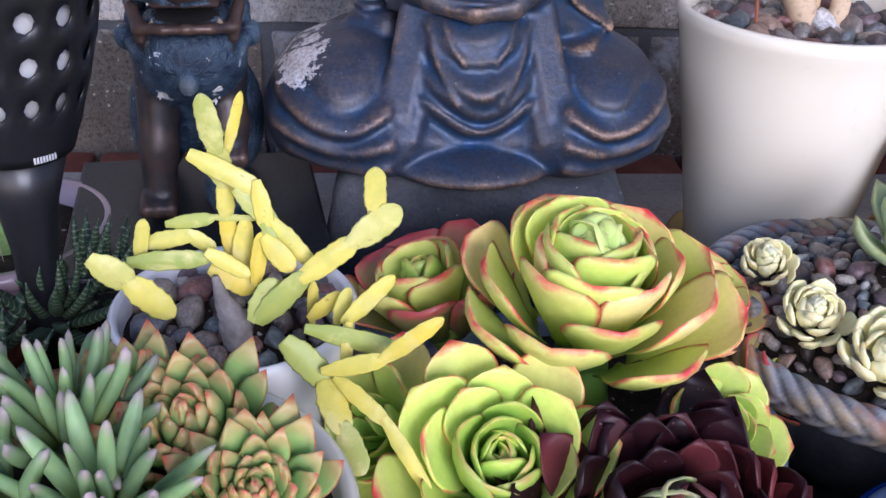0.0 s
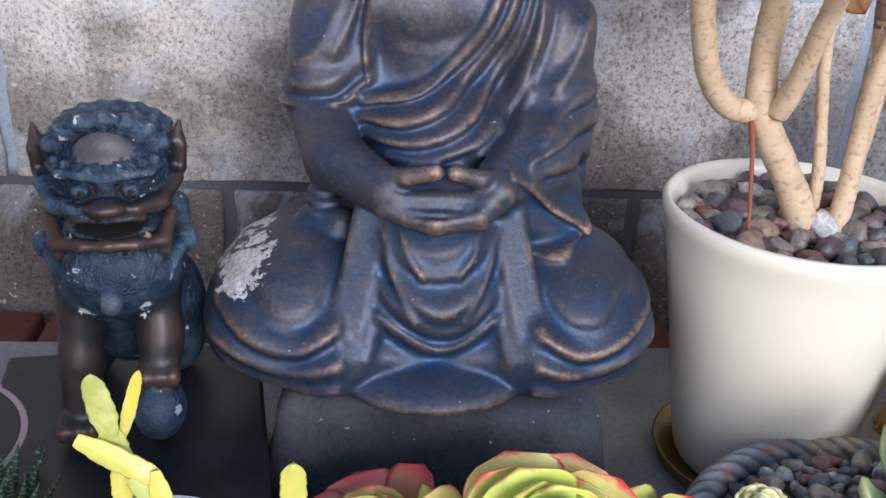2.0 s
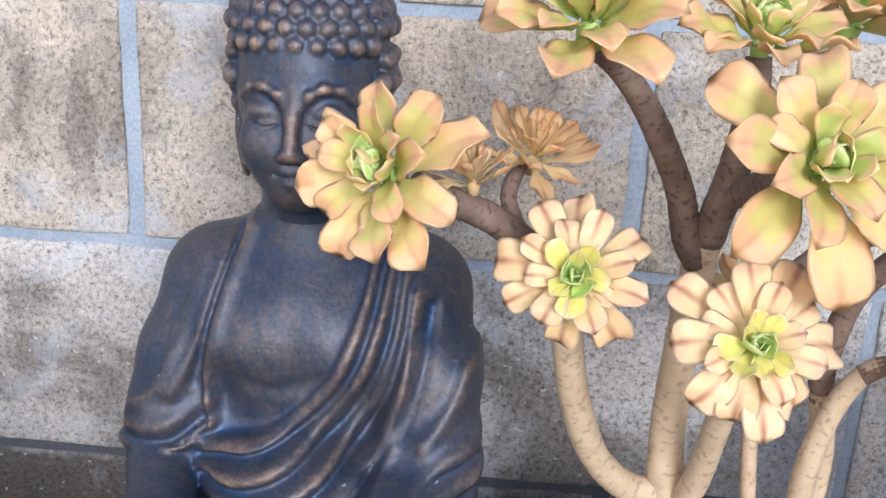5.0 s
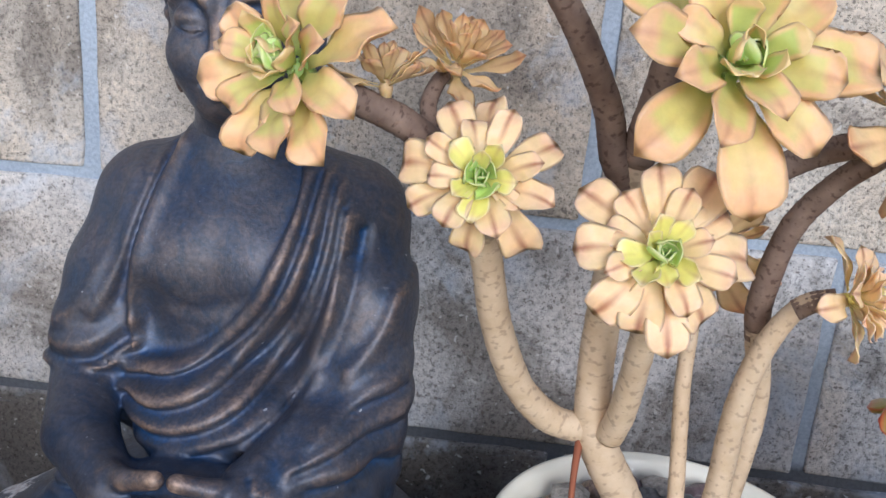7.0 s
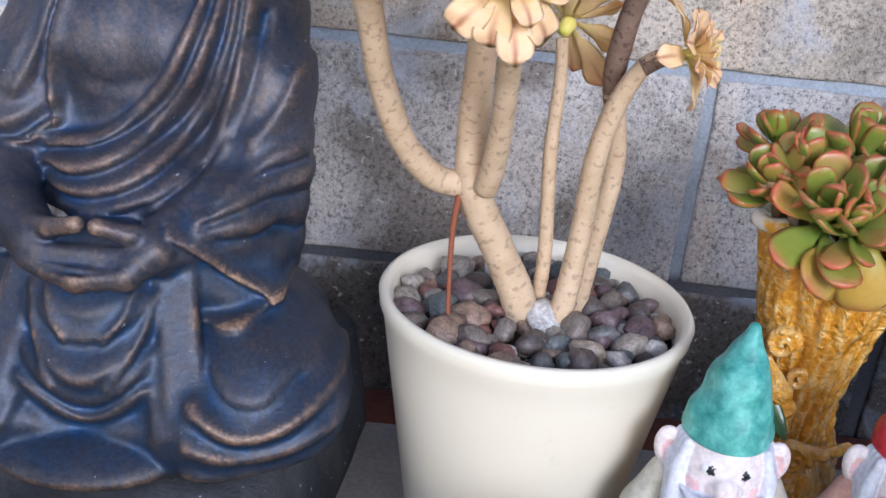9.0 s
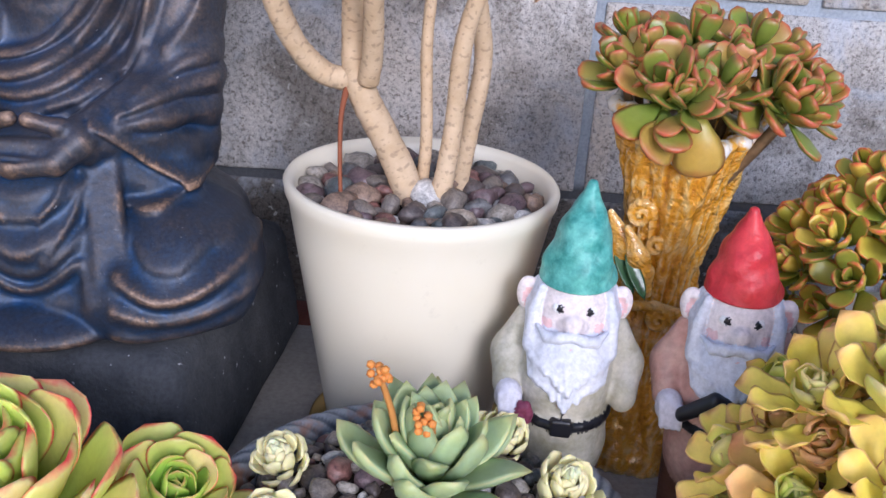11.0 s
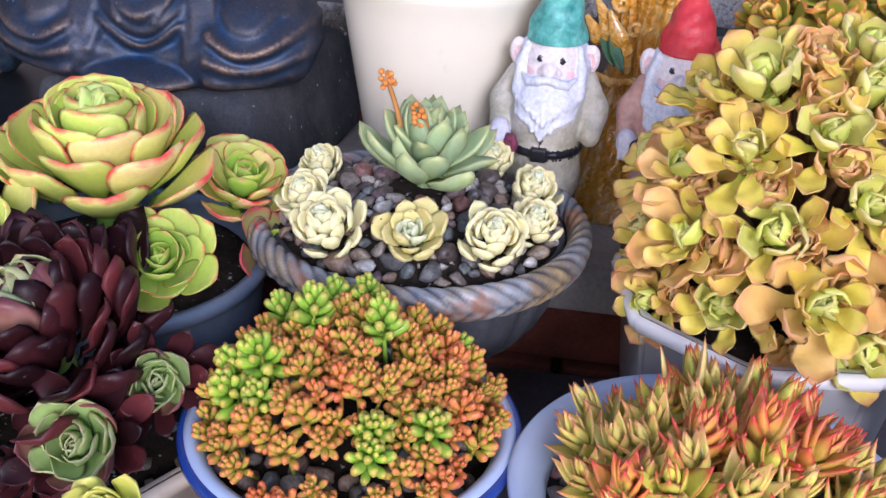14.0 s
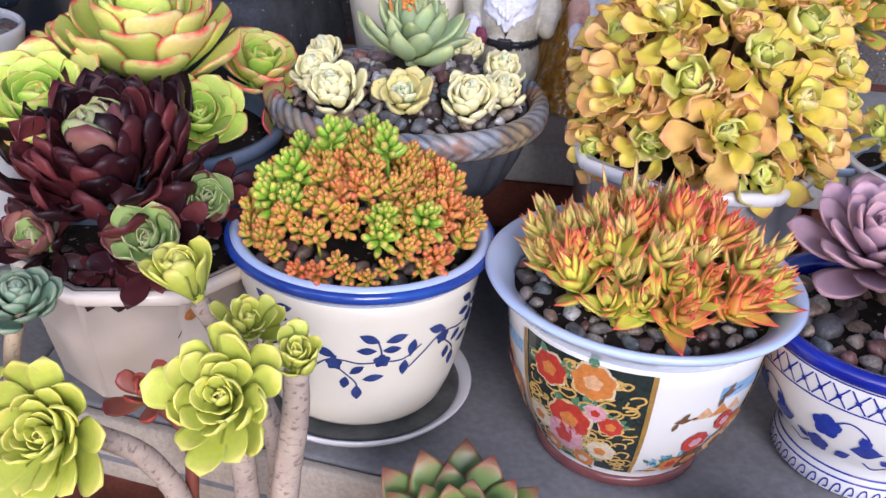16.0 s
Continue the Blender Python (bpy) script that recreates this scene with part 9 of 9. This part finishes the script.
L0, L1, L2, L3 = [wrap(iprof, IP, 0.346, o) for o in (0.0005, 0.0009, 0.0013, 0.0017)]
INKS = dict(black=K_BLACK, gold=K_GOLD, red=K_RED, orange=K_ORANGE, pink=K_PINK, green=K_GREEN, sky=K_BLUEINK, brown=K_BROWN, teal=K_TEAL, peach=K_PEACH, cream=K_CREAM)
STEP = 0.095 * 2 * math.pi / 6
rq = random.Random(17)
for p in range(6):
    paint = {k: [] for k in INKS}
    s0 = 0.004 - STEP * (p + 1) + 0.0015
    s1 = s0 + STEP - 0.003
    h0, h1 = 0.020, 0.132
    for s in (s0 - 0.0015, s1 + 0.0015):
        paint["gold"] += patch(L2, s - 0.0018, s + 0.0018, h0, h1, 1, 10)
    if p % 2 == 0:
        paint["black"] += patch(L0, s0, s1, h0, h1)
        for k in range(120):
            x, y, r = rq.uniform(s0 + 0.006, s1 - 0.006), rq.uniform(h0 + 0.006, h1 - 0.006), rq.uniform(0.004, 0.007)
            a = rq.uniform(0, 6.3)
            paint["gold"] += strip(L1, [(x + r * math.cos(a + t), y + r * math.sin(a + t) * (1 - 0.15 * t)) for t in (0, 1.2, 2.4, 3.6, 4.6)], 0.0017)
        mid = (s0 + s1) / 2
        for x, y, r, c1, c2 in ((mid - 0.024, 0.112, 0.017, "red", "orange"), (mid + 0.010, 0.116, 0.019, "orange", "peach"), (mid + 0.014, 0.088, 0.010, "pink", "red"), (mid + 0.026, 0.078, 0.011, "red", "orange"),
                                (mid - 0.006, 0.072, 0.021, "red", "orange"), (mid - 0.012, 0.050, 0.022, "pink", "red"), (mid + 0.020, 0.046, 0.014, "cream", "orange"), (mid - 0.036, 0.058, 0.014, "cream", "orange"), (mid + 0.004, 0.028, 0.013, "orange", "cream"), (mid - 0.028, 0.032, 0.012, "orange", "cream")):
            r *= 0.86
            paint["cream"] += blossom(L1, x, y, r * 1.13, 7)
            for k in range(5):
                a = rq.uniform(0, 6.3)
                paint["green"].append((L1, oval(x + 0.7 * r * math.cos(a), y + 0.7 * r * math.sin(a), r * 0.8, r * 0.45, a)))
            paint[c1] += blossom(L2, x, y, r, 7)
            paint[c2] += blossom(L3, x, y, r * 0.45, 5)
    else:
        # birds over hills and a bank of flowers
        m0 = s0 + 0.02
        for k in range(3):
            paint["peach" if k % 2 == 0 else "orange"].append((L0, [(m0 + 0.012 + 0.014 * k, 0.088), (m0 + 0.022 + 0.014 * k, 0.088 + 0.012), (m0 + 0.032 + 0.014 * k, 0.088)]))
        paint["sky"] += patch(L0, m0 + 0.03, s1 - 0.004, 0.104, 0.116, 4, 2)
        for bx, by, sc in ((m0 - 0.002, 0.088, 1.0), (m0 + 0.030, 0.108, 1.1)):
            paint["brown"] += [(L1, oval(bx, by, 0.014 * sc, 0.005 * sc, radians(10))), (L1, oval(bx + 0.005 * sc, by, 0.011 * sc, 0.004 * sc, radians(60))), (L1, oval(bx + 0.004 * sc, by, 0.010 * sc, 0.004 * sc, radians(250))), (L1, oval(bx + 0.012 * sc, by + 0.002, 0.007 * sc, 0.002, radians(15)))]
        for k in range(26):
            x = rq.uniform(s0 + 0.010, s1 - 0.010)
            paint["peach" if k % 3 else "gold"].append((L0, oval(x, h0 + 0.003 + rq.random() * max(0.006, (x - s0) * 0.40), rq.uniform(0.010, 0.018), 0.007, rq.uniform(-0.2, 0.5))))
        for k in range(64):
            x = rq.uniform(s0 + 0.012, s1 - 0.006)
            y = h0 + 0.008 + rq.random() * max(0.01, (x - s0) * 0.55)
            paint[rq.choice(("teal", "teal", "green", "sky"))].append((L1, oval(x, y, rq.uniform(0.006, 0.012), 0.0035, rq.uniform(0.4, 2.8))))
        for x, y, r, c1, c2 in ((0.044, 0.062, 0.010, "red", "pink"), (0.050, 0.038, 0.013, "brown", "orange"), (0.034, 0.034, 0.009, "orange", "red"), (0.064, 0.080, 0.008, "red", "pink"), (0.072, 0.052, 0.012, "peach", "brown"), (0.08, 0.07, 0.01, "orange", "peach")):
            paint[c1] += blossom(L2, s0 + x, y, r * 1.2, 9)
            paint[c2] += blossom(L3, s0 + x, y, r * 0.6, 6)
        for k in range(5):
            paint["brown"] += strip(L1, [(s0 + 0.004 + 0.004 * k, 0.024), (s0 + 0.010 + 0.004 * k, 0.025)], 0.001)
    for k, shapes in paint.items():
        if shapes:
            decal(shapes, INKS[k], "painted_" + {"black": "ground", "gold": "scrollwork", "sky": "sky", "brown": "birdwork"}.get(k, "flowerwork"), imari, k + " glaze painting")

# blue-and-white pot: fret band, flowers and a wave border
R0, R1 = wrap(rprof, RP, 0.3457, 0.0006), wrap(rprof, RP, 0.3457, 0.0010)
bw2 = []
for k in range(44):
    s = 0.0136 * k
    bw2 += strip(R0, [(s, 0.100), (s + 0.006, 0.109), (s + 0.012, 0.118)], 0.0013) + strip(R0, [(s, 0.118), (s + 0.006, 0.109), (s + 0.012, 0.100)], 0.0013)
    bw2.append((R1, ring_pts(s + 0.006, 0.109, 0.0022, 8)))
    bw2 += strip(R0, [(s, 0.0015), (s + 0.004, 0.011), (s + 0.009, 0.013), (s + 0.010, 0.007), (s + 0.006, 0.006)], 0.0015)
for h in (0.0975, 0.1205, 0.0165, 0.022):
    bw2 += [(R0, q) for _, q in patch(R0, 0.0, 0.5968, h, h + 0.0014, 80, 1)]
for k in range(8):
    s = 0.0746 * k + 0.01
    bw2 += blossom(R1, s, 0.076, 0.0125, 5) + blossom(R1, s - 0.008, 0.050, 0.011, 5)
    bw2 += [(R1, oval(s + 0.020, 0.060, 0.026, 0.018, radians(10))), (R1, oval(s + 0.034, 0.066, 0.015, 0.010, radians(120))), (R1, oval(s + 0.022, 0.052, 0.018, 0.010, radians(215))), (R1, oval(s + 0.046, 0.056, 0.014, 0.008, radians(-40)))]
    bw2 += strip(R0, [(s, 0.076), (s + 0.016, 0.088), (s + 0.030, 0.080), (s + 0.034, 0.068)], 0.0016)
    bw2 += strip(R0, [(s + 0.034, 0.045), (s + 0.044, 0.038), (s + 0.056, 0.044)], 0.0016)
decal(bw2, M_NAVYB, "blue_flower_band", lil_pot, "cobalt painted flowers and borders")


# twigs and orange flowers on the cream eight-sided planter
def facet(s, h, out=0.0008):
    a = s
    r = (0.082 + (0.102 - 0.082) * min(1, h / 0.106)) * math.cos(math.pi / 8)
    d = (math.degrees(a) - 12) % 45
    d = d if d < 22.5 else d - 45
    q = (r + out) / math.cos(radians(d))
    return Vector((DP[0] + q * math.cos(a), DP[1] + 0.010 + q * math.sin(a), 0.3455 + h))


for a0 in (-50, -140, 40):
    A = radians(a0)
    tw = []
    tw += strip(facet, [(A - 0.42, 0.020), (A - 0.25, 0.040), (A - 0.05, 0.052), (A + 0.12, 0.080), (A + 0.30, 0.092)], 0.0030)
    tw += strip(facet, [(A - 0.10, 0.048), (A - 0.14, 0.066), (A - 0.10, 0.080)], 0.0022)
    for k in range(9):
        tw += strip(facet, [(A - 0.36 + 0.03 * k, 0.052), (A - 0.30 + 0.012 * k, 0.056 + 0.003 * (k % 4))], 0.0009)
    for x, y in ((-0.22, 0.074), (0.0, 0.094)):
        decal([(facet, [(A + x + 0.075 * u, y + 0.0065 * v) for u, v in ring_pts(0, 0, 1, 12)])], K_ORANGE, "painted_flower", oct_d, "orange painted flower")
    decal(tw, K_BROWN, "painted_twig", oct_d, "brown painted twig")
